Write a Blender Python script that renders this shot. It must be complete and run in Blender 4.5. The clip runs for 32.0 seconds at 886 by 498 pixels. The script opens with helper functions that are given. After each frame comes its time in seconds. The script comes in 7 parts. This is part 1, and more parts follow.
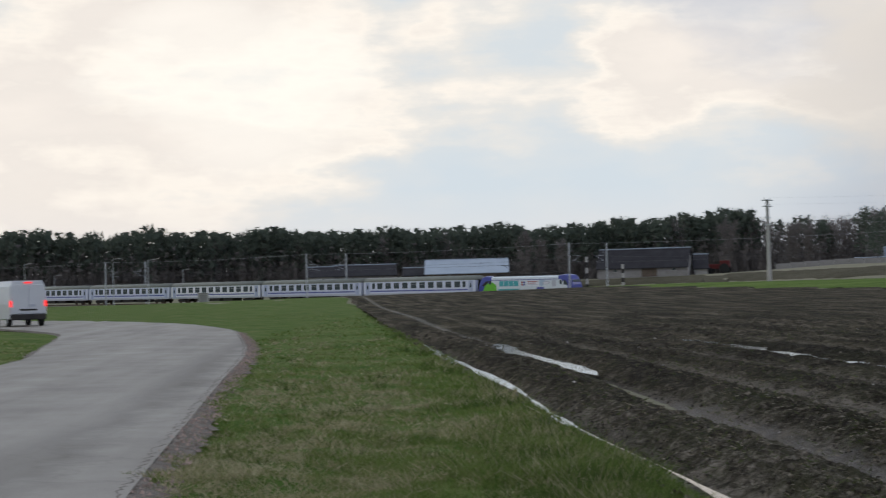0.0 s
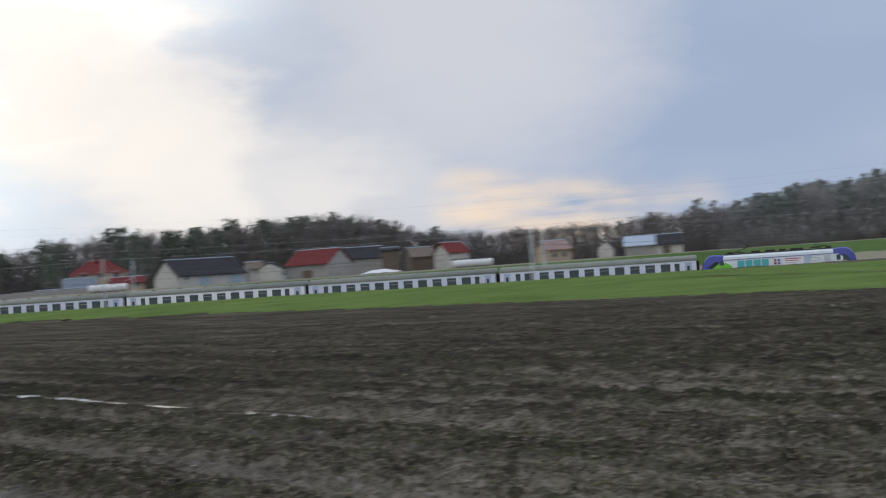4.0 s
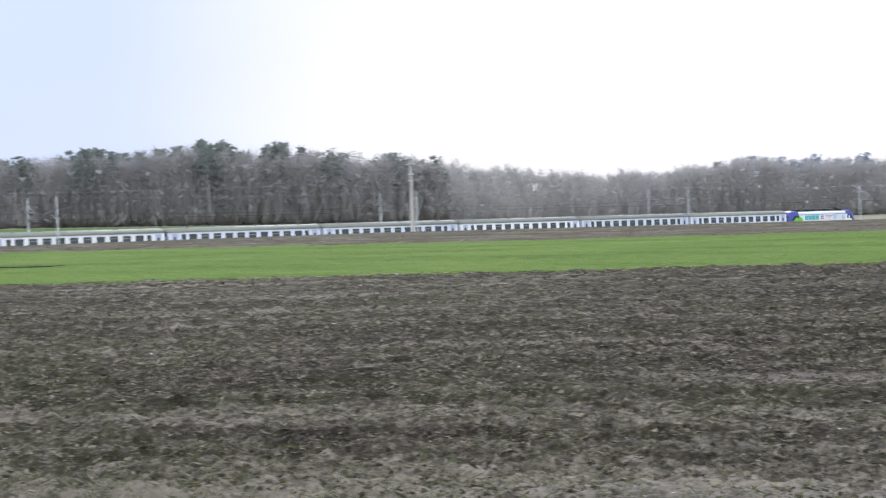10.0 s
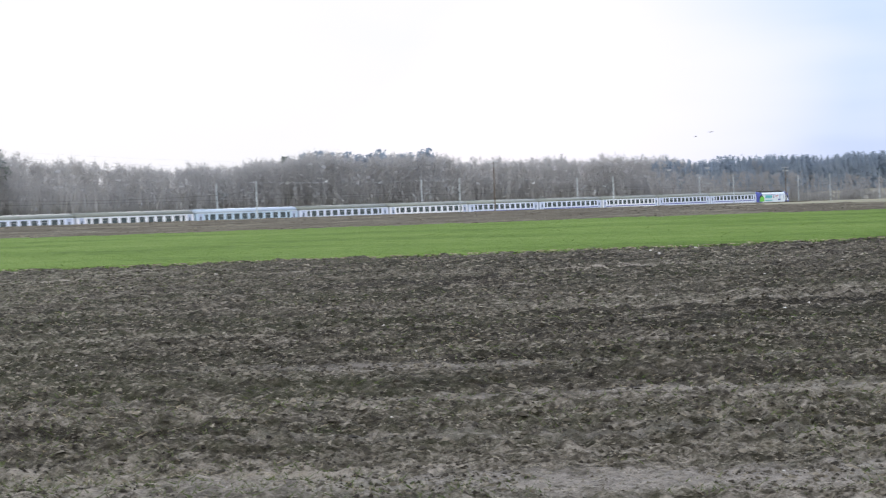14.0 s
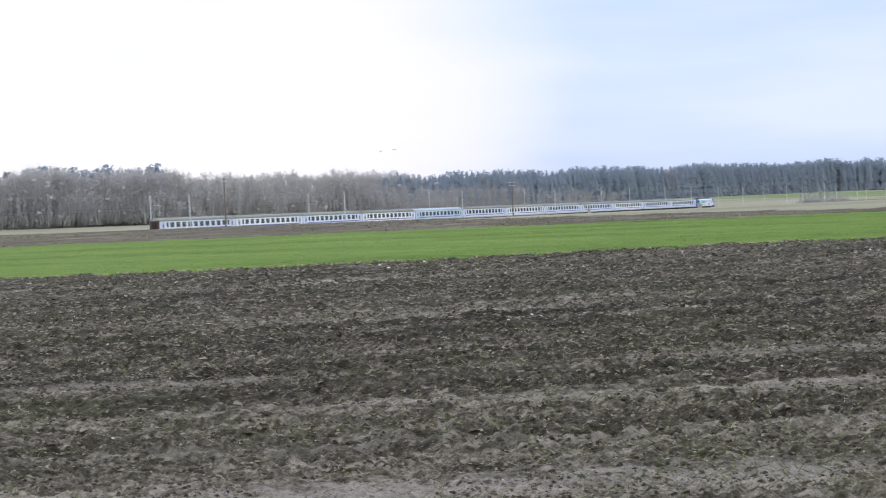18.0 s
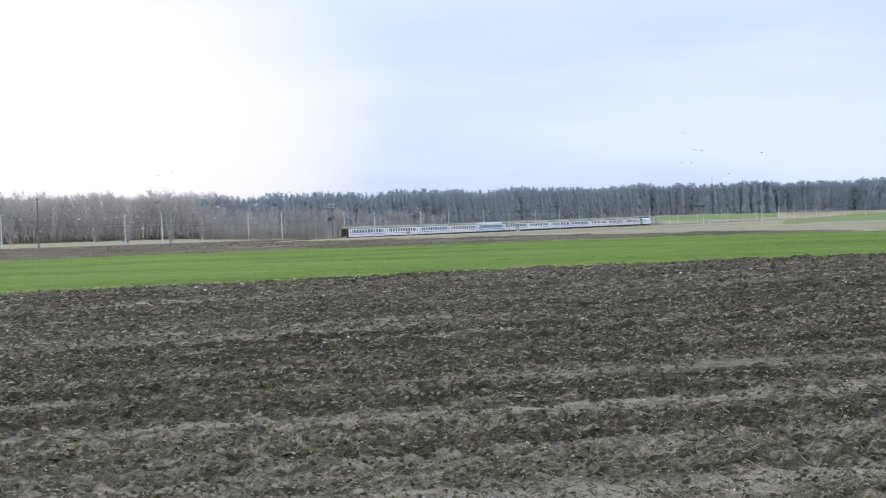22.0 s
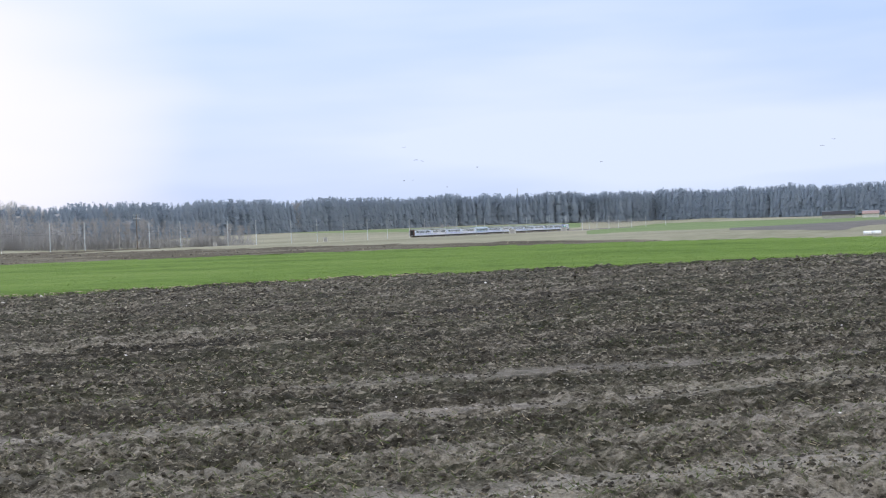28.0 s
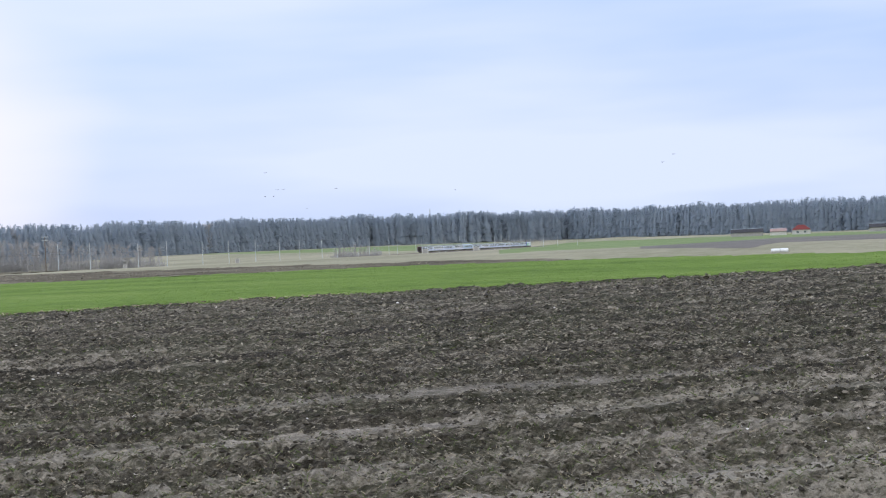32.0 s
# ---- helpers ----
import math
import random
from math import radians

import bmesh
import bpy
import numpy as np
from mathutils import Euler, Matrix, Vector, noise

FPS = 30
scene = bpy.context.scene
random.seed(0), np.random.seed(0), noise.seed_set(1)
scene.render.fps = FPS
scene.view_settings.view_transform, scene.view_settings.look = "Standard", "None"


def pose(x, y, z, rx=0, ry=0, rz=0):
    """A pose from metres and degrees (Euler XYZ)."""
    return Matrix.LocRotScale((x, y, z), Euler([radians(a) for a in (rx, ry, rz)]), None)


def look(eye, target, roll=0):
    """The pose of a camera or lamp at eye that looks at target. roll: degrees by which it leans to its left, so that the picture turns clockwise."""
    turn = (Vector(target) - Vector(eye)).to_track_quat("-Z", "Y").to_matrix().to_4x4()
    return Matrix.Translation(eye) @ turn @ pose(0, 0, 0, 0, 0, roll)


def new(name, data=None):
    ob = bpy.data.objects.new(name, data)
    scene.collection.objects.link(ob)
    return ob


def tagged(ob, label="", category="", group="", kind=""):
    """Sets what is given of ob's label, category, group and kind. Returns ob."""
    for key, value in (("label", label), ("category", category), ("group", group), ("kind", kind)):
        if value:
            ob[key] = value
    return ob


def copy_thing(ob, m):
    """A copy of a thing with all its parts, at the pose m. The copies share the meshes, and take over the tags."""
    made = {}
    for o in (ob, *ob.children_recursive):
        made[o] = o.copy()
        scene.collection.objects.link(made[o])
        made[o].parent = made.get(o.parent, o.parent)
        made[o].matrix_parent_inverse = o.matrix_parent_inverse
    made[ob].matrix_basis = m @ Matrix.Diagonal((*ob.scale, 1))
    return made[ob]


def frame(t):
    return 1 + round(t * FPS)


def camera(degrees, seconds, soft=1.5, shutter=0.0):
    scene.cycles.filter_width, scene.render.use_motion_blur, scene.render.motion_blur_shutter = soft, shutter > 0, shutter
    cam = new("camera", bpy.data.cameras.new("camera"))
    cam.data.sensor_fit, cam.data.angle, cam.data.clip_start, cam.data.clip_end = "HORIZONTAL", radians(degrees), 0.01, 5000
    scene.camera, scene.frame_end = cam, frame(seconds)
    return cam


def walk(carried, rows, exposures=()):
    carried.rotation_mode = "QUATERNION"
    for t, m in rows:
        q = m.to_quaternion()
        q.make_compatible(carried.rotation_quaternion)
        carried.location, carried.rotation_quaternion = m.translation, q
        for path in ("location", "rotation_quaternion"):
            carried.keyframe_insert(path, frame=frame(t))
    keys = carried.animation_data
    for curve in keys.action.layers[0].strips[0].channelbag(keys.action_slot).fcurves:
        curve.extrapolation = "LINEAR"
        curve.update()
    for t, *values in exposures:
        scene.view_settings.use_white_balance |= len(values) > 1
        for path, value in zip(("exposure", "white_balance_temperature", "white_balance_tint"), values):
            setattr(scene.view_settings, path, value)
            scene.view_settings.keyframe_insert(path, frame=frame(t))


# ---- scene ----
# ---- camera: a viewer who turns on the spot, the lens held a forearm in front of him ----
EYE_Z, ARM = 1.65, 0.37
cam = camera(30.87, 32.0, soft=1.15, shutter=0.6)
# seconds, heading (degrees clockwise from +y), tilt, roll
PAN = [
    (0.0, -40.88, 1.42, -1.52),
    (0.5, -38.65, 1.23, -1.43),
    (1.0, -35.93, 0.99, -1.45),
    (1.5, -32.54, 1.06, -1.64),
    (2.0, -28.81, 1.04, -1.87),
    (2.5, -24.90, 0.83, -2.33),
    (4.5, -6.51, 1.09, -4.24),
    (5.0, -0.38, 0.75, -4.01),
    (5.5, 4.11, 0.62, -3.05),
    (6.0, 8.95, 0.53, -2.49),
    (6.5, 13.53, 0.42, -2.67),
    (7.0, 18.21, 0.09, -2.35),
    (7.5, 22.12, -0.21, -2.57),
    (8.0, 25.20, -0.11, -2.53),
    (8.5, 27.96, -0.47, -2.35),
    (9.0, 31.30, -0.66, -2.10),
    (9.5, 33.23, -0.75, -2.09),
    (10.0, 36.22, -0.92, -2.06),
    (10.5, 38.41, -1.17, -2.15),
    (11.0, 40.74, -1.37, -1.95),
    (11.5, 42.53, -1.32, -2.25),
    (12.0, 44.62, -1.19, -2.64),
    (12.5, 46.94, -1.24, -2.58),
    (13.0, 49.06, -1.46, -2.63),
    (13.5, 50.07, -1.62, -2.62),
    (14.0, 51.49, -1.70, -2.27),
    (14.5, 52.72, -1.70, -2.39),
    (16.5, 57.90, -1.42, -2.56),
    (17.0, 58.92, -1.41, -2.64),
    (17.5, 60.07, -1.52, -2.52),
    (18.0, 61.05, -1.56, -2.56),
    (18.5, 62.13, -1.58, -2.44),
    (19.0, 63.22, -1.60, -2.39),
    (19.5, 63.95, -1.48, -2.32),
    (20.0, 64.69, -1.38, -2.30),
    (20.5, 65.38, -1.33, -2.20),
    (21.0, 66.07, -1.31, -2.32),
    (21.5, 66.83, -1.18, -2.21),
    (22.0, 67.51, -1.03, -2.23),
    (22.5, 68.10, -1.04, -2.32),
    (23.0, 68.73, -1.13, -2.41),
    (23.5, 69.38, -1.17, -2.32),
    (24.0, 70.09, -1.09, -2.53),
    (24.5, 70.74, -0.88, -2.45),
    (25.0, 71.46, -0.74, -2.39),
    (25.5, 71.98, -0.85, -2.36),
    (27.5, 74.07, -0.83, -2.00),
    (28.0, 74.37, -0.93, -2.30),
    (28.5, 74.74, -0.86, -2.45),
    (29.0, 75.18, -0.61, -2.65),
    (29.5, 75.70, -0.53, -2.51),
    (30.0, 76.24, -0.46, -2.61),
    (30.5, 76.63, -0.41, -2.61),
    (31.0, 77.02, -0.39, -2.67),
    (31.5, 77.29, -0.37, -2.66),
    (32.0, 77.51, -0.35, -2.64),
]


def heading(az, tilt, roll):
    a = radians(az)
    return pose(ARM * math.sin(a), ARM * math.cos(a), EYE_Z, 90 + tilt, 0, -az) @ pose(0, 0, 0, 0, 0, roll)


walk(cam, [(t, heading(a, p, r)) for t, a, p, r in PAN], exposures=[(0, -1.12), (1, -1.08), (2.5, -0.98), (4.5, -0.58), (5.2, -0.46), (6, -0.2), (7.5, 0.17), (8.3, 0.32), (9, 0.36), (11, 0.34), (13, 0.28), (21, 0.30), (32, 0.24)])

# ---- sky and sun ----
SUN_AZ, SUN_EL = 38.0, 30.0
world = bpy.data.worlds.new("evening_sky")
scene.world = world
world.use_nodes = True


class Graph:
    """Short node writing."""

    def __init__(self, tree):
        self.t = tree

    def add(self, kind, sockets=(), **props):
        n = self.t.nodes.new(kind)
        for k, v in props.items():
            if k == "ramp":
                self.ramp(n, v)
            elif k == "operation":
                n.operation = v
            elif k == "blend_type":
                n.blend_type = v
            elif k == "data_type":
                n.data_type = v
            elif k == "feature":
                n.feature = v
        for k, v in dict(sockets).items():
            s = n.inputs[k]
            if isinstance(v, bpy.types.NodeSocket):
                self.t.links.new(v, s)
            else:
                s.default_value = v
        return n

    def ramp(self, n, stops):
        e = n.color_ramp.elements
        while len(e) < len(stops):
            e.new(0.5)
        for s, (p, c) in zip(e, stops):
            s.position = p
            s.color = (*c, 1) if len(c) == 3 else c

    def math(self, op, a, b=0.0, clamp=False):
        n = self.add("ShaderNodeMath", {0: a, 1: b}, operation=op)
        n.use_clamp = clamp
        return n.outputs[0]

    def mix(self, f, a, b, kind="MIX"):
        n = self.add("ShaderNodeMixRGB", {0: f, 1: a, 2: b}, blend_type=kind)
        return n.outputs[0]

    def noise(self, vec, scale, detail=4.0, rough=0.55):
        return self.add("ShaderNodeTexNoise", {"Vector": vec, "Scale": scale, "Detail": detail, "Roughness": rough}).outputs["Fac"]


def unit(az, el):
    a, e = radians(az), radians(el)
    return (math.sin(a) * math.cos(e), math.cos(a) * math.cos(e), math.sin(e))


def build_sky():
    tr = world.node_tree
    g = Graph(tr)
    bg = tr.nodes["Background"]
    sky = tr.nodes.new("ShaderNodeTexSky")
    sky.sky_type, sky.sun_disc = "NISHITA", False
    sky.sun_elevation, sky.sun_rotation = radians(SUN_EL), radians(SUN_AZ)
    sky.air_density, sky.dust_density = 1.0, 2.0
    way = g.add("ShaderNodeTexCoord").outputs["Generated"]

    def lobe(az, el, inner, outer, still=False):
        d = g.add("ShaderNodeVectorMath", {0: calm if still else way, 1: unit(az, el)}, operation="DOT_PRODUCT").outputs["Value"]
        m = g.add("ShaderNodeMapRange", {"Value": d, "From Min": math.cos(radians(outer)), "From Max": math.cos(radians(inner))})
        m.interpolation_type = "SMOOTHSTEP"
        return m.outputs[0]

    # cloud edges wander: the direction is shaken before the broad lobes are drawn
    calm = way
    drift = g.add("ShaderNodeTexNoise", {"Vector": g.add("ShaderNodeMapping", {"Vector": calm, "Scale": (1, 1, 4.0)}).outputs[0], "Scale": 2.2, "Detail": 2.5, "Roughness": 0.45}).outputs["Color"]
    shake = g.add("ShaderNodeVectorMath", {0: drift, 1: (0.5, 0.5, 0.5)}, operation="SUBTRACT").outputs[0]
    shake = g.add("ShaderNodeVectorMath", {0: shake, 1: (0.36, 0.36, 0.2)}, operation="MULTIPLY").outputs[0]
    way = g.add("ShaderNodeVectorMath", {0: calm, 1: shake}, operation="ADD").outputs[0]
    way = g.add("ShaderNodeVectorMath", {0: way}, operation="NORMALIZE").outputs[0]
    flat = g.add("ShaderNodeMapping", {"Vector": calm, "Scale": (1, 1, 2.4)}).outputs[0]
    streak = g.add("ShaderNodeMapping", {"Vector": calm, "Scale": (1, 1, 7.0)}).outputs[0]
    big = g.noise(flat, 2.6, 4.0, 0.5)
    fine = g.noise(flat, 3.6, 6.0, 0.50)
    bands = g.noise(streak, 1.9, 4.0, 0.5)
    clear = g.mix(1.0, sky.outputs[0], (0.085, 0.085, 0.085, 1), "MULTIPLY")
    blue = g.mix(0.85, clear, (0.46, 0.60, 0.93, 1))
    # thin high cloud in long bands
    veil = g.add("ShaderNodeValToRGB", {0: bands}, ramp=[(0.40, (0, 0, 0)), (0.62, (1, 1, 1))]).outputs[0]
    col = g.mix(g.math("MULTIPLY", veil, 0.8), blue, (0.67, 0.74, 0.92, 1))
    # the shower cloud over the wood
    shade = g.add("ShaderNodeValToRGB", {0: big}, ramp=[(0.38, (0.57, 0.705, 0.97)), (0.60, (0.70, 0.83, 1.05))]).outputs[0]
    col = g.mix(g.math("MULTIPLY", lobe(3, 9, 8, 27), 0.9), col, shade)
    # warm broken cloud over the road: cream heaps with bright rims over a pale blue gap
    knots = g.noise(flat, 6.5, 9.0, 0.58)
    wisps = g.noise(streak, 5.0, 6.0, 0.55)
    fray = g.add("ShaderNodeTexNoise", {"Vector": flat, "Scale": 6.0, "Detail": 7.0, "Roughness": 0.6}).outputs["Color"]
    fray = g.add("ShaderNodeVectorMath", {0: fray, 1: (0.5, 0.5, 0.5)}, operation="SUBTRACT").outputs[0]
    fray = g.add("ShaderNodeVectorMath", {0: fray, 1: (0.20, 0.20, 0.10)}, operation="MULTIPLY").outputs[0]
    torn_way = g.add("ShaderNodeVectorMath", {0: g.add("ShaderNodeVectorMath", {0: calm, 1: fray}, operation="ADD").outputs[0]}, operation="NORMALIZE").outputs[0]

    def heap(az, el, inner, outer):
        d = g.add("ShaderNodeVectorMath", {0: torn_way, 1: unit(az, el)}, operation="DOT_PRODUCT").outputs["Value"]
        m = g.add("ShaderNodeMapRange", {"Value": d, "From Min": math.cos(radians(outer)), "From Max": math.cos(radians(inner))})
        m.interpolation_type = "SMOOTHSTEP"
        return m.outputs[0]

    lit = g.math("ADD", g.math("MULTIPLY", heap(-51, 9.5, 1, 13), 0.72), g.math("MULTIPLY", heap(-30, 7.8, 0.5, 6.5), 0.62))
    lit = g.math("ADD", lit, g.math("ADD", g.math("MULTIPLY", heap(-37, 8.5, 0.5, 6), 0.45), g.math("MULTIPLY", heap(-22.5, 6.8, 0.5, 6.5), 0.62)))
    lit = g.math("ADD", lit, g.math("ADD", g.math("MULTIPLY", g.math("SUBTRACT", knots, 0.5), 1.5), g.math("MULTIPLY", g.math("SUBTRACT", wisps, 0.5), 0.8)))
    pale = g.add("ShaderNodeValToRGB", {0: lit}, ramp=[(0.0, (1.46, 1.62, 1.74)), (0.28, (1.56, 1.66, 1.72)), (0.46, (1.82, 1.78, 1.70)), (0.60, (2.22, 2.06, 1.86)), (0.74, (1.96, 1.82, 1.68)), (1.0, (2.08, 1.92, 1.76))]).outputs[0]
    dull = g.math("ADD", g.math("MULTIPLY", heap(-29, 12.5, 1, 5.5), 0.85), g.math("MULTIPLY", heap(-13.5, 9.8, 0.5, 5), 0.35), True)
    pale = g.mix(dull, pale, (1.30, 1.36, 1.50, 1))
    glare = g.math("MULTIPLY", heap(-47.5, 7.4, 0.2, 4.5), 0.45)
    pale = g.mix(glare, pale, (2.5, 2.4, 2.2, 1))
    hem = g.add("ShaderNodeMapRange", {"Value": g.add("ShaderNodeSeparateXYZ", {0: calm}).outputs[2], "From Min": 0.062, "From Max": 0.030}).outputs[0]
    pale = g.mix(g.math("MULTIPLY", hem, 0.5), pale, (1.78, 1.70, 1.66, 1))
    col = g.mix(g.math("MULTIPLY", lobe(-50, 12, 20, 37), 0.97), col, pale)
    for az, el, far, much in ((-21.0, 4.8, 4.6, 0.85), (-16.8, 3.6, 3.8, 0.6), (-13.2, 2.9, 3.2, 0.4), (-25.0, 6.6, 4.5, 0.7)):
        col = g.mix(g.math("MULTIPLY", heap(az, el, 0.4, far), much), col, (1.60, 1.50, 1.38, 1))
    col = g.mix(g.math("MULTIPLY", heap(-11, 11, 2, 10), 0.75), col, (1.10, 1.10, 1.16, 1))
    torn = g.add("ShaderNodeMapRange", {"Value": g.noise(streak, 9.0, 4.0, 0.55), "From Min": 0.33, "From Max": 0.60}).outputs[0]
    for az, el in ((-11.2, 2.7), (-10.2, 2.5), (-9.0, 2.2), (-7.8, 2.1), (-6.6, 2.0), (-5.0, 1.8), (-3.2, 1.8)):
        col = g.mix(g.math("MULTIPLY", g.math("MULTIPLY", lobe(az, el, 0.1, 1.7, True), torn), 0.62 if az < -6 else 0.3), col, (1.55, 1.24, 0.93, 1))
    col = g.mix(g.math("MULTIPLY", lobe(21, 5, 2, 15), 0.6), col, (0.50, 0.57, 0.80, 1))
    # where the hidden sun lights the cloud from behind
    ragged = g.math("ADD", g.math("MULTIPLY", fine, 0.7), 0.55)
    glow = g.math("MULTIPLY", lobe(SUN_AZ + 6.5, 8, 0.2, 20.5, True), ragged, True)
    col = g.mix(glow, col, (0.86, 0.835, 0.85, 1))
    col = g.mix(g.math("MULTIPLY", lobe(57, 2.0, 1, 9), 0.5), col, (0.98, 0.91, 0.94, 1))
    # the open bright sky behind the viewer
    col = g.mix(g.math("MULTIPLY", lobe(205, 25, 35, 85), 0.9), col, (1.12, 1.15, 1.2, 1))
    # an overcast sky is brighter overhead than at the horizon
    up = g.add("ShaderNodeSeparateXYZ", {0: calm}).outputs[2]
    lift = g.add("ShaderNodeMapRange", {"Value": up, "From Min": 0.25, "From Max": 0.75, "To Min": 1.0, "To Max": 1.6}).outputs[0]
    grey = g.add("ShaderNodeCombineXYZ", {0: lift, 1: lift, 2: lift}).outputs[0]
    col = g.mix(1.0, col, grey, "MULTIPLY")
    tr.links.new(col, bg.inputs[0])
    bg.inputs[1].default_value = 1.0


build_sky()
sun = new("sun", bpy.data.lights.new("sun", "SUN"))
sun.data.energy, sun.data.angle, sun.data.color = 0.8, radians(20), (1.0, 0.95, 0.88)
sun.matrix_world = look(Vector(unit(SUN_AZ, SUN_EL)) * 100, (0, 0, 0))


# ---- materials ----
def material(name, color, other=None, rough=0.8, metal=0.0, scale=2.0, fine=25.0, bump=0.3, spread=0.0, depth=0.02, spec=0.5):
    """Two colours mixed by noise at two scales, with fine relief; spread: from object to object."""
    m = bpy.data.materials.new(name)
    m.use_nodes = True
    g = Graph(m.node_tree)
    b = m.node_tree.nodes["Principled BSDF"]
    pos = g.add("ShaderNodeTexCoord").outputs["Object"]
    n1 = g.noise(pos, scale, 5.0)
    n2 = g.noise(pos, fine, 3.0)
    f = g.add("ShaderNodeMapRange", {"Value": g.math("ADD", g.math("MULTIPLY", n1, 0.65), g.math("MULTIPLY", n2, 0.35)), "From Min": 0.36, "From Max": 0.64}).outputs[0]
    other = other or tuple(c * 0.72 for c in color)
    col = g.mix(f, (*other, 1), (*color, 1))
    if spread:
        r = g.add("ShaderNodeObjectInfo").outputs["Random"]
        hsv = g.add("ShaderNodeHueSaturation", {"Color": col, "Value": g.math("ADD", g.math("MULTIPLY", r, spread), 1 - spread / 2)})
        col = hsv.outputs[0]
    m.node_tree.links.new(col, b.inputs["Base Color"])
    b.inputs["Roughness"].default_value, b.inputs["Metallic"].default_value = rough, metal
    b.inputs["Specular IOR Level"].default_value = spec
    if bump:
        bn = g.add("ShaderNodeBump", {"Height": n2, "Strength": bump, "Distance": depth})
        m.node_tree.links.new(bn.outputs[0], b.inputs["Normal"])
    return m


def island_material(name, stops, rough=0.9, scale=0.03, thin=0.0, patch=0.0):
    """Foliage and bark of joined trees: colour by piece and by a slow drift over the wood."""
    m = bpy.data.materials.new(name)
    m.use_nodes = True
    g = Graph(m.node_tree)
    b = m.node_tree.nodes["Principled BSDF"]
    pos = g.add("ShaderNodeTexCoord").outputs["Object"]
    r = g.add("ShaderNodeNewGeometry").outputs["Random Per Island"]
    f = g.math("ADD", g.math("MULTIPLY", r, 0.6 - patch * 0.3), g.math("ADD", g.math("MULTIPLY", g.noise(pos, scale, 4.0, 0.65), 0.5 + patch * 1.3), patch * -0.5))
    col = g.add("ShaderNodeValToRGB", {0: f}, ramp=stops).outputs[0]
    m.node_tree.links.new(col, b.inputs["Base Color"])
    b.inputs["Roughness"].default_value, b.inputs["Specular IOR Level"].default_value = rough, 0.12
    if thin:
        through_ = g.add("ShaderNodeBsdfTranslucent", {"Color": col})
        both = g.add("ShaderNodeMixShader", {0: thin, 1: b.outputs[0], 2: through_.outputs[0]})
        m.node_tree.links.new(both.outputs[0], m.node_tree.nodes["Material Output"].inputs["Surface"])
    return m


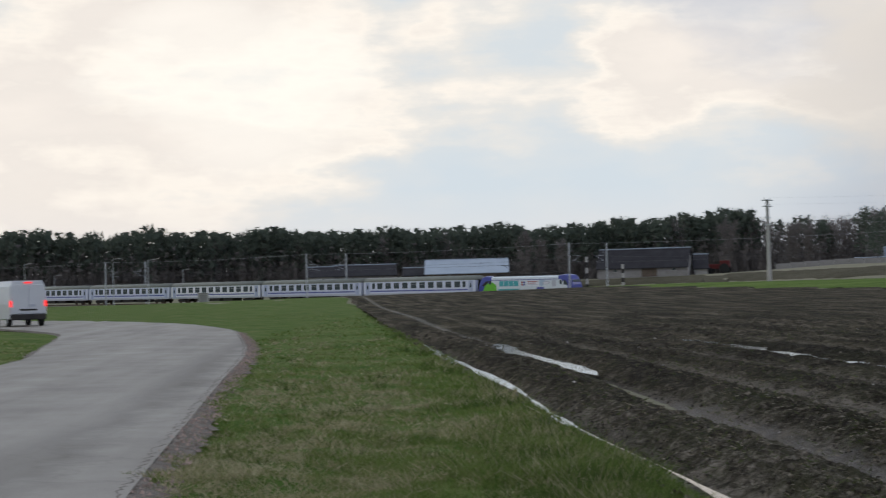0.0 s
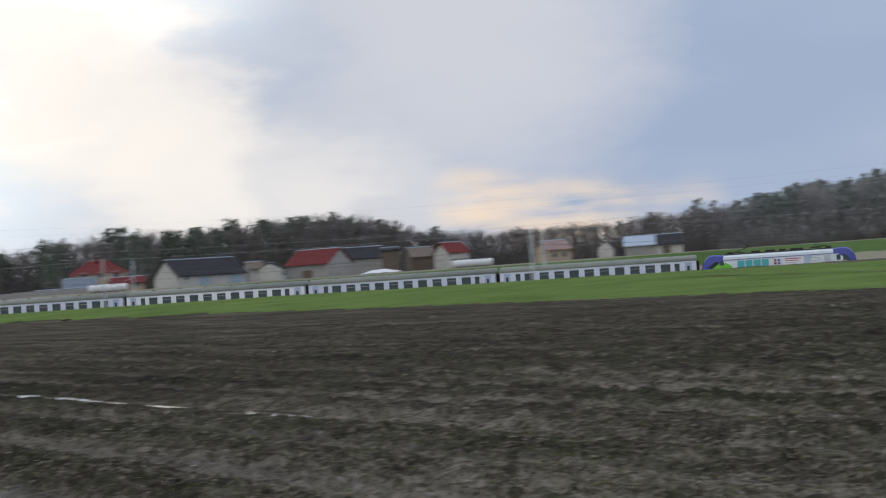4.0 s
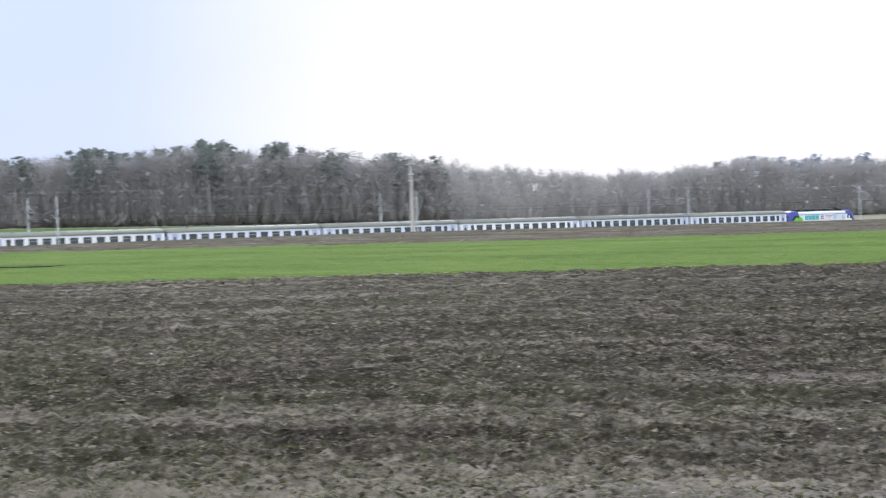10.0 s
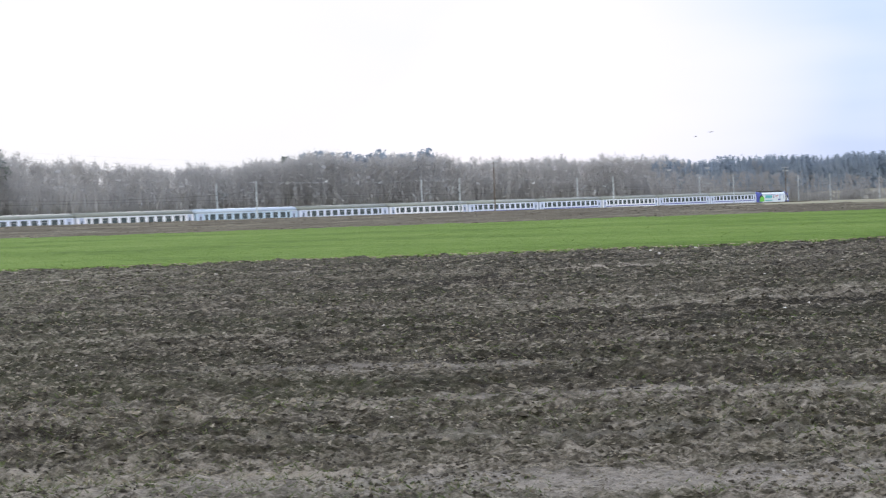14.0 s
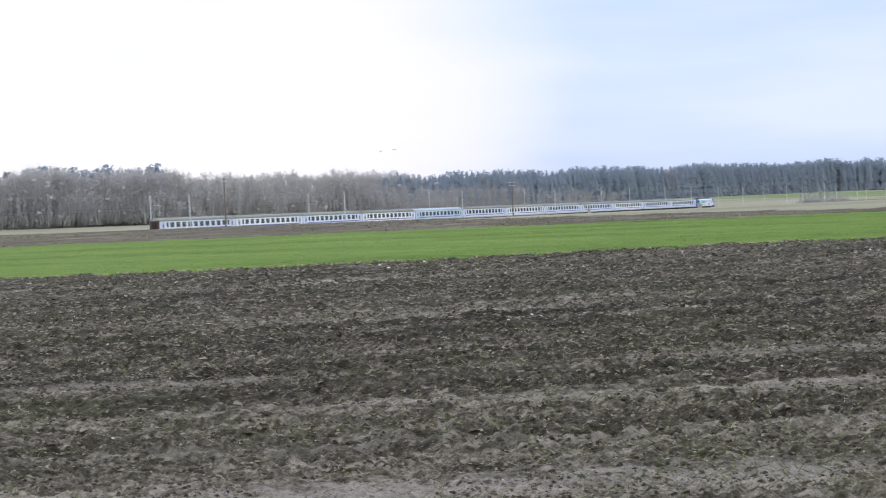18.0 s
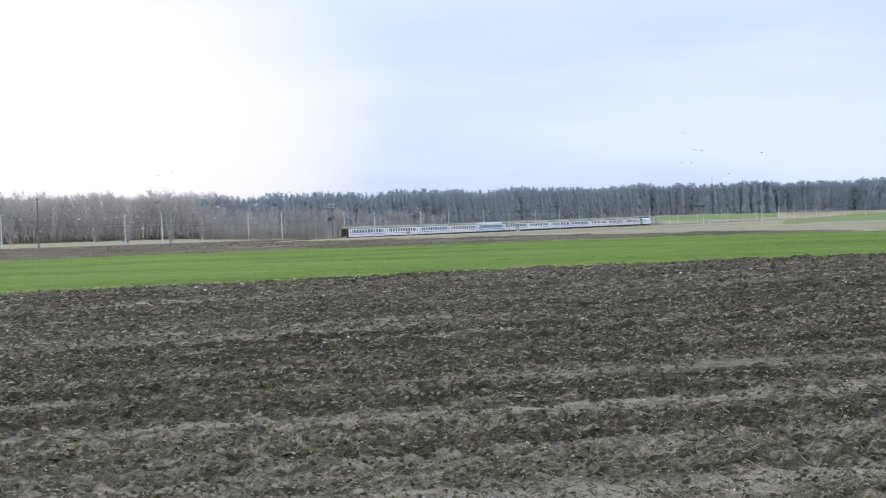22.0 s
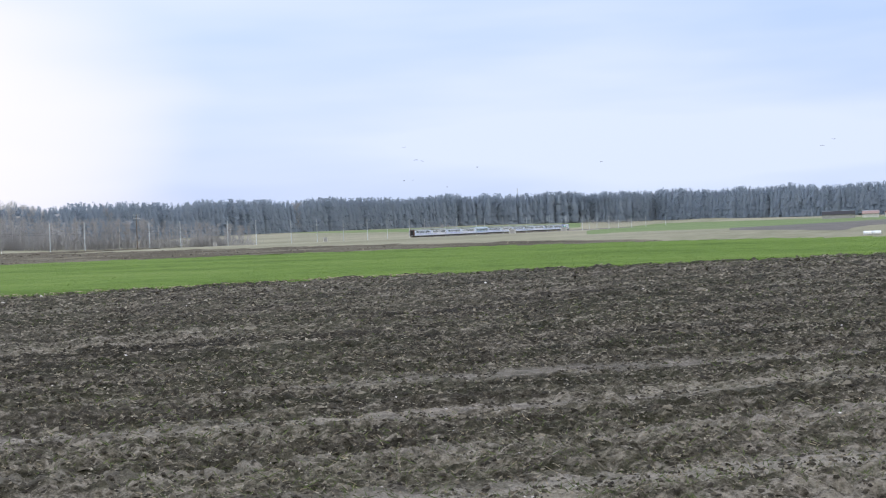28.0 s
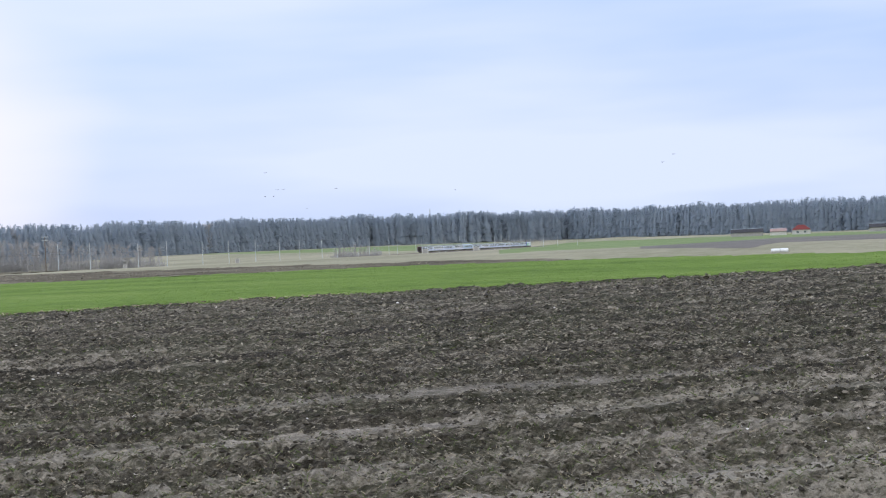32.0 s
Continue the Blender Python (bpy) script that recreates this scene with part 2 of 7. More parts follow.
def soil_material():
    m = bpy.data.materials.new("ploughed_soil")
    m.use_nodes = True
    g = Graph(m.node_tree)
    b = m.node_tree.nodes["Principled BSDF"]
    pos = g.add("ShaderNodeTexCoord").outputs["Object"]
    xyz = g.add("ShaderNodeSeparateXYZ", {0: pos}).outputs
    v = g.math("MULTIPLY", g.math("ADD", xyz[0], xyz[1]), 0.70711)
    w = g.math("MULTIPLY", g.math("SUBTRACT", xyz[1], xyz[0]), 0.70711)
    long_ = g.add("ShaderNodeCombineXYZ", {0: v, 1: g.math("MULTIPLY", w, 0.09), 2: 0.0}).outputs[0]
    short = g.add("ShaderNodeCombineXYZ", {0: v, 1: g.math("MULTIPLY", w, 0.35), 2: 0.0}).outputs[0]
    bands = g.noise(long_, 0.9, 4.0, 0.6)
    smear = g.noise(short, 4.5, 5.0, 0.65)
    clod = g.noise(pos, 13.0, 5.0, 0.75)
    grain = g.noise(pos, 60.0, 3.0, 0.6)
    # silt settles pale in the furrow bottoms where the ridges stand high
    wave = g.math("COSINE", g.math("MULTIPLY", g.math("SUBTRACT", g.math("ADD", v, g.math("MULTIPLY", g.math("SUBTRACT", bands, 0.5), 0.5)), 4.75), 2 * math.pi / 1.75))
    away = g.add("ShaderNodeVectorMath", {0: pos}, operation="LENGTH").outputs["Value"]
    close = g.add("ShaderNodeMapRange", {"Value": away, "From Min": 52.0, "From Max": 28.0}).outputs[0]
    bold = g.add("ShaderNodeMapRange", {"Value": w, "From Min": 4.0, "From Max": 20.0}).outputs[0]
    mixed = g.math("ADD", g.math("ADD", g.math("MULTIPLY", bands, 0.34), g.math("MULTIPLY", smear, 0.30)), g.math("MULTIPLY", clod, 0.36))
    mixed = g.math("ADD", mixed, g.math("MULTIPLY", g.math("MULTIPLY", g.math("MULTIPLY", wave, g.math("ADD", g.math("MULTIPLY", close, 0.8), 0.2)), g.math("ADD", g.math("MULTIPLY", bold, 0.75), 0.25)), 0.050))
    mixed = g.math("ADD", mixed, g.add("ShaderNodeMapRange", {"Value": w, "From Min": -2.0, "From Max": 10.0, "To Max": 0.028}).outputs[0])
    dust = g.add("ShaderNodeMapRange", {"Value": v, "From Min": 15.0, "From Max": 8.0, "To Max": 0.056}).outputs[0]
    mixed = g.math("ADD", mixed, g.math("MULTIPLY", dust, g.add("ShaderNodeMapRange", {"Value": w, "From Min": 13.0, "From Max": 2.0}).outputs[0]))
    # ramp set dark to carry the shade of crevices between the crumbs
    col = g.add("ShaderNodeValToRGB", {0: mixed}, ramp=[(0.42, (0.016, 0.0134, 0.0098)), (0.478, (0.041, 0.0346, 0.0252)), (0.532, (0.104, 0.090, 0.068)), (0.61, (0.36, 0.315, 0.258))]).outputs[0]
    # wheel tracks, pressed smooth and pale
    slant = g.math("SUBTRACT", v, g.math("MULTIPLY", w, 0.20))
    rags = g.math("ADD", g.math("MULTIPLY", smear, 1.6), g.math("MULTIPLY", clod, 1.2))
    early = g.add("ShaderNodeMapRange", {"Value": w, "From Min": 5.0, "From Max": -1.0}).outputs[0]
    for at, half, much in ((9.25, 0.75, 0.65), (11.1, 0.30, 0.3), (13.2, 0.40, 0.4), (15.8, 0.55, 0.4)):
        near = g.add("ShaderNodeMapRange", {"Value": g.math("ABSOLUTE", g.math("SUBTRACT", slant, at)), "From Min": half, "From Max": 0.05}).outputs[0]
        lane = g.add("ShaderNodeMapRange", {"Value": g.math("MULTIPLY", g.math("MULTIPLY", near, early), rags), "From Min": 0.60, "From Max": 1.30}).outputs[0]
        col = g.mix(g.math("MULTIPLY", lane, much), col, (0.40, 0.358, 0.315, 1))
    # weeds that come up between the clods
    weed = g.add("ShaderNodeMapRange", {"Value": g.math("MULTIPLY", g.noise(pos, 0.35, 3.0), g.noise(pos, 5.0, 4.0, 0.7)), "From Min": 0.185, "From Max": 0.31}).outputs[0]
    # they thin out towards the middle of the field
    weed = g.math("MULTIPLY", weed, g.add("ShaderNodeMapRange", {"Value": w, "From Min": -3.0, "From Max": 7.0, "To Min": 0.6}).outputs[0])
    col = g.mix(g.math("MULTIPLY", weed, 0.32), col, (0.075, 0.088, 0.034, 1))
    # the low end of the field by the lane is soaked and dark
    soak = g.math("MULTIPLY", g.add("ShaderNodeMapRange", {"Value": g.math("ADD", w, g.math("MULTIPLY", bands, 8.0)), "From Min": 19.0, "From Max": 36.0, "To Max": 0.78}).outputs[0], 1.0)
    col = g.mix(soak, col, g.mix(1.0, col, (0.41, 0.38, 0.30, 1), "MULTIPLY"))
    # fine silt washed into the furrow bottoms of the low end
    silt = g.add("ShaderNodeMapRange", {"Value": g.math("ADD", wave, g.math("MULTIPLY", g.math("SUBTRACT", g.math("ADD", smear, clod), 1.0), 1.6)), "From Min": 0.55, "From Max": 1.0}).outputs[0]
    silt = g.math("MULTIPLY", silt, g.add("ShaderNodeMapRange", {"Value": w, "From Min": 6.0, "From Max": 14.0}).outputs[0])
    silt = g.math("MULTIPLY", g.math("MULTIPLY", silt, 0.42), close)
    trough = g.add("ShaderNodeMapRange", {"Value": g.math("ADD", g.math("ABSOLUTE", g.math("SUBTRACT", v, 4.72)), g.math("MULTIPLY", g.math("SUBTRACT", smear, 0.5), 0.5)), "From Min": 0.30, "From Max": 0.14}).outputs[0]
    trough = g.math("MULTIPLY", trough, g.add("ShaderNodeMapRange", {"Value": w, "From Min": 5.0, "From Max": 12.0}).outputs[0])
    silt = g.math("MAXIMUM", silt, g.math("MULTIPLY", g.math("MULTIPLY", trough, close), 0.9))
    col = g.mix(silt, col, (0.185, 0.165, 0.148, 1))
    wet = g.math("SUBTRACT", 0.92, g.math("MULTIPLY", trough, 0.45))
    m.node_tree.links.new(wet, b.inputs["Roughness"])
    m.node_tree.links.new(col, b.inputs["Base Color"])
    b.inputs["Specular IOR Level"].default_value = 0.08
    bn = g.add("ShaderNodeBump", {"Height": g.math("ADD", clod, g.math("MULTIPLY", grain, 0.5)), "Strength": 1.0, "Distance": 0.08})
    m.node_tree.links.new(bn.outputs[0], b.inputs["Normal"])
    return m


def meadow_material(name, dark, mid, light, big=0.05, small=1.6, bump=0.5, stretch=(1, 1, 1), turn=0.0):
    m = bpy.data.materials.new(name)
    m.use_nodes = True
    g = Graph(m.node_tree)
    b = m.node_tree.nodes["Principled BSDF"]
    pos = g.add("ShaderNodeMapping", {"Vector": g.add("ShaderNodeTexCoord").outputs["Object"], "Rotation": (0, 0, radians(turn)), "Scale": stretch}).outputs[0]
    a, c, d = g.noise(pos, big, 4.0, 0.6), g.noise(pos, small, 5.0, 0.65), g.noise(pos, 14.0, 3.0, 0.7)
    f = g.math("ADD", g.math("MULTIPLY", a, 0.45), g.math("ADD", g.math("MULTIPLY", c, 0.33), g.math("MULTIPLY", d, 0.22)))
    col = g.add("ShaderNodeValToRGB", {0: f}, ramp=[(0.38, dark), (0.50, mid), (0.63, light)]).outputs[0]
    m.node_tree.links.new(col, b.inputs["Base Color"])
    b.inputs["Roughness"].default_value, b.inputs["Specular IOR Level"].default_value = 0.9, 0.06
    bn = g.add("ShaderNodeBump", {"Height": g.math("ADD", c, d), "Strength": bump, "Distance": 0.08})
    m.node_tree.links.new(bn.outputs[0], b.inputs["Normal"])
    return m


def asphalt_material():
    """Worn asphalt: pale wheel paths and a dark mended seam that run along the lane, patches and hairline cracks."""
    m = bpy.data.materials.new("worn_asphalt")
    m.use_nodes = True
    g = Graph(m.node_tree)
    b = m.node_tree.nodes["Principled BSDF"]
    pos = g.add("ShaderNodeTexCoord").outputs["Object"]
    xyz = g.add("ShaderNodeSeparateXYZ", {0: pos}).outputs
    v = g.math("MULTIPLY", g.math("ADD", xyz[0], xyz[1]), 0.70711)
    w = g.math("MULTIPLY", g.math("SUBTRACT", xyz[1], xyz[0]), 0.70711)
    along = g.add("ShaderNodeCombineXYZ", {0: v, 1: g.math("MULTIPLY", w, 0.10), 2: 0.0}).outputs[0]
    lanes = g.noise(along, 0.75, 4.0, 0.6)
    blot = g.noise(pos, 0.55, 5.0, 0.62)
    grain = g.noise(pos, 45.0, 3.0, 0.6)
    f = g.math("ADD", g.math("MULTIPLY", lanes, 0.50), g.math("ADD", g.math("MULTIPLY", blot, 0.36), g.math("MULTIPLY", grain, 0.14)))
    col = g.add("ShaderNodeValToRGB", {0: f}, ramp=[(0.34, (0.225, 0.210, 0.184)), (0.50, (0.325, 0.305, 0.270)), (0.66, (0.415, 0.392, 0.350))]).outputs[0]
    seam = g.math("ABSOLUTE", g.math("ADD", g.math("ADD", v, 2.75), g.math("MULTIPLY", g.math("SUBTRACT", blot, 0.5), 1.4)))
    seam = g.add("ShaderNodeMapRange", {"Value": g.math("ADD", seam, g.math("MULTIPLY", grain, 0.3)), "From Min": 0.75, "From Max": 0.15}).outputs[0]
    col = g.mix(g.math("MULTIPLY", seam, 0.42), col, (0.125, 0.116, 0.102, 1))
    web = g.add("ShaderNodeTexVoronoi", {"Vector": g.add("ShaderNodeVectorMath", {0: pos, 1: g.add("ShaderNodeTexNoise", {"Vector": pos, "Scale": 2.0}).outputs["Color"]}, operation="ADD").outputs[0], "Scale": 0.42}, feature="DISTANCE_TO_EDGE").outputs["Distance"]
    crack = g.add("ShaderNodeMapRange", {"Value": web, "From Min": 0.016, "From Max": 0.003}).outputs[0]
    crack = g.math("MULTIPLY", crack, g.add("ShaderNodeMapRange", {"Value": v, "From Min": -5.0, "From Max": -2.2, "To Min": 0.0, "To Max": 0.12}).outputs[0])
    col = g.mix(crack, col, (0.075, 0.070, 0.060, 1))
    m.node_tree.links.new(col, b.inputs["Base Color"])
    b.inputs["Roughness"].default_value, b.inputs["Specular IOR Level"].default_value = 0.88, 0.25
    bn = g.add("ShaderNodeBump", {"Height": g.math("SUBTRACT", grain, crack), "Strength": 0.5, "Distance": 0.01})
    m.node_tree.links.new(bn.outputs[0], b.inputs["Normal"])
    return m


def glass_material(name, color, rough=0.08):
    m = material(name, color, rough=rough, bump=0.0, scale=0.7)
    m.node_tree.nodes["Principled BSDF"].inputs["Specular IOR Level"].default_value = 0.6
    return m


def lit_material(name, color, power):
    m = material(name, color, rough=0.3, bump=0)
    b = m.node_tree.nodes["Principled BSDF"]
    b.inputs["Emission Color"].default_value, b.inputs["Emission Strength"].default_value = (*color, 1), power
    return m


SOIL = soil_material()
MEADOW = meadow_material("pale_meadow", (0.165, 0.162, 0.104), (0.235, 0.221, 0.156), (0.315, 0.285, 0.21), 0.02, 0.6, 0.5, (0.22, 1, 1))
CROP = meadow_material("winter_crop", (0.062, 0.106, 0.018), (0.112, 0.176, 0.034), (0.155, 0.212, 0.056), 0.16, 2.2, 1.0, (1, 0.4, 1), -35)
VERGE = meadow_material("verge_grass", (0.052, 0.104, 0.018), (0.105, 0.162, 0.038), (0.20, 0.200, 0.084), 0.5, 3.0, 0.9)
FALLOW = meadow_material("fallow_strip", (0.050, 0.042, 0.030), (0.100, 0.086, 0.062), (0.19, 0.168, 0.128), 0.10, 1.5, 0.8)
# far_pasture green is kept pale, distance haze mixed into the colour
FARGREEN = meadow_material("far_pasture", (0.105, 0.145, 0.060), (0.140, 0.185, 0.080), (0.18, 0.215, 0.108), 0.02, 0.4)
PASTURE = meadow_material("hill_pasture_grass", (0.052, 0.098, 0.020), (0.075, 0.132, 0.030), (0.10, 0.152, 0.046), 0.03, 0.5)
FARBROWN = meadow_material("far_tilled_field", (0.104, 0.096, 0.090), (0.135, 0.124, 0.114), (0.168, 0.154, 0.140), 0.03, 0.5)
YARD = meadow_material("weedy_yard", (0.060, 0.056, 0.034), (0.088, 0.080, 0.052), (0.125, 0.112, 0.078), 0.05, 0.8)
BALLAST = material("ballast", (0.19, 0.17, 0.15), (0.10, 0.09, 0.08), scale=6.0, fine=30.0, bump=0.8, depth=0.05)
ASPHALT = asphalt_material()
GRAVEL = material("crumbled_edge", (0.235, 0.20, 0.17), (0.10, 0.088, 0.066), scale=5.0, fine=34.0, bump=1.0, depth=0.04)
WATER = material("puddle_water", (0.035, 0.033, 0.030), rough=0.03, scale=1.0, bump=0.03)
CONCRETE = material("pole_concrete", (0.52, 0.51, 0.49), (0.40, 0.39, 0.375), scale=1.5, fine=18.0)
STEEL = material("galvanised_steel", (0.60, 0.64, 0.66), (0.45, 0.48, 0.50), rough=0.55, metal=0.25, scale=2.0, fine=20.0, bump=0.1)
WIRE = material("copper_wire", (0.10, 0.10, 0.095), rough=0.5, metal=0.3, bump=0)
ALLOY = material("weathered_aluminium", (0.42, 0.43, 0.44), rough=0.6, metal=0.3, bump=0)
RAIL = material("rail_steel", (0.16, 0.12, 0.09), (0.10, 0.07, 0.05), rough=0.6, metal=0.6)
SLEEPER = material("sleeper_concrete", (0.30, 0.28, 0.25))
COACHWHITE = material("coach_white", (0.82, 0.83, 0.88), (0.74, 0.76, 0.82), rough=0.35, scale=0.6, fine=8.0, bump=0.03, spread=0.08)
COACHBLUE = material("coach_pale_blue", (0.50, 0.62, 0.74), (0.44, 0.56, 0.68), rough=0.35, scale=0.6, fine=8.0, bump=0.03)
COACH = material("coach_white_blue", (0.68, 0.73, 0.86), (0.62, 0.67, 0.80), rough=0.35, scale=0.6, fine=8.0, bump=0.03, spread=0.12)
COACHROOF = material("coach_roof", (0.215, 0.23, 0.195), (0.165, 0.175, 0.15), rough=0.6, scale=0.5, fine=6.0, bump=0.1, spread=0.25)
STRIPE = material("coach_blue_band", (0.10, 0.12, 0.42), rough=0.35, bump=0.02)
SKIRT = material("coach_grey_skirt", (0.56, 0.59, 0.66), (0.44, 0.47, 0.53), rough=0.5, bump=0.05)
DARK = material("grimy_black", (0.025, 0.024, 0.024), (0.045, 0.04, 0.036), rough=0.8)
GLASS = glass_material("dark_glass", (0.075, 0.098, 0.110))
DOOR = material("coach_door_blue", (0.50, 0.57, 0.76), rough=0.4, bump=0.02)
LOCOBLUE = material("loco_blue", (0.055, 0.075, 0.36), (0.045, 0.06, 0.28), rough=0.3, bump=0.02)
LOCOWHITE = material("loco_white", (0.74, 0.80, 0.84), (0.66, 0.73, 0.78), rough=0.3, bump=0.02)
LOCOTEAL = material("loco_teal", (0.07, 0.40, 0.45), (0.10, 0.48, 0.50), rough=0.35, bump=0.02)
LOCOGREEN = material("loco_green", (0.18, 0.62, 0.05), rough=0.35, bump=0.02)
RED = material("red_paint", (0.42, 0.035, 0.03), (0.30, 0.03, 0.025), rough=0.5)
HEADLAMP = lit_material("headlamp", (1.0, 0.95, 0.85), 3.0)
BRAKELAMP = lit_material("brake_lamp", (1.0, 0.03, 0.03), 3.0)
VANWHITE = material("van_white", (0.72, 0.74, 0.77), (0.66, 0.68, 0.72), rough=0.3, bump=0.02)
RUBBER = material("rubber", (0.02, 0.02, 0.02), rough=0.85)
PLASTER = material("grey_plaster", (0.36, 0.35, 0.34), (0.26, 0.25, 0.24), scale=0.8, fine=10.0)
WHITEWASH = material("whitewash", (0.55, 0.54, 0.51), (0.42, 0.41, 0.39), scale=0.8, fine=9.0)
PINKROOF = material("faded_pink_roof", (0.30, 0.20, 0.18), (0.22, 0.15, 0.135), scale=0.9, fine=9.0)
TAILRED = material("dull_tail_red", (0.085, 0.032, 0.03), (0.06, 0.026, 0.025), rough=0.6)
OCHRE = material("cream_plaster", (0.46, 0.37, 0.28), (0.38, 0.30, 0.22), scale=0.8, fine=9.0)
ETERNIT = material("dark_sheet_roof", (0.052, 0.051, 0.056), (0.034, 0.033, 0.037), rough=0.9, scale=0.7, fine=6.0, spec=0.12)
TINROOF = material("pale_tin_roof", (0.40, 0.47, 0.54), (0.33, 0.39, 0.46), rough=0.5, scale=0.6, fine=6.0, bump=0.1)
SLATE = material("dull_blue_sheet_roof", (0.16, 0.19, 0.23), (0.12, 0.145, 0.18), rough=0.6, scale=0.6, fine=6.0, bump=0.1)
TILEROOF = material("red_tile_roof", (0.175, 0.042, 0.040), (0.12, 0.032, 0.031), rough=0.9, scale=0.9, fine=9.0, spec=0.12)
WOOD = material("grey_boards", (0.17, 0.13, 0.10), (0.10, 0.08, 0.06), scale=1.2, fine=14.0)
FOIL = material("white_foil", (0.78, 0.79, 0.80), (0.66, 0.67, 0.68), rough=0.4)
# bark, twig, scrub and mid-distance needle colours are lifted to include haze
BARK = island_material("bark", [(0.2, (0.245, 0.240, 0.240)), (0.8, (0.295, 0.286, 0.280))])
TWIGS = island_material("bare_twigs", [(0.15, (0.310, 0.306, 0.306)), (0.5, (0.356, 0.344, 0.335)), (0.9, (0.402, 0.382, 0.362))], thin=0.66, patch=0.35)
PINE = island_material("pine_needles", [(0.15, (0.088, 0.112, 0.092)), (0.5, (0.110, 0.134, 0.106)), (0.9, (0.134, 0.156, 0.118))], thin=0.45)
HAZETWIGS = island_material("hazed_twigs", [(0.15, (0.380, 0.375, 0.370)), (0.5, (0.430, 0.418, 0.403)), (0.9, (0.480, 0.458, 0.432))], thin=0.66, patch=0.35)
HAZEBARK = island_material("hazed_bark", [(0.2, (0.31, 0.30, 0.295)), (0.8, (0.37, 0.355, 0.34))])
# blue-grey of distance haze is painted into these far needles
HAZEPINE = island_material("hazed_far_needles", [(0.15, (0.285, 0.338, 0.402)), (0.5, (0.300, 0.350, 0.410)), (0.9, (0.316, 0.362, 0.414))], thin=0.55)
MIDHAZEPINE = island_material("hazed_mid_needles", [(0.15, (0.176, 0.202, 0.188)), (0.5, (0.200, 0.224, 0.204)), (0.9, (0.226, 0.244, 0.216))], thin=0.55)
# darker bark and twigs for the woods behind the lane and the farms
DARKBARK = island_material("dark_bark", [(0.2, (0.10, 0.09, 0.084)), (0.8, (0.15, 0.136, 0.128))])
DARKTWIGS = island_material("dark_twigs", [(0.15, (0.160, 0.147, 0.142)), (0.5, (0.198, 0.182, 0.174)), (0.9, (0.245, 0.224, 0.212))], thin=0.55)
BIRCHBARK = island_material("birch_bark", [(0.2, (0.50, 0.485, 0.46)), (0.8, (0.70, 0.68, 0.65))])
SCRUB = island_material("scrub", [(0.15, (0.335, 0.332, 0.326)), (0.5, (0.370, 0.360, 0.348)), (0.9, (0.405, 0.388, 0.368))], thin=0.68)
GRASSBLADE = island_material("grass_blades", [(0.15, (0.100, 0.144, 0.034)), (0.40, (0.165, 0.206, 0.064)), (0.60, (0.26, 0.265, 0.115)), (0.80, (0.39, 0.36, 0.20))], scale=0.8, thin=0.35, patch=0.6)
DRYBLADE = island_material("dead_grass", [(0.15, (0.25, 0.225, 0.130)), (0.5, (0.41, 0.365, 0.230)), (0.9, (0.56, 0.50, 0.34))], scale=0.8, thin=0.3)
GREENBLADE = island_material("green_blades", [(0.12, (0.090, 0.146, 0.030)), (0.5, (0.150, 0.218, 0.054)), (0.9, (0.225, 0.278, 0.092))], scale=0.9, thin=0.4)
TUSSOCK = island_material("tussock_grass", [(0.12, (0.042, 0.078, 0.018)), (0.5, (0.075, 0.122, 0.030)), (0.9, (0.12, 0.165, 0.05))], scale=0.9, thin=0.35)
WEED = island_material("weed_leaves", [(0.12, (0.060, 0.086, 0.026)), (0.5, (0.100, 0.128, 0.046)), (0.9, (0.160, 0.170, 0.080))], scale=0.9, thin=0.3)
CROPBLADE = island_material("crop_blades", [(0.1, (0.060, 0.108, 0.016)), (0.5, (0.102, 0.164, 0.030)), (0.9, (0.152, 0.206, 0.052))], scale=0.3, thin=0.5)
CLOD = island_material("soil_clods", [(0.15, (0.020, 0.017, 0.013)), (0.45, (0.035, 0.030, 0.022)), (0.74, (0.066, 0.058, 0.044)), (0.97, (0.17, 0.150, 0.122))], scale=0.6)
# crumb and flake tones imitate pale dry tops and moist, shaded clod sides
CRUST = island_material("soil_crumbs", [(0.22, (0.0175, 0.0142, 0.0104)), (0.45, (0.039, 0.0322, 0.0232)), (0.66, (0.096, 0.082, 0.060)), (0.85, (0.19, 0.165, 0.127))], scale=0.4)
PLATE = island_material("dry_crust", [(0.22, (0.078, 0.067, 0.047)), (0.42, (0.150, 0.131, 0.096)), (0.62, (0.215, 0.189, 0.142)), (0.85, (0.30, 0.265, 0.206))], scale=0.35)
WETCRUST = island_material("wet_crumbs", [(0.15, (0.025, 0.021, 0.0155)), (0.5, (0.048, 0.041, 0.029)), (0.9, (0.100, 0.088, 0.064))], scale=0.4)
RUBBLE = island_material("brick_rubble", [(0.15, (0.12, 0.10, 0.085)), (0.5, (0.26, 0.20, 0.17)), (0.9, (0.42, 0.31, 0.27))])
STONE = island_material("field_stones", [(0.1, (0.30, 0.27, 0.24)), (0.6, (0.48, 0.44, 0.40)), (0.9, (0.62, 0.60, 0.57))])
STRAW = island_material("straw_bits", [(0.1, (0.24, 0.19, 0.12)), (0.9, (0.42, 0.36, 0.26))])
BIRD = material("bird_dark", (0.05, 0.048, 0.045))


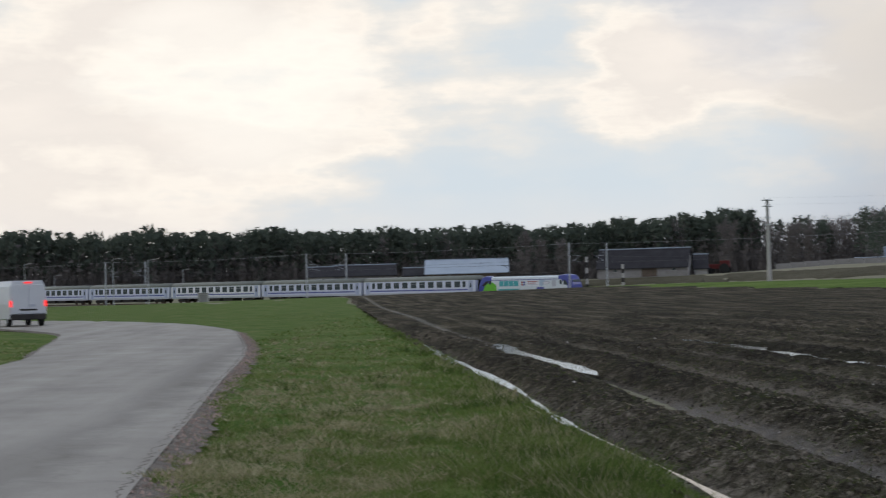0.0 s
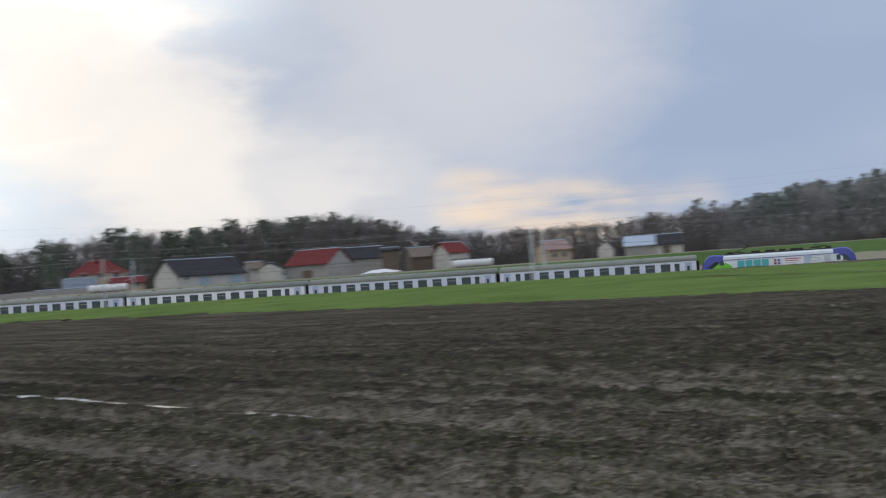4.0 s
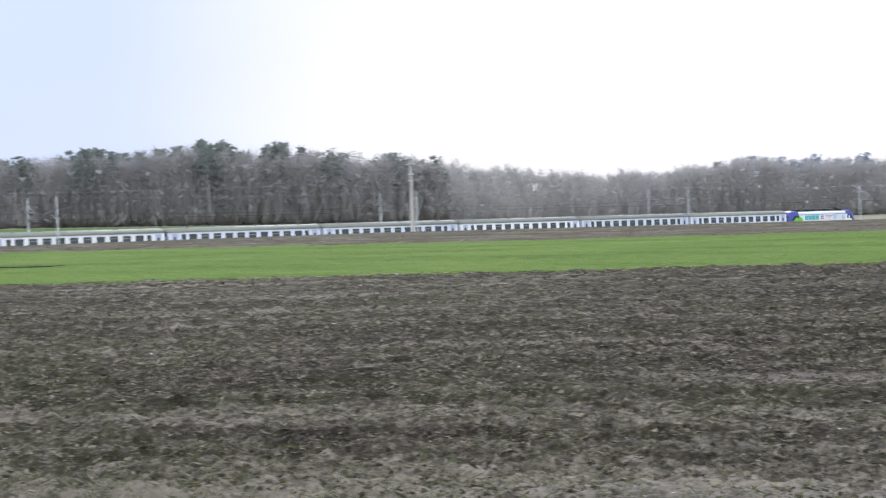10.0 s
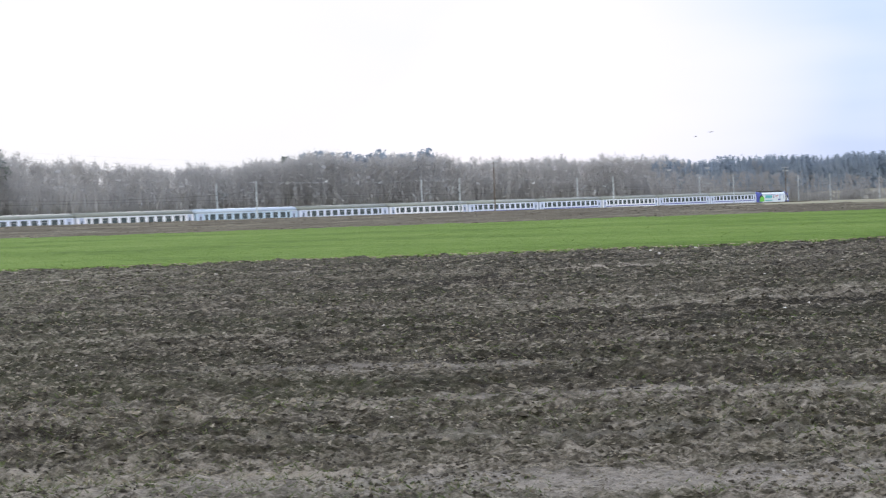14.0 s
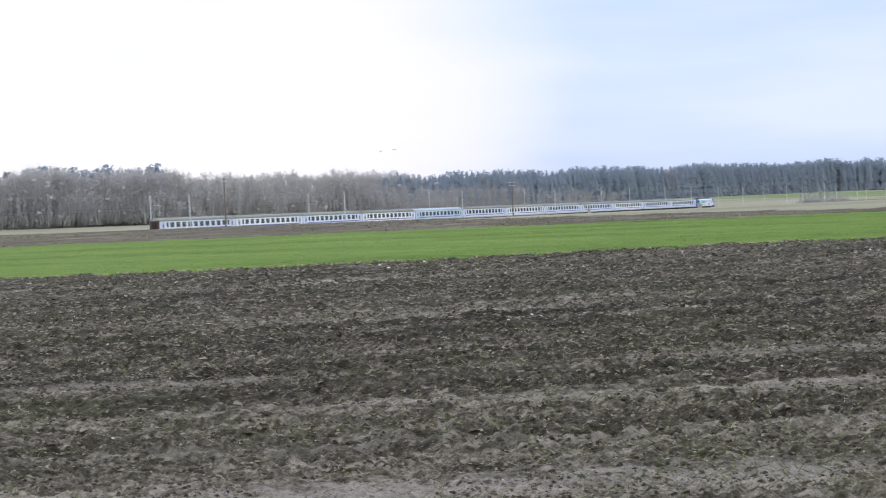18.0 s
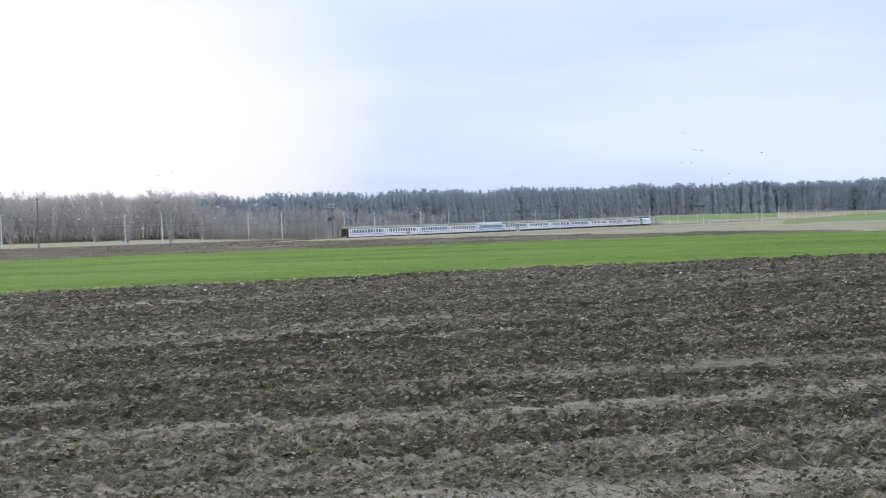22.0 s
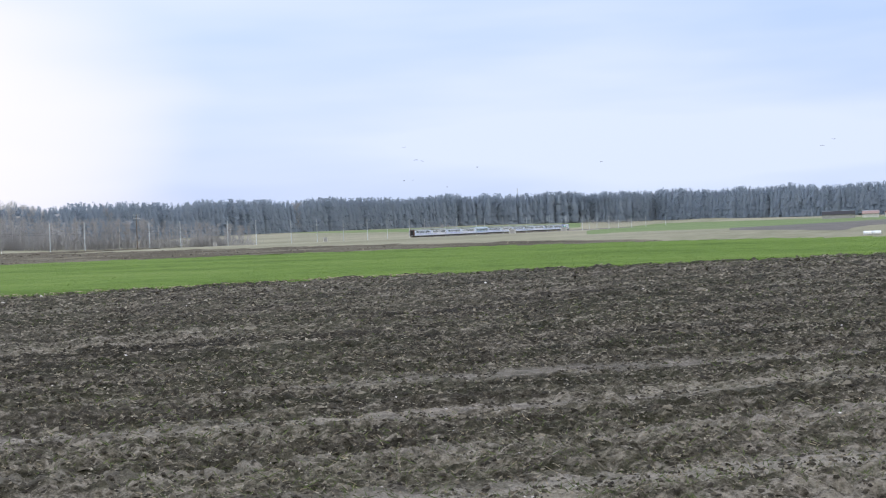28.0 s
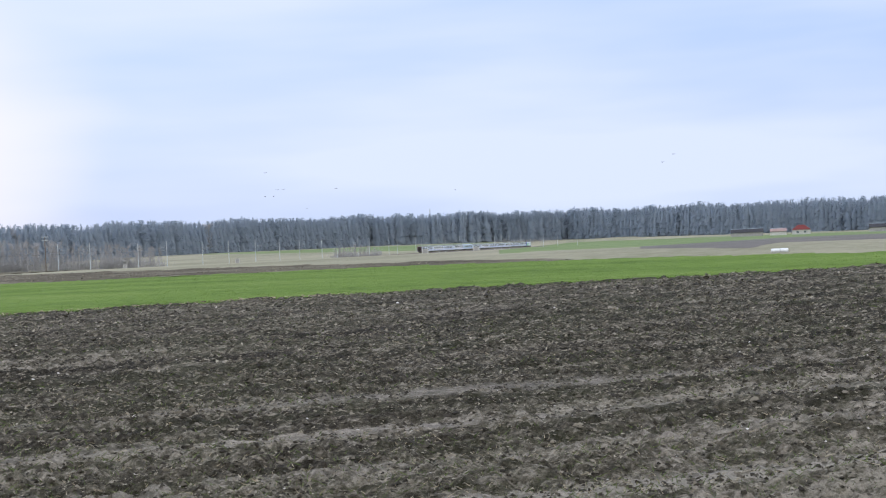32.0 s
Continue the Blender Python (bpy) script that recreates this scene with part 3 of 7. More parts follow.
# ---- building blocks ----
def box(bm, x0, x1, y0, y1, z0, z1, bevel=0.0):
    r = bmesh.ops.create_cube(bm, size=1.0)["verts"]
    for v in r:
        v.co = Vector((x0 + (v.co.x + 0.5) * (x1 - x0), y0 + (v.co.y + 0.5) * (y1 - y0), z0 + (v.co.z + 0.5) * (z1 - z0)))
    if bevel:
        bmesh.ops.bevel(bm, geom=list({e for v in r for e in v.link_edges}), offset=bevel, segments=1, affect="EDGES")


def rod(bm, a, b, r0, r1=None, sides=8, caps=True):
    a, b = Vector(a), Vector(b)
    d = b - a
    q = d.to_track_quat("Z", "Y").to_matrix().to_4x4()
    bmesh.ops.create_cone(bm, cap_ends=caps, segments=sides, radius1=r0, radius2=r0 if r1 is None else r1, depth=d.length, matrix=Matrix.Translation((a + b) / 2) @ q)


def prism(bm, outline, x0, x1):
    """An outline in y, z drawn out along x."""
    a = [bm.verts.new((x0, y, z)) for y, z in outline]
    b = [bm.verts.new((x1, y, z)) for y, z in outline]
    n = len(outline)
    for i in range(n):
        bm.faces.new((a[i], a[(i + 1) % n], b[(i + 1) % n], b[i]))
    bm.faces.new(a[::-1])
    bm.faces.new(b)
    bmesh.ops.recalc_face_normals(bm, faces=bm.faces)


def finish(bm, name, mat, smooth=False):
    me = bpy.data.meshes.new(name)
    bm.to_mesh(me)
    bm.free()
    for m in mat if isinstance(mat, (list, tuple)) else [mat]:
        me.materials.append(m)
    if smooth:
        me.polygons.foreach_set("use_smooth", [True] * len(me.polygons))
    return me


def part(name, bm, mat, parent, label="", smooth=False):
    ob = new(name, bm if isinstance(bm, bpy.types.Mesh) else finish(bm, name, mat, smooth))
    ob.parent = parent
    return tagged(ob, label) if label else ob


def shape(fn, *args):
    bm = bmesh.new()
    fn(bm, *args)
    return bm


def boxed(*args):
    return shape(box, *args)


def thing(name, label, category, group="", kind="", at=None):
    ob = tagged(new(name), label, category, group, kind)
    if at is not None:
        ob.matrix_basis = at
    return ob


def arrays_mesh(name, verts, faces, mats, index=None, smooth=False):
    """A mesh from numpy arrays of vertices and equal-sized faces."""
    me = bpy.data.meshes.new(name)
    n, k = faces.shape
    me.vertices.add(len(verts))
    me.vertices.foreach_set("co", np.ascontiguousarray(verts, dtype=np.float32).ravel())
    me.loops.add(n * k)
    me.loops.foreach_set("vertex_index", np.ascontiguousarray(faces, dtype=np.int32).ravel())
    me.polygons.add(n)
    me.polygons.foreach_set("loop_start", np.arange(0, n * k, k, dtype=np.int32))
    for m in mats:
        me.materials.append(m)
    if index is not None:
        me.polygons.foreach_set("material_index", np.ascontiguousarray(index, dtype=np.int32))
    if smooth:
        me.polygons.foreach_set("use_smooth", np.ones(n, dtype=bool))
    me.update(calc_edges=True)
    return me


# ---- the lie of the land ----
def track_y(x):
    """The middle of the near track: a very long bend to the right."""
    u = np.clip(x, -700, 1500) / 300
    return 211.45 + 1.78 * u - 1.106 * u * u


def rail_z(x):
    return -1.12 - 0.005 * np.clip(x, -700, 1500)


def step(a, b, v):
    s = np.clip((v - a) / (b - a), 0, 1)
    return s * s * (3 - 2 * s)


BANK_X = [-400, -250, -170, -120, -75, -7, 46, 127, 200, 247, 314, 383, 550, 800, 1500]
BANK_Z = [0.6, 0.0, 0.9, 1.45, 1.35, 0.95, 0.72, 0.55, -0.2, -0.65, -1.5, -2.15, -3.9, -5.7, -9.3]
WOOD_AZ = [-180, -60, -31, -12, 0, 20, 36, 42, 58, 61, 66, 70, 75, 82, 88, 93, 120, 180]
WOOD_D = [700, 470, 480, 540, 460, 440, 460, 560, 640, 800, 1040, 1250, 1450, 1500, 1250, 1120, 1000, 700]
WOOD_EL = [0.0, 0.0, 0.1, 0.5, 0.5, 0.36, 0.05, -0.15, -0.3, -0.3, -0.14, -0.12, -0.14, -0.20, -0.30, -0.36, -0.3, 0.0]


# where the climb beyond the line ends: nearer under the farms than at the woods
LAND_AZ = [-180, -60, -43, -36, -31, -27, -3, 3] + WOOD_AZ[5:]
LAND_D = [700, 470, 400, 318, 318, 305, 305, 450] + WOOD_D[5:]
LAND_EL = [0.0, 0.0, 0.1, 0.20, 0.28, 0.5, 0.5, 0.48] + WOOD_EL[5:]


def ground_z(x, y):
    x, y = np.asarray(x, dtype=float), np.asarray(y, dtype=float)
    d = np.hypot(x, y) + 1e-6
    az = np.degrees(np.arctan2(x, y))
    field = -0.0063 * np.clip(x - 110, 0, 900) * step(90, 200, x)
    bank = np.interp(x, BANK_X, BANK_Z)
    z = field + (bank - field) * step(95, 196, y)
    bed = rail_z(x) - 0.55
    cut = step(198.5, 205.5, y - np.clip(track_y(x) - 209.8, -20, 0))
    z = z + (bed - z) * cut
    # beyond the line the land climbs to the foot of the woods
    wd = np.interp(az, LAND_AZ, LAND_D)
    wz = EYE_Z + np.tan(np.radians(np.interp(az, LAND_AZ, LAND_EL))) * wd
    start = np.minimum(np.where(y > 0, 222.0 / np.maximum(np.cos(np.radians(az)), 0.05), 4000.0), np.interp(az, [-90, -80, 80, 90], [0.5, 0.9, 0.9, 0.5]) * wd)
    # an added, unseen 9 m rise behind the woods blocks sky between trunks
    wood = np.interp(az, WOOD_AZ, WOOD_D)
    return z + (wz - z) * step(start, wd, d) + 9.0 * step(wood + 45, wood + 200, d)


def place(az, d):
    x, y = d * math.sin(radians(az)), d * math.cos(radians(az))
    return x, y, float(ground_z(x, y))


def hash_noise(x, y, seed):
    """Smooth value noise on the plane, about -1 to 1."""
    xi, yi = np.floor(x).astype(np.int64), np.floor(y).astype(np.int64)
    fx, fy = x - xi, y - yi
    fx, fy = fx * fx * (3 - 2 * fx), fy * fy * (3 - 2 * fy)

    def h(a, b):
        n = (a * 374761393 + b * 668265263 + seed * 974711) & 0x7FFFFFFF
        n = ((n ^ (n >> 13)) * 1274126177) & 0x7FFFFFFF
        return ((n ^ (n >> 16)) & 0xFFFF) / 32767.5 - 1

    top = h(xi, yi) * (1 - fx) + h(xi + 1, yi) * fx
    low = h(xi, yi + 1) * (1 - fx) + h(xi + 1, yi + 1) * fx
    return top * (1 - fy) + low * fy


EDGE1_Y = [-80, 0, 16, 22, 28, 35, 42, 49, 57, 70, 89, 105, 112, 129, 140, 151, 168, 199]
EDGE1_X = [112, 55, 47, 41.5, 37.5, 33.5, 28.6, 23.5, 16.5, 7, -8, -21, -28.5, -47, -67, -86, -111, -150]
EDGE2_Y = [-80, -2, 6, 15, 24, 37, 49, 62, 67, 82, 97, 110, 130, 150, 160, 176, 199]
EDGE2_X = [70, 79, 87.8, 92, 96, 94, 92.5, 88.5, 86.5, 82, 77, 74, 62, 42, 22, 0, -35]


def grid(name, az0, az1, daz, radii, inside, height, mat, smooth=True):
    """A sheet in rings round the viewer, kept where inside(x, y) holds."""
    a = np.radians(np.arange(az0, az1 + daz / 2, daz))
    r = np.asarray(radii)
    A, R = np.meshgrid(a, r, indexing="ij")
    X, Y = R * np.sin(A), R * np.cos(A)
    Z = height(X, Y)
    n, m = len(a), len(r)
    idx = np.arange(n * m).reshape(n, m)
    f = np.stack([idx[:-1, :-1], idx[:-1, 1:], idx[1:, 1:], idx[1:, :-1]], -1).reshape(-1, 4)[:, ::-1]
    cx = (X[:-1, :-1] + X[1:, 1:]) / 2
    cy = (Y[:-1, :-1] + Y[1:, 1:]) / 2
    f = f[inside(cx, cy).ravel()]
    used = np.unique(f)
    back = np.zeros(n * m, dtype=np.int64)
    back[used] = np.arange(len(used))
    verts = np.stack([X.ravel(), Y.ravel(), Z.ravel()], -1)[used]
    return new(name, arrays_mesh(name, verts, back[f], [mat], smooth=smooth))


def rings(r0, r1, px):
    """Radii whose rows look about equally high from the eye."""
    e0, e1 = math.atan(EYE_Z / r0), math.atan(EYE_Z / r1)
    n = max(2, int((e0 - e1) * 2840 / px))
    return EYE_Z / np.tan(np.linspace(e0, e1, n))


def across(x, y):
    return (x + y) * 0.70711


def in_plough(x, y):
    return (across(x, y) > 2.7) & (x < np.interp(y, EDGE1_Y, EDGE1_X) + 0.5 * hash_noise(x * 0.7, y * 0.7, 5)) & (y < 199) & (y > -60)


def in_crop(x, y):
    wob = hash_noise(x * 0.3, y * 0.3, 6)
    return (x > np.interp(y, EDGE1_Y, EDGE1_X) - 2.6) & (x < np.interp(y, EDGE2_Y, EDGE2_X) + wob) & (y < 199) & (y > -60)


WET = [(2.95, 0.20, 0.42), (4.75, 0.18, 0.40), (10.0, 0.17, 0.55)]  # furrows that hold water: place across, depth, half width


def plough_z(x, y):
    v, w = across(x, y), (y - x) * 0.70711
    d = np.hypot(x, y)
    bold = step(2, 18, w)
    vv = v + 0.18 * hash_noise(w * 0.15, v * 0.4, 3)
    ridge = (0.02 + 0.07 * bold) * np.sin((vv - 4.75) * 2 * np.pi / 1.75 - np.pi / 2) * step(55, 25, d)
    clod = 0.026 * hash_noise(v * 4.0, w * 2.0, 1) + 0.050 * hash_noise(v * 9, w * 8, 2) + 0.02 * hash_noise(v * 1.8, w * 0.4, 4) + 0.034 * hash_noise(x * 18, y * 18, 7)
    slant = v - 0.2 * w
    lane = (np.exp(-((slant - 9.25) / 0.5) ** 2) + np.exp(-((slant - 13.2) / 0.3) ** 2) + np.exp(-((slant - 15.8) / 0.4) ** 2)) * step(4, 0, w)
    clod = clod * (1 - 0.65 * np.clip(lane, 0, 1))
    calm = sum(np.exp(-((vv - v0) / (1.3 * half)) ** 2) for v0, _, half in WET) * step(8, 16, w)
    z = ground_z(x, y) + 0.10 + ridge + clod * step(170, 50, d) * (1 - 0.7 * np.clip(calm, 0, 1))
    for v0, deep, half in WET:
        z = z - deep * np.exp(-((vv - v0) / half) ** 2) * step(8, 16, w) * step(95, 60, d)
    return z


def sheet(name, xs, ys, height, mat, inside=None):
    X, Y = np.meshgrid(xs, ys, indexing="ij")
    Z = height(X, Y)
    n, m = X.shape
    idx = np.arange(n * m).reshape(n, m)
    f = np.stack([idx[:-1, :-1], idx[1:, :-1], idx[1:, 1:], idx[:-1, 1:]], -1).reshape(-1, 4)
    if inside is not None:
        f = f[inside((X[:-1, :-1] + X[1:, 1:]) / 2, (Y[:-1, :-1] + Y[1:, 1:]) / 2).ravel()]
    return new(name, arrays_mesh(name, np.stack([X.ravel(), Y.ravel(), Z.ravel()], -1), f, [mat], smooth=True))


GX = np.r_[-4500, -2500, -1500, -1100, np.arange(-900, -260, 20), np.arange(-260, 420, 8), np.arange(420, 1400, 20), 1500, 1800, 2500, 4500]
GY = np.r_[-4500, -2000, -900, -500, np.arange(-300, 190, 10), np.arange(190, 232, 1.0), np.arange(232, 700, 9), np.arange(700, 1300, 30), 1500, 2000, 3000, 4500]
ground = sheet("ground", GX, GY, lambda x, y: ground_z(x, y) - 0.12 * step(140, 100, np.hypot(x, y)), MEADOW)
tagged(ground, "pale rough meadow that runs flat to the woods", "ground", kind="structure")

PLOUGH_R = np.r_[rings(6.5, 45, 2.2), rings(45.5, 250, 1.7)[1:]]


def soil_top(x, y):
    """Height of the ploughed sheet itself, between its corners."""
    a = (np.degrees(np.arctan2(x, y)) + 62) / 0.18
    d = np.hypot(x, y)
    i = np.clip(np.searchsorted(PLOUGH_R, d) - 1, 0, len(PLOUGH_R) - 2)
    u = np.clip((d - PLOUGH_R[i]) / (PLOUGH_R[i + 1] - PLOUGH_R[i]), 0, 1)
    k = np.floor(a)
    z = 0.0
    for da, wa in ((0, 1 - a + k), (1, a - k)):
        t = np.radians((k + da) * 0.18 - 62)
        for r, wr in ((PLOUGH_R[i], 1 - u), (PLOUGH_R[i + 1], u)):
            z = z + wa * wr * plough_z(r * np.sin(t), r * np.cos(t))
    return z


plough = grid("ploughed_field", -62, 97, 0.18, PLOUGH_R, in_plough, plough_z, SOIL, smooth=False)
tagged(plough, "dark ploughed soil with clods and wet furrows", "field", kind="structure")
crop = grid("crop_field", -40, 97, 0.15, rings(44, 330, 1.2), in_crop, lambda x, y: ground_z(x, y) + 0.13 + 0.03 * hash_noise(x * 3, y * 3, 8) - 0.25 * step(0.2, -1.8, x - np.interp(y, EDGE1_Y, EDGE1_X)), CROP)
tagged(crop, "bright green strip of young winter crop", "field", kind="structure")

fallow = sheet("fallow_strip", np.arange(-130, 330, 2.0), np.arange(14, 202, 2.0), lambda x, y: ground_z(x, y) + 0.05 + 0.09 * hash_noise(x * 0.9, y * 0.9, 9) + 0.05 * hash_noise(x * 2.1, y * 2.1, 10), FALLOW,
               lambda x, y: (x > np.interp(y, EDGE2_Y, EDGE2_X) - 3) & (x < np.interp(y, [14, 30, 60, 110, 140, 199], [104, 118, 145, 190, 300, 310]) + 3 * hash_noise(x * 0.2, y * 0.2, 11)) & (y < 200.5))
tagged(fallow, "brown fallow strip with dry stalks by the railway", "field", kind="structure")

# ---- road, verge and wet furrows ----
ROAD_R = [(75, -70), (38, -36.6), (14, -14.6), (-2, 0.2), (-10.6, 8.3), (-22.5, 19.7), (-33.0, 29.8), (-44.4, 39.9), (-58, 51), (-77, 62.5), (-107, 74), (-150, 85), (-230, 98)]
ROAD_L = [(70, -76), (33, -41.6), (9.2, -19.5), (-6.6, -4.6), (-15, 3.6), (-27, 15), (-36, 24.5), (-46.5, 32.8), (-55.0, 39.4), (-64, 45.5), (-82, 53.5), (-125, 68), (-225, 86)]


def smooth_line(pts, n):
    """Points along a soft curve through pts."""
    p = np.array(pts, float)
    t = np.linspace(0, len(p) - 1, n)
    i = np.clip(t.astype(int), 0, len(p) - 2)
    u = (t - i)[:, None]
    q = np.concatenate([2 * p[:1] - p[1:2], p, 2 * p[-1:] - p[-2:-1]])
    a, b, c, d = q[i], q[i + 1], q[i + 2], q[i + 3]
    return 0.5 * (2 * b + (c - a) * u + (2 * a - 5 * b + 4 * c - d) * u ** 2 + (3 * b - a - 3 * c + d) * u ** 3)


def ribbon(name, left, right, cols, lift, mat, label, camber=0.0, fray=0.0):
    n = len(left)
    t = np.linspace(0, 1, cols)
    P = left[:, None, :] * (1 - t)[None, :, None] + right[:, None, :] * t[None, :, None]
    if fray:
        out = right - left
        out /= np.linalg.norm(out, axis=1)[:, None]
        s = np.arange(n)
        P[:, -1] += out * (fray * (hash_noise(s * 0.11, s * 0.0, 21) + 0.7 * hash_noise(s * 0.62, s * 0.0, 23)))[:, None]
    X, Y = P[..., 0], P[..., 1]
    Z = ground_z(X, Y) + lift + camber * (1 - (2 * t - 1) ** 2)[None, :] + 0.012 * hash_noise(X * 0.6, Y * 0.6, 22)
    if fray:
        Z -= 0.10 * t[None, :] ** 1.2 + 0.01 * hash_noise(X * 7, Y * 7, 24) * t[None, :]
    idx = np.arange(n * cols).reshape(n, cols)
    f = np.stack([idx[:-1, :-1], idx[:-1, 1:], idx[1:, 1:], idx[1:, :-1]], -1).reshape(-1, 4)[:, ::-1]
    ob = new(name, arrays_mesh(name, np.stack([X, Y, Z], -1).reshape(-1, 3), f, [mat], smooth=True))
    return tagged(ob, label, name.split("_")[-1], kind="structure")


ROADL, ROADR = smooth_line(ROAD_L, 900), smooth_line(ROAD_R, 900)
ribbon("road", ROADL, ROADR, 9, 0.055, ASPHALT, "worn grey asphalt lane that bends towards the crossing", 0.05)
side = (ROADR - ROADL) / np.linalg.norm(ROADR - ROADL, axis=1)[:, None]
EDGE = smooth_line(ROAD_R, 3200)
edge_side = smooth_line(side[::30], 3200)
EDGE += edge_side * (0.05 * hash_noise(np.arange(3200) * 0.5, np.zeros(3200), 26) + 0.03)[:, None]
ribbon("road_shoulder", EDGE - edge_side * 0.12, EDGE + edge_side * 0.30, 6, 0.060, GRAVEL, "crumbled stony edge of the asphalt", 0.0, 0.10)
ribbon("inner_shoulder", ROADL + side * 0.06, ROADL - side * 0.3, 4, 0.058, GRAVEL, "crumbled stony edge of the asphalt", 0.0, 0.12)

def hummock(x, y):
    """The uneven top of the verge."""
    return 0.06 * hash_noise(x * 1.3, y * 1.3, 12) + 0.055 * hash_noise(x * 0.6, y * 0.6, 14) + 0.03 * hash_noise(x * 2.9, y * 2.9, 15)


verge = grid("grass_verge", -75, -28, 0.5, rings(5, 330, 4.0), lambda x, y: (across(x, y) < 3.35) & (across(x, y) > -150) & (y < 198),
             lambda x, y: ground_z(x, y) - 0.04 + (hummock(x, y) + 0.02 * hash_noise(x * 5, y * 5, 13)) * step(3.0, 1.6, across(x, y)) + 0.12 * step(90, 140, np.hypot(x, y)) - 0.16 * step(2.3, 3.2, across(x, y)), VERGE)
ring_ = lambda x, y, r, a0, a1: (np.hypot(x, y) < r) | (np.degrees(np.arctan2(x, y)) < a0) | (np.degrees(np.arctan2(x, y)) > a1)
verge_round = sheet("grass_verge", np.arange(-70, 75, 0.6), np.arange(-75, 60, 0.6), lambda x, y: ground_z(x, y) - 0.045 + 0.02 * hash_noise(x * 1.3, y * 1.3, 12), VERGE,
                    lambda x, y: (across(x, y) < 3.0) & ring_(x, y, 5.6, -74.5, -28.5))
tagged(verge_round, "short spring grass with dead patches beside the lane", "grass", kind="structure")
plough_round = sheet("ploughed_field", np.arange(-4, 66, 0.3), np.arange(-58, 8, 0.3), lambda x, y: plough_z(x, y) - 0.02, SOIL,
                     lambda x, y: in_plough(x, y) & ring_(x, y, 6.9, -61.5, 96.5))
tagged(plough_round, "dark ploughed soil with clods and furrows", "field", kind="structure")
tagged(verge, "short spring grass with dead patches beside the lane", "grass", kind="structure")


def puddles():
    rng = np.random.default_rng(3)
    for v0, w0, w1, half, low in ((2.98, 11.0, 49, 0.15, -0.02), (4.75, 29, 47, 0.33, 0.02), (10.0, 18, 45, 0.46, 0.055)):
        n = int((w1 - w0) / 0.25)
        w = np.linspace(w0, w1, n)
        wid = half * np.clip(0.66 + 0.36 * hash_noise(w * 0.35, w * 0 + v0, 31) + 0.22 * hash_noise(w * 0.9, w * 0 + v0, 32), 0.03, 1.1) * np.clip(np.minimum(w - w0, w1 - w) / 1.5, 0.02, 1)
        mid = v0 - 0.18 * hash_noise(w * 0.15, w * 0 + v0 * 0.4, 3)
        wid = wid * np.interp(w, [11, 22, 28], [0.35, 0.6, 1.0]) * np.where(w < 25, np.clip(0.95 + 0.8 * hash_noise(w * 0.8, w * 0 + 2.0, 33), 0.05, 1.2), 1.0)
        if v0 > 9:
            wid = wid * np.clip(0.85 + 1.5 * hash_noise(w * 1.0, w * 0 + 7.0, 34), 0.03, 1.0)
        rows = []
        for s in (-1, 1):
            v = mid + s * wid
            x, y = (v - w) * 0.70711, (v + w) * 0.70711
            rows.append(np.stack([x, y, ground_z(x, y) + low], -1))
        vs = np.concatenate(rows)
        f = np.array([[i, i + 1, n + i + 1, n + i] for i in range(n - 1)])
        tagged(new("puddle", arrays_mesh("puddle", vs, f, [WATER], smooth=True)), "still rain water lying in a furrow", "puddle", "puddles in the furrows", "structure")


puddles()

# ---- the railway ----
POLE_X = [float((27.0 + 59.8 * k) * track_y(27.0 + 59.8 * k) / 209.8) for k in range(-9, 22)]


def railway():
    xs = np.r_[np.arange(-900, 1500, 10.0)]
    n = len(xs)
    f = np.array([[i * 4 + k, i * 4 + 4 + k, i * 4 + 5 + k, i * 4 + 1 + k] for i in range(n - 1) for k in range(3)])

    def strip(section):
        return np.array([[(x, track_y(x) + y, rail_z(x) + z) for y, z in section] for x in xs]).reshape(-1, 3)

    bed = strip([(-4.2, -0.95), (-2.2, -0.22), (6.2, -0.22), (8.2, -0.95)])
    tagged(new("track_bed", arrays_mesh("track_bed", bed, f, [BALLAST])), "grey-brown stone ballast of a double track", "track", kind="structure")
    for y in (-0.75, 0.75, 3.45, 4.95):
        v = strip([(y - 0.07, -0.17), (y - 0.035, 0.0), (y + 0.035, 0.0), (y + 0.07, -0.17)])
        tagged(new("rail", arrays_mesh("rail", v, f, [RAIL])), "rusty steel rail on concrete sleepers", "rail", "rails of the line", "structure")
    vs, fs = [], []
    cube = np.array([(x, y, z) for x in (-0.13, 0.13) for y in (-1.3, 1.3) for z in (-0.36, -0.18)])
    quads = np.array([(0, 1, 3, 2), (4, 6, 7, 5), (0, 4, 5, 1), (2, 3, 7, 6), (1, 5, 7, 3), (0, 2, 6, 4)])
    for y in (0.0, 4.2):
        for x in np.arange(-260, 420, 0.65):
            fs.append(quads + 8 * len(vs))
            vs.append(cube + (x, float(track_y(x)) + y, float(rail_z(x))))
    tagged(new("sleepers", arrays_mesh("sleepers", np.concatenate(vs), np.concatenate(fs), [SLEEPER])), "grey concrete sleepers under the rails", "sleepers", kind="stuff")


railway()


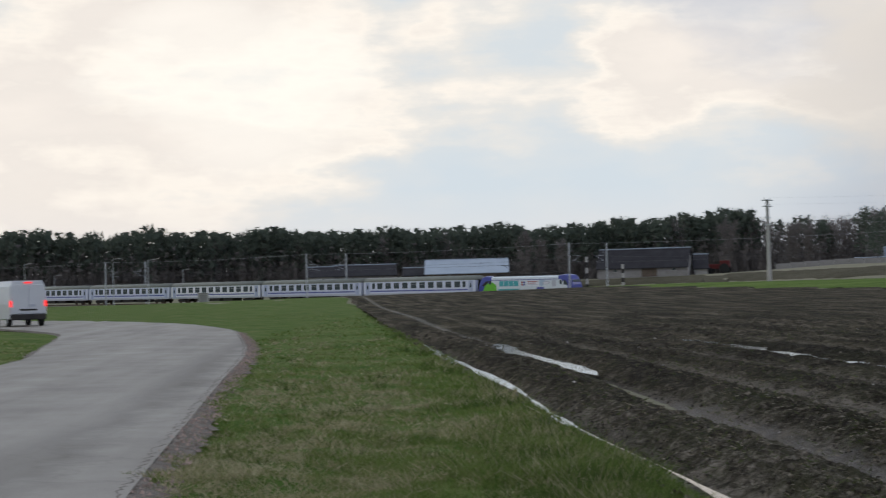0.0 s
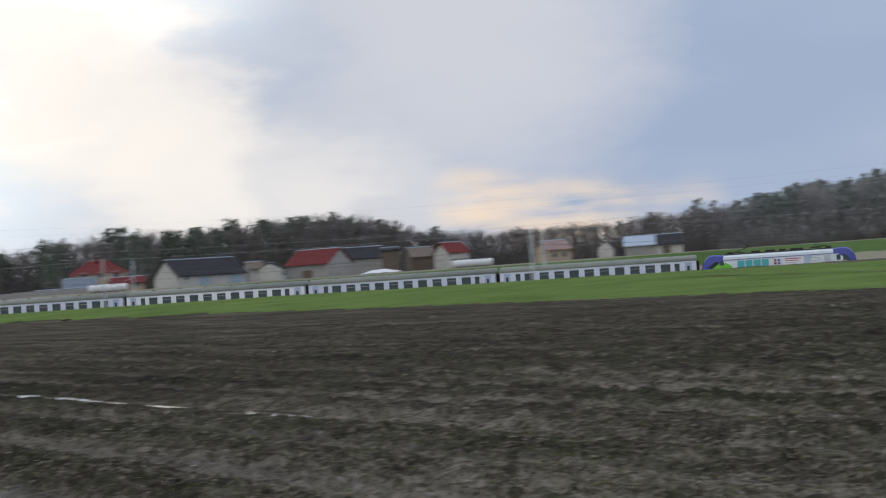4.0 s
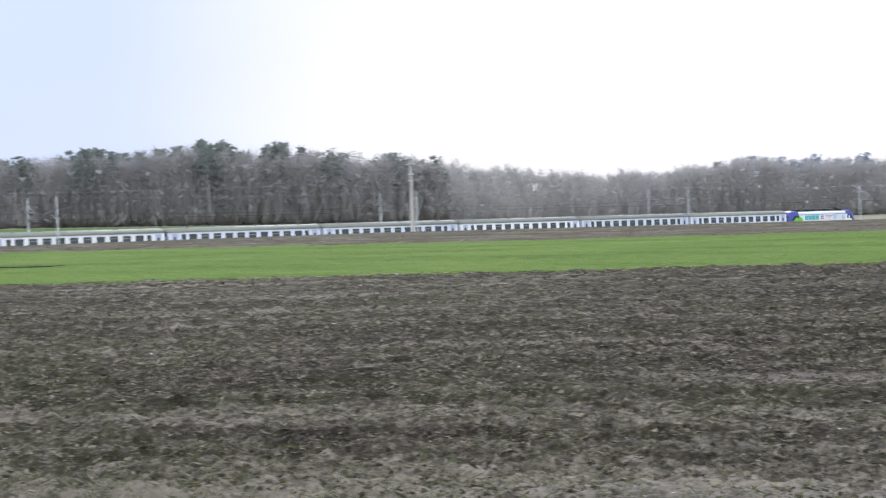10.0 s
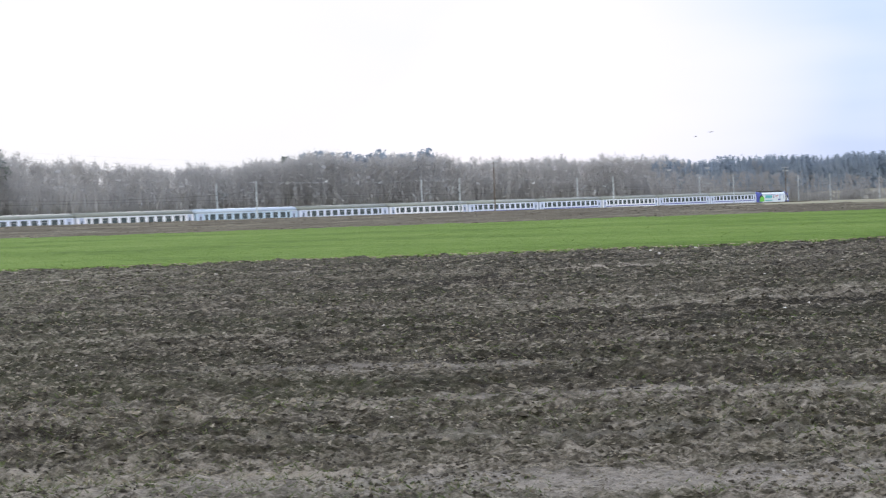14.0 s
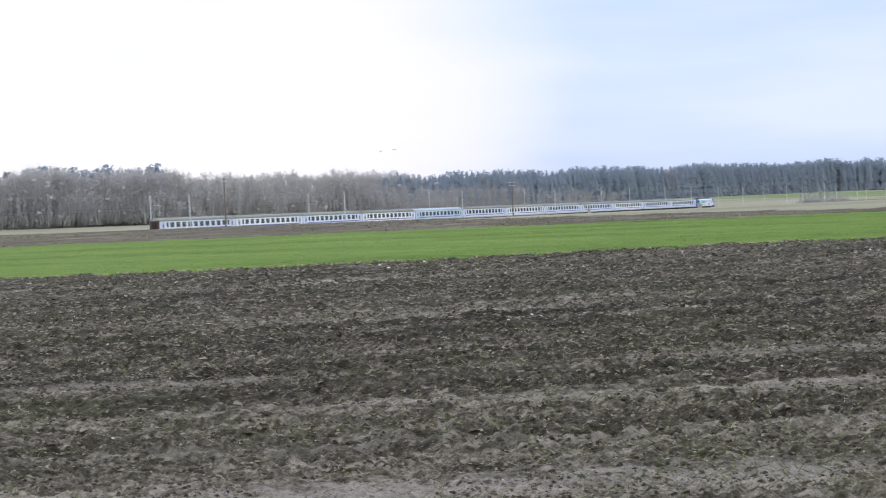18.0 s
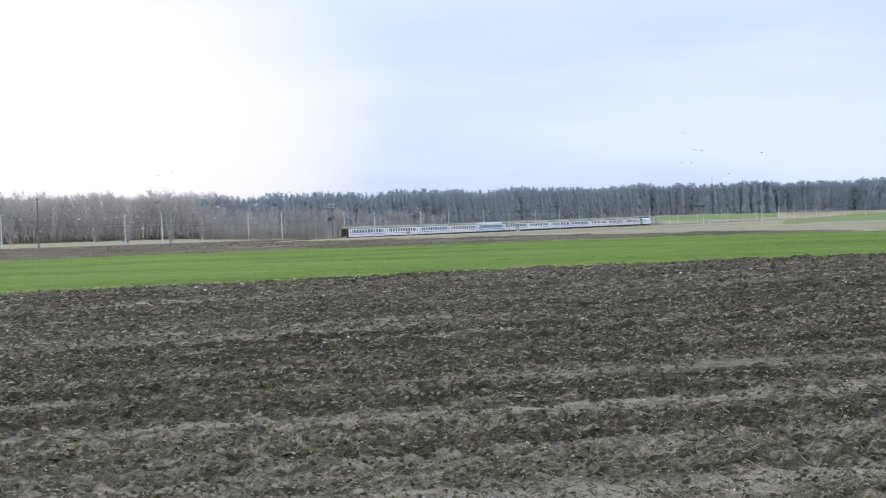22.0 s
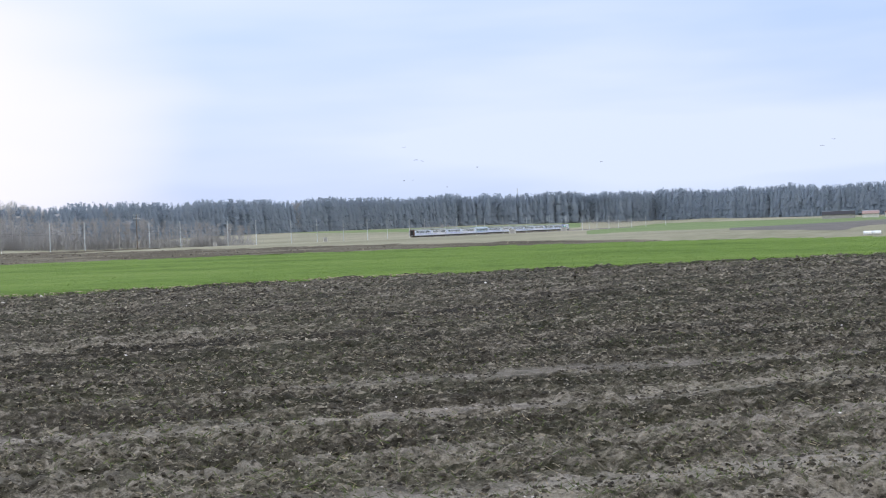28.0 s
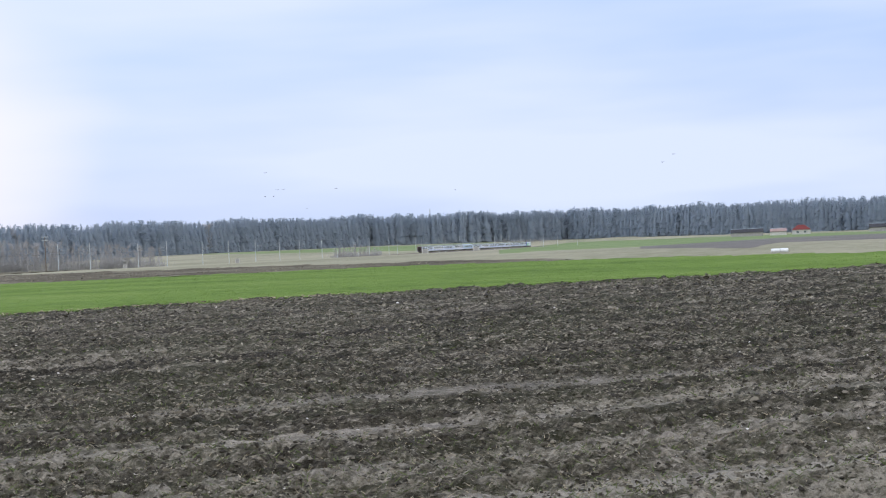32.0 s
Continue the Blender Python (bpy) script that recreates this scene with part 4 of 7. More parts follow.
def mast_meshes():
    """A lattice-like concrete and steel mast with a bracket that reaches over the track (towards +y)."""
    a = bmesh.new()
    for sx in (-0.13, 0.13):
        rod(a, (sx, 0, -0.9), (sx * 0.75, 0, 8.85), 0.075, 0.055, 6)
    for k in range(16):
        z = 0.2 + k * 0.53
        rod(a, (-0.12, 0, z), (0.12, 0, z + 0.5), 0.025, sides=4)
    b = bmesh.new()
    rod(b, (0, 0, 6.9), (0, 3.1, 6.7), 0.024, sides=6)
    rod(b, (0, 0, 7.9), (0, 2.3, 6.75), 0.016, sides=6)
    rod(b, (0, 0.2, 5.7), (0, 3.0, 6.65), 0.024, sides=6)
    rod(b, (0, 1.0, 5.98), (0, 3.2, 5.75), 0.016, sides=6)
    c = bmesh.new()
    rod(c, (0, 0.3, 0), (0, 0.62, 0), 0.075, 0.06, sides=8)
    d = boxed(-0.3, 0.3, -0.3, 0.3, -1.2, -0.35, 0.04)
    return [(n, finish(m, n, mat)) for n, m, mat in (("post", a, STEEL), ("bracket", b, STEEL), ("insulator", c, DARK), ("footing", d, CONCRETE))]


def masts():
    meshes = mast_meshes()
    for x in POLE_X:
        if x < -330 or x > 1150:
            continue
        for y, turn in ((float(track_y(x)) - 3.1, 0), (float(track_y(x)) + 7.3, 180)):
            m = thing("catenary_mast", "grey steel catenary mast with a bracket over the track", "mast", "masts along the railway", at=pose(x, y, float(rail_z(x)), 0, 0, turn))
            for n, me in meshes:
                p = part(n, me, None, m)
                if n == "insulator":
                    p.matrix_basis = pose(0, 0, 6.88)
                    part(n, me, None, m).matrix_basis = pose(0, 0, 5.86)


masts()


def wire(name, points, radius, label, group, sag=0.0):
    """One wire strung from point to point with sag."""
    vs = []
    for a, b in zip(points[:-1], points[1:]):
        for k in range(12):
            t = k / 12
            vs.append([a[i] + (b[i] - a[i]) * t - (4 * sag * t * (1 - t) if i == 2 else 0) for i in range(3)])
    vs.append(list(points[-1]))
    p = np.array(vs)
    ring = np.array([(0, radius), (-radius, -radius * 0.6), (radius, -radius * 0.6)])
    v = np.concatenate([p + (0, y, z) for y, z in ring]).reshape(3, -1, 3).transpose(1, 0, 2).reshape(-1, 3)
    f = np.array([[i * 3 + k, i * 3 + (k + 1) % 3, i * 3 + 3 + (k + 1) % 3, i * 3 + 3 + k] for i in range(len(p) - 1) for k in range(3)])
    return tagged(new(name, arrays_mesh(name, v, f, [ALLOY if name in ("feeder_wire", "power_wire") else WIRE])), label, "wire", group)


for off in (0.0, 4.2):
    xs = [x for x in POLE_X if -560 < x < 1300]
    wire("contact_wire", [(x, float(track_y(x)) + off, float(rail_z(x)) + 5.6) for x in xs], 0.011, "taut copper contact wire over the track", "wires over the track")
    wire("messenger_wire", [(x, float(track_y(x)) + off, float(rail_z(x)) + 6.75) for x in xs], 0.011, "sagging messenger wire over the track", "wires over the track", 0.7)

xs = [x for x in POLE_X if -560 < x < 1300]
wire("feeder_wire", [(x, float(track_y(x)) - 3.1, float(rail_z(x)) + 8.7) for x in xs], 0.017, "pale aluminium feeder wire along the mast heads", "wires over the track", 0.35)

LINE = [(-113, 200.3, 12.0), (18.2, 200.5, 12.0), (141.3, 200.5, 12.0), (268, 199, 10.5), (395, 196, 9.5)]


def power_line():
    tops = []
    for x, y, h in LINE:
        z = float(ground_z(x, y))
        p = thing("power_pole", "tall grey concrete power pole with crossarms" if x < 200 else "slim wooden power pole with crossarms", "pole", "poles of the power line", at=pose(x, y, z))
        a = bmesh.new()
        if x < 200:
            rod(a, (0, 0, -0.6), (0, 0, h), 0.34, 0.20, 8)
            part("shaft", a, CONCRETE, p, smooth=False)
        else:
            rod(a, (0, 0, -0.6), (0, 0, h), 0.17, 0.11, 8)
            part("shaft", a, WOOD, p, "slim weathered wooden shaft")
        for k, (dz, half) in enumerate(((-0.15, 0.9), (-1.0, 0.75), (-2.6, 0.55), (-3.6, 0.55))):
            if k > 1 and h < 11:
                continue
            arm = part("crossarm", boxed(-half * 0.5, half * 0.5, -half, half, h + dz - 0.06, h + dz + 0.06, 0.01), STEEL, p)
            for sy in (-half * 0.9, half * 0.9):
                ins = bmesh.new()
                rod(ins, (0, sy, h + dz + 0.05), (0, sy, h + dz + 0.3), 0.05, 0.035, 6)
                part("insulator", ins, WHITEWASH, arm)
        if 0 < x < 100:
            for dz in (-2.7, -4.9):
                part("switch_box", boxed(0.1, 1.5, -0.22, 0.22, h + dz - 0.14, h + dz + 0.14, 0.03), FOIL, p, "pale switch gear on the pole")
        tops.append((x, y, z + h))
    for dy, dz in ((-0.8, 0.15), (0.65, -0.7), (0.0, -3.3)):
        wire("power_wire", [(x, y + dy, z + dz) for x, y, z in tops], 0.006 if dz > -2 else 0.014, "thin power wire between concrete poles", "wires of the power line", 1.3)


power_line()

# ---- the train ----
COACH_L, LOCO_L = 26.4, 20.2


def coach_outline():
    return [(-1.42, 1.0), (-1.43, 2.6), (-1.36, 3.25)], [(-1.36, 3.25), (-1.22, 3.62), (-0.85, 3.90), (0, 4.05), (0.85, 3.90), (1.22, 3.62), (1.36, 3.25)]


def bogie_mesh():
    a = bmesh.new()
    for y in (-1.05, 1.05):
        box(a, -1.7, 1.7, y - 0.09, y + 0.09, 0.45, 0.75, 0.03)
        box(a, -0.4, 0.4, y - 0.16, y + 0.16, 0.3, 0.95, 0.03)
        for x in (-1.25, 1.25):
            box(a, x - 0.18, x + 0.18, y - 0.15, y + 0.15, 0.35, 0.7, 0.03)
    box(a, -0.3, 0.3, -1.0, 1.0, 0.5, 0.8, 0.02)
    return finish(a, "bogie", DARK)


def wheelset_mesh():
    a = bmesh.new()
    rod(a, (0, -0.9, 0.46), (0, 0.9, 0.46), 0.08, sides=8)
    for y in (-0.75, 0.75):
        rod(a, (0, y - 0.06, 0.46), (0, y + 0.06, 0.46), 0.46, sides=20)
    return finish(a, "wheelset", RAIL)


BOGIE, WHEELSET = bogie_mesh(), wheelset_mesh()


def make_coach():
    c = thing("passenger_coach", "white and pale blue passenger coach with dark windows", "train coach", "coaches of the train")
    h = COACH_L / 2 - 0.3
    side, roof = coach_outline()
    bm = bmesh.new()
    prism(bm, side + [(-y, z) for y, z in side[::-1]], -h, h)
    part("body", bm, COACH, c)
    bm = bmesh.new()
    prism(bm, roof, -h, h)
    part("roof", bm, COACHROOF, c, "dull grey-green curved roof", True)
    gutter = bmesh.new()
    for s in (-1, 1):
        box(gutter, -h, h, min(s * 1.37, s * 1.42), max(s * 1.37, s * 1.42), 3.22, 3.30)
    part("gutter", gutter, LOCOWHITE, c)
    skirt = boxed(-h + 0.1, h - 0.1, -1.445, 1.445, 0.92, 1.28, 0.03)
    part("sill", skirt, SKIRT, c, "grey lower edge of the body")
    for s in (-1, 1):
        part("band", boxed(-h + 1.6, h - 1.6, min(s * 1.40, s * 1.440), max(s * 1.40, s * 1.440), 1.55, 1.75), STRIPE, c, "blue band under the windows")
    win = boxed(-0.62, 0.62, -0.02, 0.02, -0.5, 0.5, 0.05)
    bar = finish(boxed(-0.6, 0.6, -0.03, 0.03, 0.13, 0.19), "transom", ALLOY)
    frame_me = finish(win, "window", GLASS)
    nar = finish(boxed(-0.32, 0.32, -0.02, 0.02, -0.5, 0.5, 0.05), "narrow_window", GLASS)
    door = finish(boxed(-0.45, 0.45, -0.02, 0.02, -1.05, 1.05, 0.04), "door", DOOR)
    pane = finish(boxed(-0.2, 0.2, -0.035, 0.035, -0.1, 0.6, 0.04), "door_window", GLASS)
    for s in (-1, 1):
        y = s * 1.428
        for k in range(10):
            w = part("window", frame_me, None, c)
            w.matrix_basis = pose(-8.95 + 1.99 * k, y - s * 0.006, 2.56)
            if k % 3:
                part("transom", bar, None, w)
        for sx in (-1, 1):
            part("narrow_window", nar, None, c).matrix_basis = pose(sx * 10.45, y - s * 0.006, 2.56)
            d = part("door", door, None, c, "blue coach door")
            d.matrix_basis = pose(sx * 11.9, y, 2.12)
            part("door_window", pane, None, d)
    for sx in (-1, 1):
        g = boxed(min(sx * (h - 0.02), sx * (h + 0.32)), max(sx * (h - 0.02), sx * (h + 0.32)), -0.62, 0.62, 1.1, 3.3, 0.05)
        part("gangway", g, RUBBER, c, "black rubber gangway")
        for y in (-0.87, 0.87):
            bf = bmesh.new()
            rod(bf, (sx * (h - 0.1), y, 1.02), (sx * (h + 0.28), y, 1.02), 0.1, sides=8)
            rod(bf, (sx * (h + 0.24), y, 1.02), (sx * (h + 0.29), y, 1.02), 0.24, sides=12)
            part("buffer", bf, DARK, c)
        b = part("bogie", BOGIE, None, c)
        b.matrix_basis = pose(sx * 9.5, 0, 0)
        for dx in (-1.25, 1.25):
            part("wheelset", WHEELSET, None, b).matrix_basis = pose(dx, 0, 0)
    for x0, x1 in ((-5.5, -3.0), (-2.2, 1.4), (2.2, 5.0)):
        part("equipment_box", boxed(x0, x1, -1.25, 1.25, 0.35, 0.95, 0.06), DARK, c)
    vent = finish(boxed(-0.3, 0.3, -0.2, 0.2, 4.0, 4.14, 0.03), "roof_vent", COACHROOF)
    for k in range(6):
        part("roof_vent", vent, None, c).matrix_basis = pose(-9.3 + 3.8 * k, 0, 0)
    return c


def make_loco():
    c = thing("electric_locomotive", "blue, white and teal electric locomotive, pantograph raised", "locomotive")
    h = LOCO_L / 2 - 0.35
    body = bmesh.new()
    prism(body, [(-1.48, 0.95), (-1.50, 2.6), (-1.40, 3.45), (-1.1, 3.70), (1.1, 3.70), (1.40, 3.45), (1.50, 2.6), (1.48, 0.95)], -6.9, 6.9)
    part("body", body, LOCOWHITE, c)
    # rounded cabs: slices that narrow and slope towards the nose
    for s in (-1, 1):
        cab = bmesh.new()
        rows = []
        for x, top, half, low in ((6.85, 3.76, 1.49, 0.95), (8.3, 3.86, 1.49, 0.92), (8.95, 3.66, 1.47, 0.80), (9.4, 3.05, 1.42, 0.62), (9.75, 2.2, 1.34, 0.5), (h + 0.15, 1.4, 1.25, 0.45)):
            prof = [(-half, low), (-half * 1.01, low + (top - low) * 0.6), (-half * 0.86, top - 0.15), (-half * 0.55, top), (half * 0.55, top), (half * 0.86, top - 0.15), (half * 1.01, low + (top - low) * 0.6), (half, low)]
            rows.append([cab.verts.new((s * x, y, z)) for y, z in prof])
        for a, b in zip(rows[:-1], rows[1:]):
            for i in range(8):
                cab.faces.new((a[i], a[(i + 1) % 8], b[(i + 1) % 8], b[i]))
        cab.faces.new(rows[0])
        cab.faces.new(rows[-1])
        bmesh.ops.recalc_face_normals(cab, faces=cab.faces)
        k = part("cab", cab, LOCOBLUE, c, "deep blue rounded cab")
        shield = boxed(min(s * 9.12, s * 9.47), max(s * 9.12, s * 9.47), -1.05, 1.05, 2.45, 3.25, 0.05)
        bmesh.ops.rotate(shield, verts=shield.verts, cent=(s * 9.3, 0, 2.85), matrix=Matrix.Rotation(-s * 0.62, 3, "Y"))
        part("windscreen", shield, GLASS, k)
        for y in (-0.85, 0.85):
            l = bmesh.new()
            rod(l, (s * (h - 0.35), y, 1.55), (s * (h + 0.04), y, 1.5), 0.14, sides=10)
            part("headlight", l, HEADLAMP if s > 0 else RED, k, "bright white headlight" if s > 0 else "red tail light")
            bf = bmesh.new()
            rod(bf, (s * (h - 0.1), y, 1.05), (s * (h + 0.33), y, 1.05), 0.11, sides=8)
            rod(bf, (s * (h + 0.28), y, 1.05), (s * (h + 0.34), y, 1.05), 0.25, sides=12)
            part("buffer", bf, DARK, k)
        part("bumper", boxed(min(s * (h - 0.4), s * (h + 0.06)), max(s * (h - 0.4), s * (h + 0.06)), -1.22, 1.22, 0.78, 1.22, 0.05), LOCOWHITE, k, "white bumper beam")
        plough_ = boxed(min(s * (h - 0.5), s * (h - 0.1)), max(s * (h - 0.5), s * (h - 0.1)), -1.3, 1.3, 0.2, 0.75, 0.08)
        part("snow_plough", plough_, SKIRT, k)
    for s in (-1, 1):
        def plate(name, outline, mat, label, lift=0.0):
            """A flat field of the livery, drawn as x and z along the side."""
            m = bmesh.new()
            y = s * (1.520 + lift)
            a = [m.verts.new((x, y, z)) for x, z in outline]
            b_ = [m.verts.new((x, y - s * 0.045, z)) for x, z in outline]
            n = len(outline)
            for q in range(n):
                m.faces.new((a[q], a[(q + 1) % n], b_[(q + 1) % n], b_[q]))
            m.faces.new(a[::-1])
            m.faces.new(b_)
            bmesh.ops.recalc_face_normals(m, faces=m.faces)
            return part(name, m, mat, c, label)

        def panel(name, x0, x1, z0, z1, mat, label, lift=0.0):
            return plate(name, [(x0, z0), (x1, z0), (x1, z1), (x0, z1)], mat, label, lift)

        # leading end: white field and black wedge under the blue arch
        plate("white_flash", [(6.6, 1.3), (9.0, 1.3), (8.75, 1.9), (8.1, 2.6), (7.5, 3.02), (6.6, 3.05)], LOCOWHITE, "white field under the blue arch", 0.004)
        plate("dark_wedge", [(8.05, 2.15), (9.0, 2.15), (8.55, 2.75), (8.1, 3.0)], GLASS, "black wedge of cab glass", 0.012)
        panel("side_window", 7.25, 7.75, 2.25, 2.92, GLASS, "cab side window", 0.012)
        # trailing end: green field and black wedge under the blue arch
        plate("green_patch", [(-8.7, 1.2), (-5.7, 1.2), (-5.9, 2.35), (-6.6, 2.75), (-7.6, 2.62), (-8.3, 2.1)], LOCOGREEN, "bright green field", 0.006)
        plate("dark_wedge", [(-8.85, 2.2), (-8.25, 2.15), (-7.55, 2.7), (-7.5, 3.0), (-8.1, 2.9)], DARK, "black wedge of cab glass", 0.012)
        panel("side_window", -7.35, -6.85, 2.45, 2.98, GLASS, "cab side window", 0.014)
        for k in range(4):
            panel("teal_panel", -5.15 + 1.02 * k, -4.25 + 1.02 * k, 2.08, 2.92, LOCOTEAL, "teal picture panel", 0.006)
        panel("teal_band", -5.4, -0.9, 1.35, 1.62, LOCOTEAL, "teal picture band", 0.004)
        panel("dark_bar", 2.6, 4.1, 1.45, 1.85, STRIPE, "dark blue lower field", 0.004)
        panel("shade_line", -6.85, 6.85, 3.06, 3.14, STRIPE, "thin dark line under the roof band", 0.004)
        panel("text_board", 0.55, 3.1, 2.05, 2.98, COACHWHITE, "white board with lettering", 0.004)
        panel("text_bar", 0.8, 2.9, 2.72, 2.82, RED, "red line of small lettering", 0.012)
        panel("text_bar", 0.8, 2.6, 2.48, 2.56, RED, "red line of small lettering", 0.012)
        panel("text_bar", 0.8, 2.8, 2.24, 2.32, SKIRT, "grey line of small lettering", 0.012)
        for q in range(4):
            panel("dark_badge", -0.55 + 0.45 * (q % 2), -0.22 + 0.45 * (q % 2), 2.16 + 0.38 * (q // 2), 2.42 + 0.38 * (q // 2), STRIPE if q % 2 else RED, "small badge", 0.012)
        plate("blue_sweep", [(3.2, 2.05), (3.9, 2.05), (4.3, 2.98), (3.2, 2.98)], COACHBLUE, "pale blue sweep in the livery", 0.006)
        plate("oval_badge", [(4.55 + 0.75 * math.cos(q * math.pi / 6), 2.5 + 0.26 * math.sin(q * math.pi / 6)) for q in range(12)], SKIRT, "grey oval badge", 0.006)
        plate("oval_badge", [(4.55 + 0.62 * math.cos(q * math.pi / 6), 2.5 + 0.17 * math.sin(q * math.pi / 6)) for q in range(12)], COACHWHITE, "white middle of the badge", 0.012)
        panel("pale_panel", 5.75, 6.5, 1.9, 2.9, SKIRT, "pale grey picture panel", 0.006)
    rf = bmesh.new()
    box(rf, -6.8, 6.8, -0.95, 0.95, 3.68, 3.86, 0.06)
    part("roof_deck", rf, DARK, c)
    for x0, x1 in ((-6.4, -5.6), (-3.4, -2.2), (-1.6, -0.3), (0.2, 1.0), (1.6, 3.2), (6.0, 6.7)):
        part("roof_box", boxed(x0, x1, -0.7, 0.7, 3.84, 4.10, 0.05), DARK, c)
    for x, up in ((-4.8, True), (4.8, False)):
        p = bmesh.new()
        box(p, x - 0.7, x + 0.7, -0.5, 0.5, 3.95, 4.05, 0.02)
        top = 5.58 if up else 4.35
        kx = x + (1.25 if up else 1.4)
        kz = 4.75 if up else 4.2
        rod(p, (x - 0.5, 0, 4.05), (kx, 0, kz), 0.05, sides=6)
        for y in (-0.5, 0.5):
            rod(p, (kx, y * 0.4, kz), (x - 0.2, y, top), 0.03, sides=6)
        for dx in (-0.2, 0.2):
            rod(p, (x - 0.2 + dx, -0.85, top), (x - 0.2 + dx, 0.85, top), 0.035, sides=6)
        part("pantograph", p, DARK, c, "raised pantograph" if up else "folded pantograph")
    for sx in (-1, 1):
        b = part("bogie", BOGIE, None, c)
        b.matrix_basis = pose(sx * 5.0, 0, 0)
        for dx in (-1.4, 1.4):
            part("wheelset", WHEELSET, None, b).matrix_basis = pose(dx, 0, 0)
    part("transformer_box", boxed(-2.8, 2.8, -1.3, 1.3, 0.3, 0.95, 0.06), DARK, c)
    return c


COACH_ONE = make_coach()
LOCO = make_loco()
TRAIN = [(LOCO, LOCO_L / 2)] + [(COACH_ONE, LOCO_L + COACH_L / 2)]
for k in range(1, 12):
    TRAIN.append((copy_thing(COACH_ONE, pose(-100 * k, 210, 0)), LOCO_L + COACH_L * (k + 0.5)))


for k, paint, words in ((3, COACHWHITE, "white passenger coach with dark windows"), (6, COACHWHITE, "white passenger coach with dark windows"), (8, COACHBLUE, "pale blue passenger coach with a pale roof"), (9, COACHWHITE, "white passenger coach with dark windows"), (11, COACHWHITE, "white passenger coach with dark windows")):
    coach = TRAIN[k][0]
    tagged(coach, words)
    for o in coach.children:
        if o.name.startswith("body"):
            o.data = o.data.copy()
            o.data.materials[0] = paint
TAIL = TRAIN[-1][0]
part("end_wall", boxed(-13.02, -12.9, -1.3, 1.3, 1.1, 3.5, 0.05), TAILRED, TAIL, "dull red end wall with the gangway shut")
for o in TRAIN[8][0].children:
    if o.name.startswith("roof") and "vent" not in o.name:
        o.data = o.data.copy()
        o.data.materials[0] = TINROOF
        tagged(o, "pale blue-grey curved roof")


def front_x(t):
    """Where the train's nose is: about 144 km/h, slowly gaining."""
    return ((-0.001008 * t + 0.1162) * t + 39.96) * t - 153.13


# ---- woods ----
def tube_arrays(a, b, r0, r1, sides=4):
    a, b = np.array(a, float), np.array(b, float)
    d = (b - a) / (np.linalg.norm(b - a) + 1e-9)
    u = np.cross(d, (0.3, 0.9, 0.1))
    u /= np.linalg.norm(u)
    w = np.cross(d, u)
    ang = np.arange(sides) * 2 * np.pi / sides
    o = np.cos(ang)[:, None] * u + np.sin(ang)[:, None] * w
    v = np.concatenate([a + o * r0, b + o * r1])
    f = [(i, (i + 1) % sides, sides + (i + 1) % sides) for i in range(sides)] + [(i, sides + (i + 1) % sides, sides + i) for i in range(sides)]
    return v, np.array(f)


class Soup:
    """Triangles gathered with a material index."""

    def __init__(self):
        self.v, self.f, self.m, self.n = [], [], [], 0

    def add(self, v, f, m):
        self.v.append(v), self.f.append(f + self.n), self.m.append(np.full(len(f), m))
        self.n += len(v)

    def arrays(self):
        return np.concatenate(self.v), np.concatenate(self.f), np.concatenate(self.m)


def slivers(rng, base, tips, width):
    """Thin triangles from base points to tips."""
    d = tips - base
    side = np.cross(d, rng.normal(size=d.shape))
    side /= np.linalg.norm(side, axis=1)[:, None] + 1e-9
    v = np.stack([base - side * width[:, None], base + side * width[:, None], tips], 1).reshape(-1, 3)
    return v, np.arange(len(v)).reshape(-1, 3)


def flakes(rng, centers, size):
    """Small loose triangles round each centre."""
    o = rng.normal(size=(len(centers), 3, 3))
    o /= np.linalg.norm(o, axis=2)[:, :, None]
    v = (centers[:, None, :] + o * size[:, None, None]).reshape(-1, 3)
    return v, np.arange(len(v)).reshape(-1, 3)


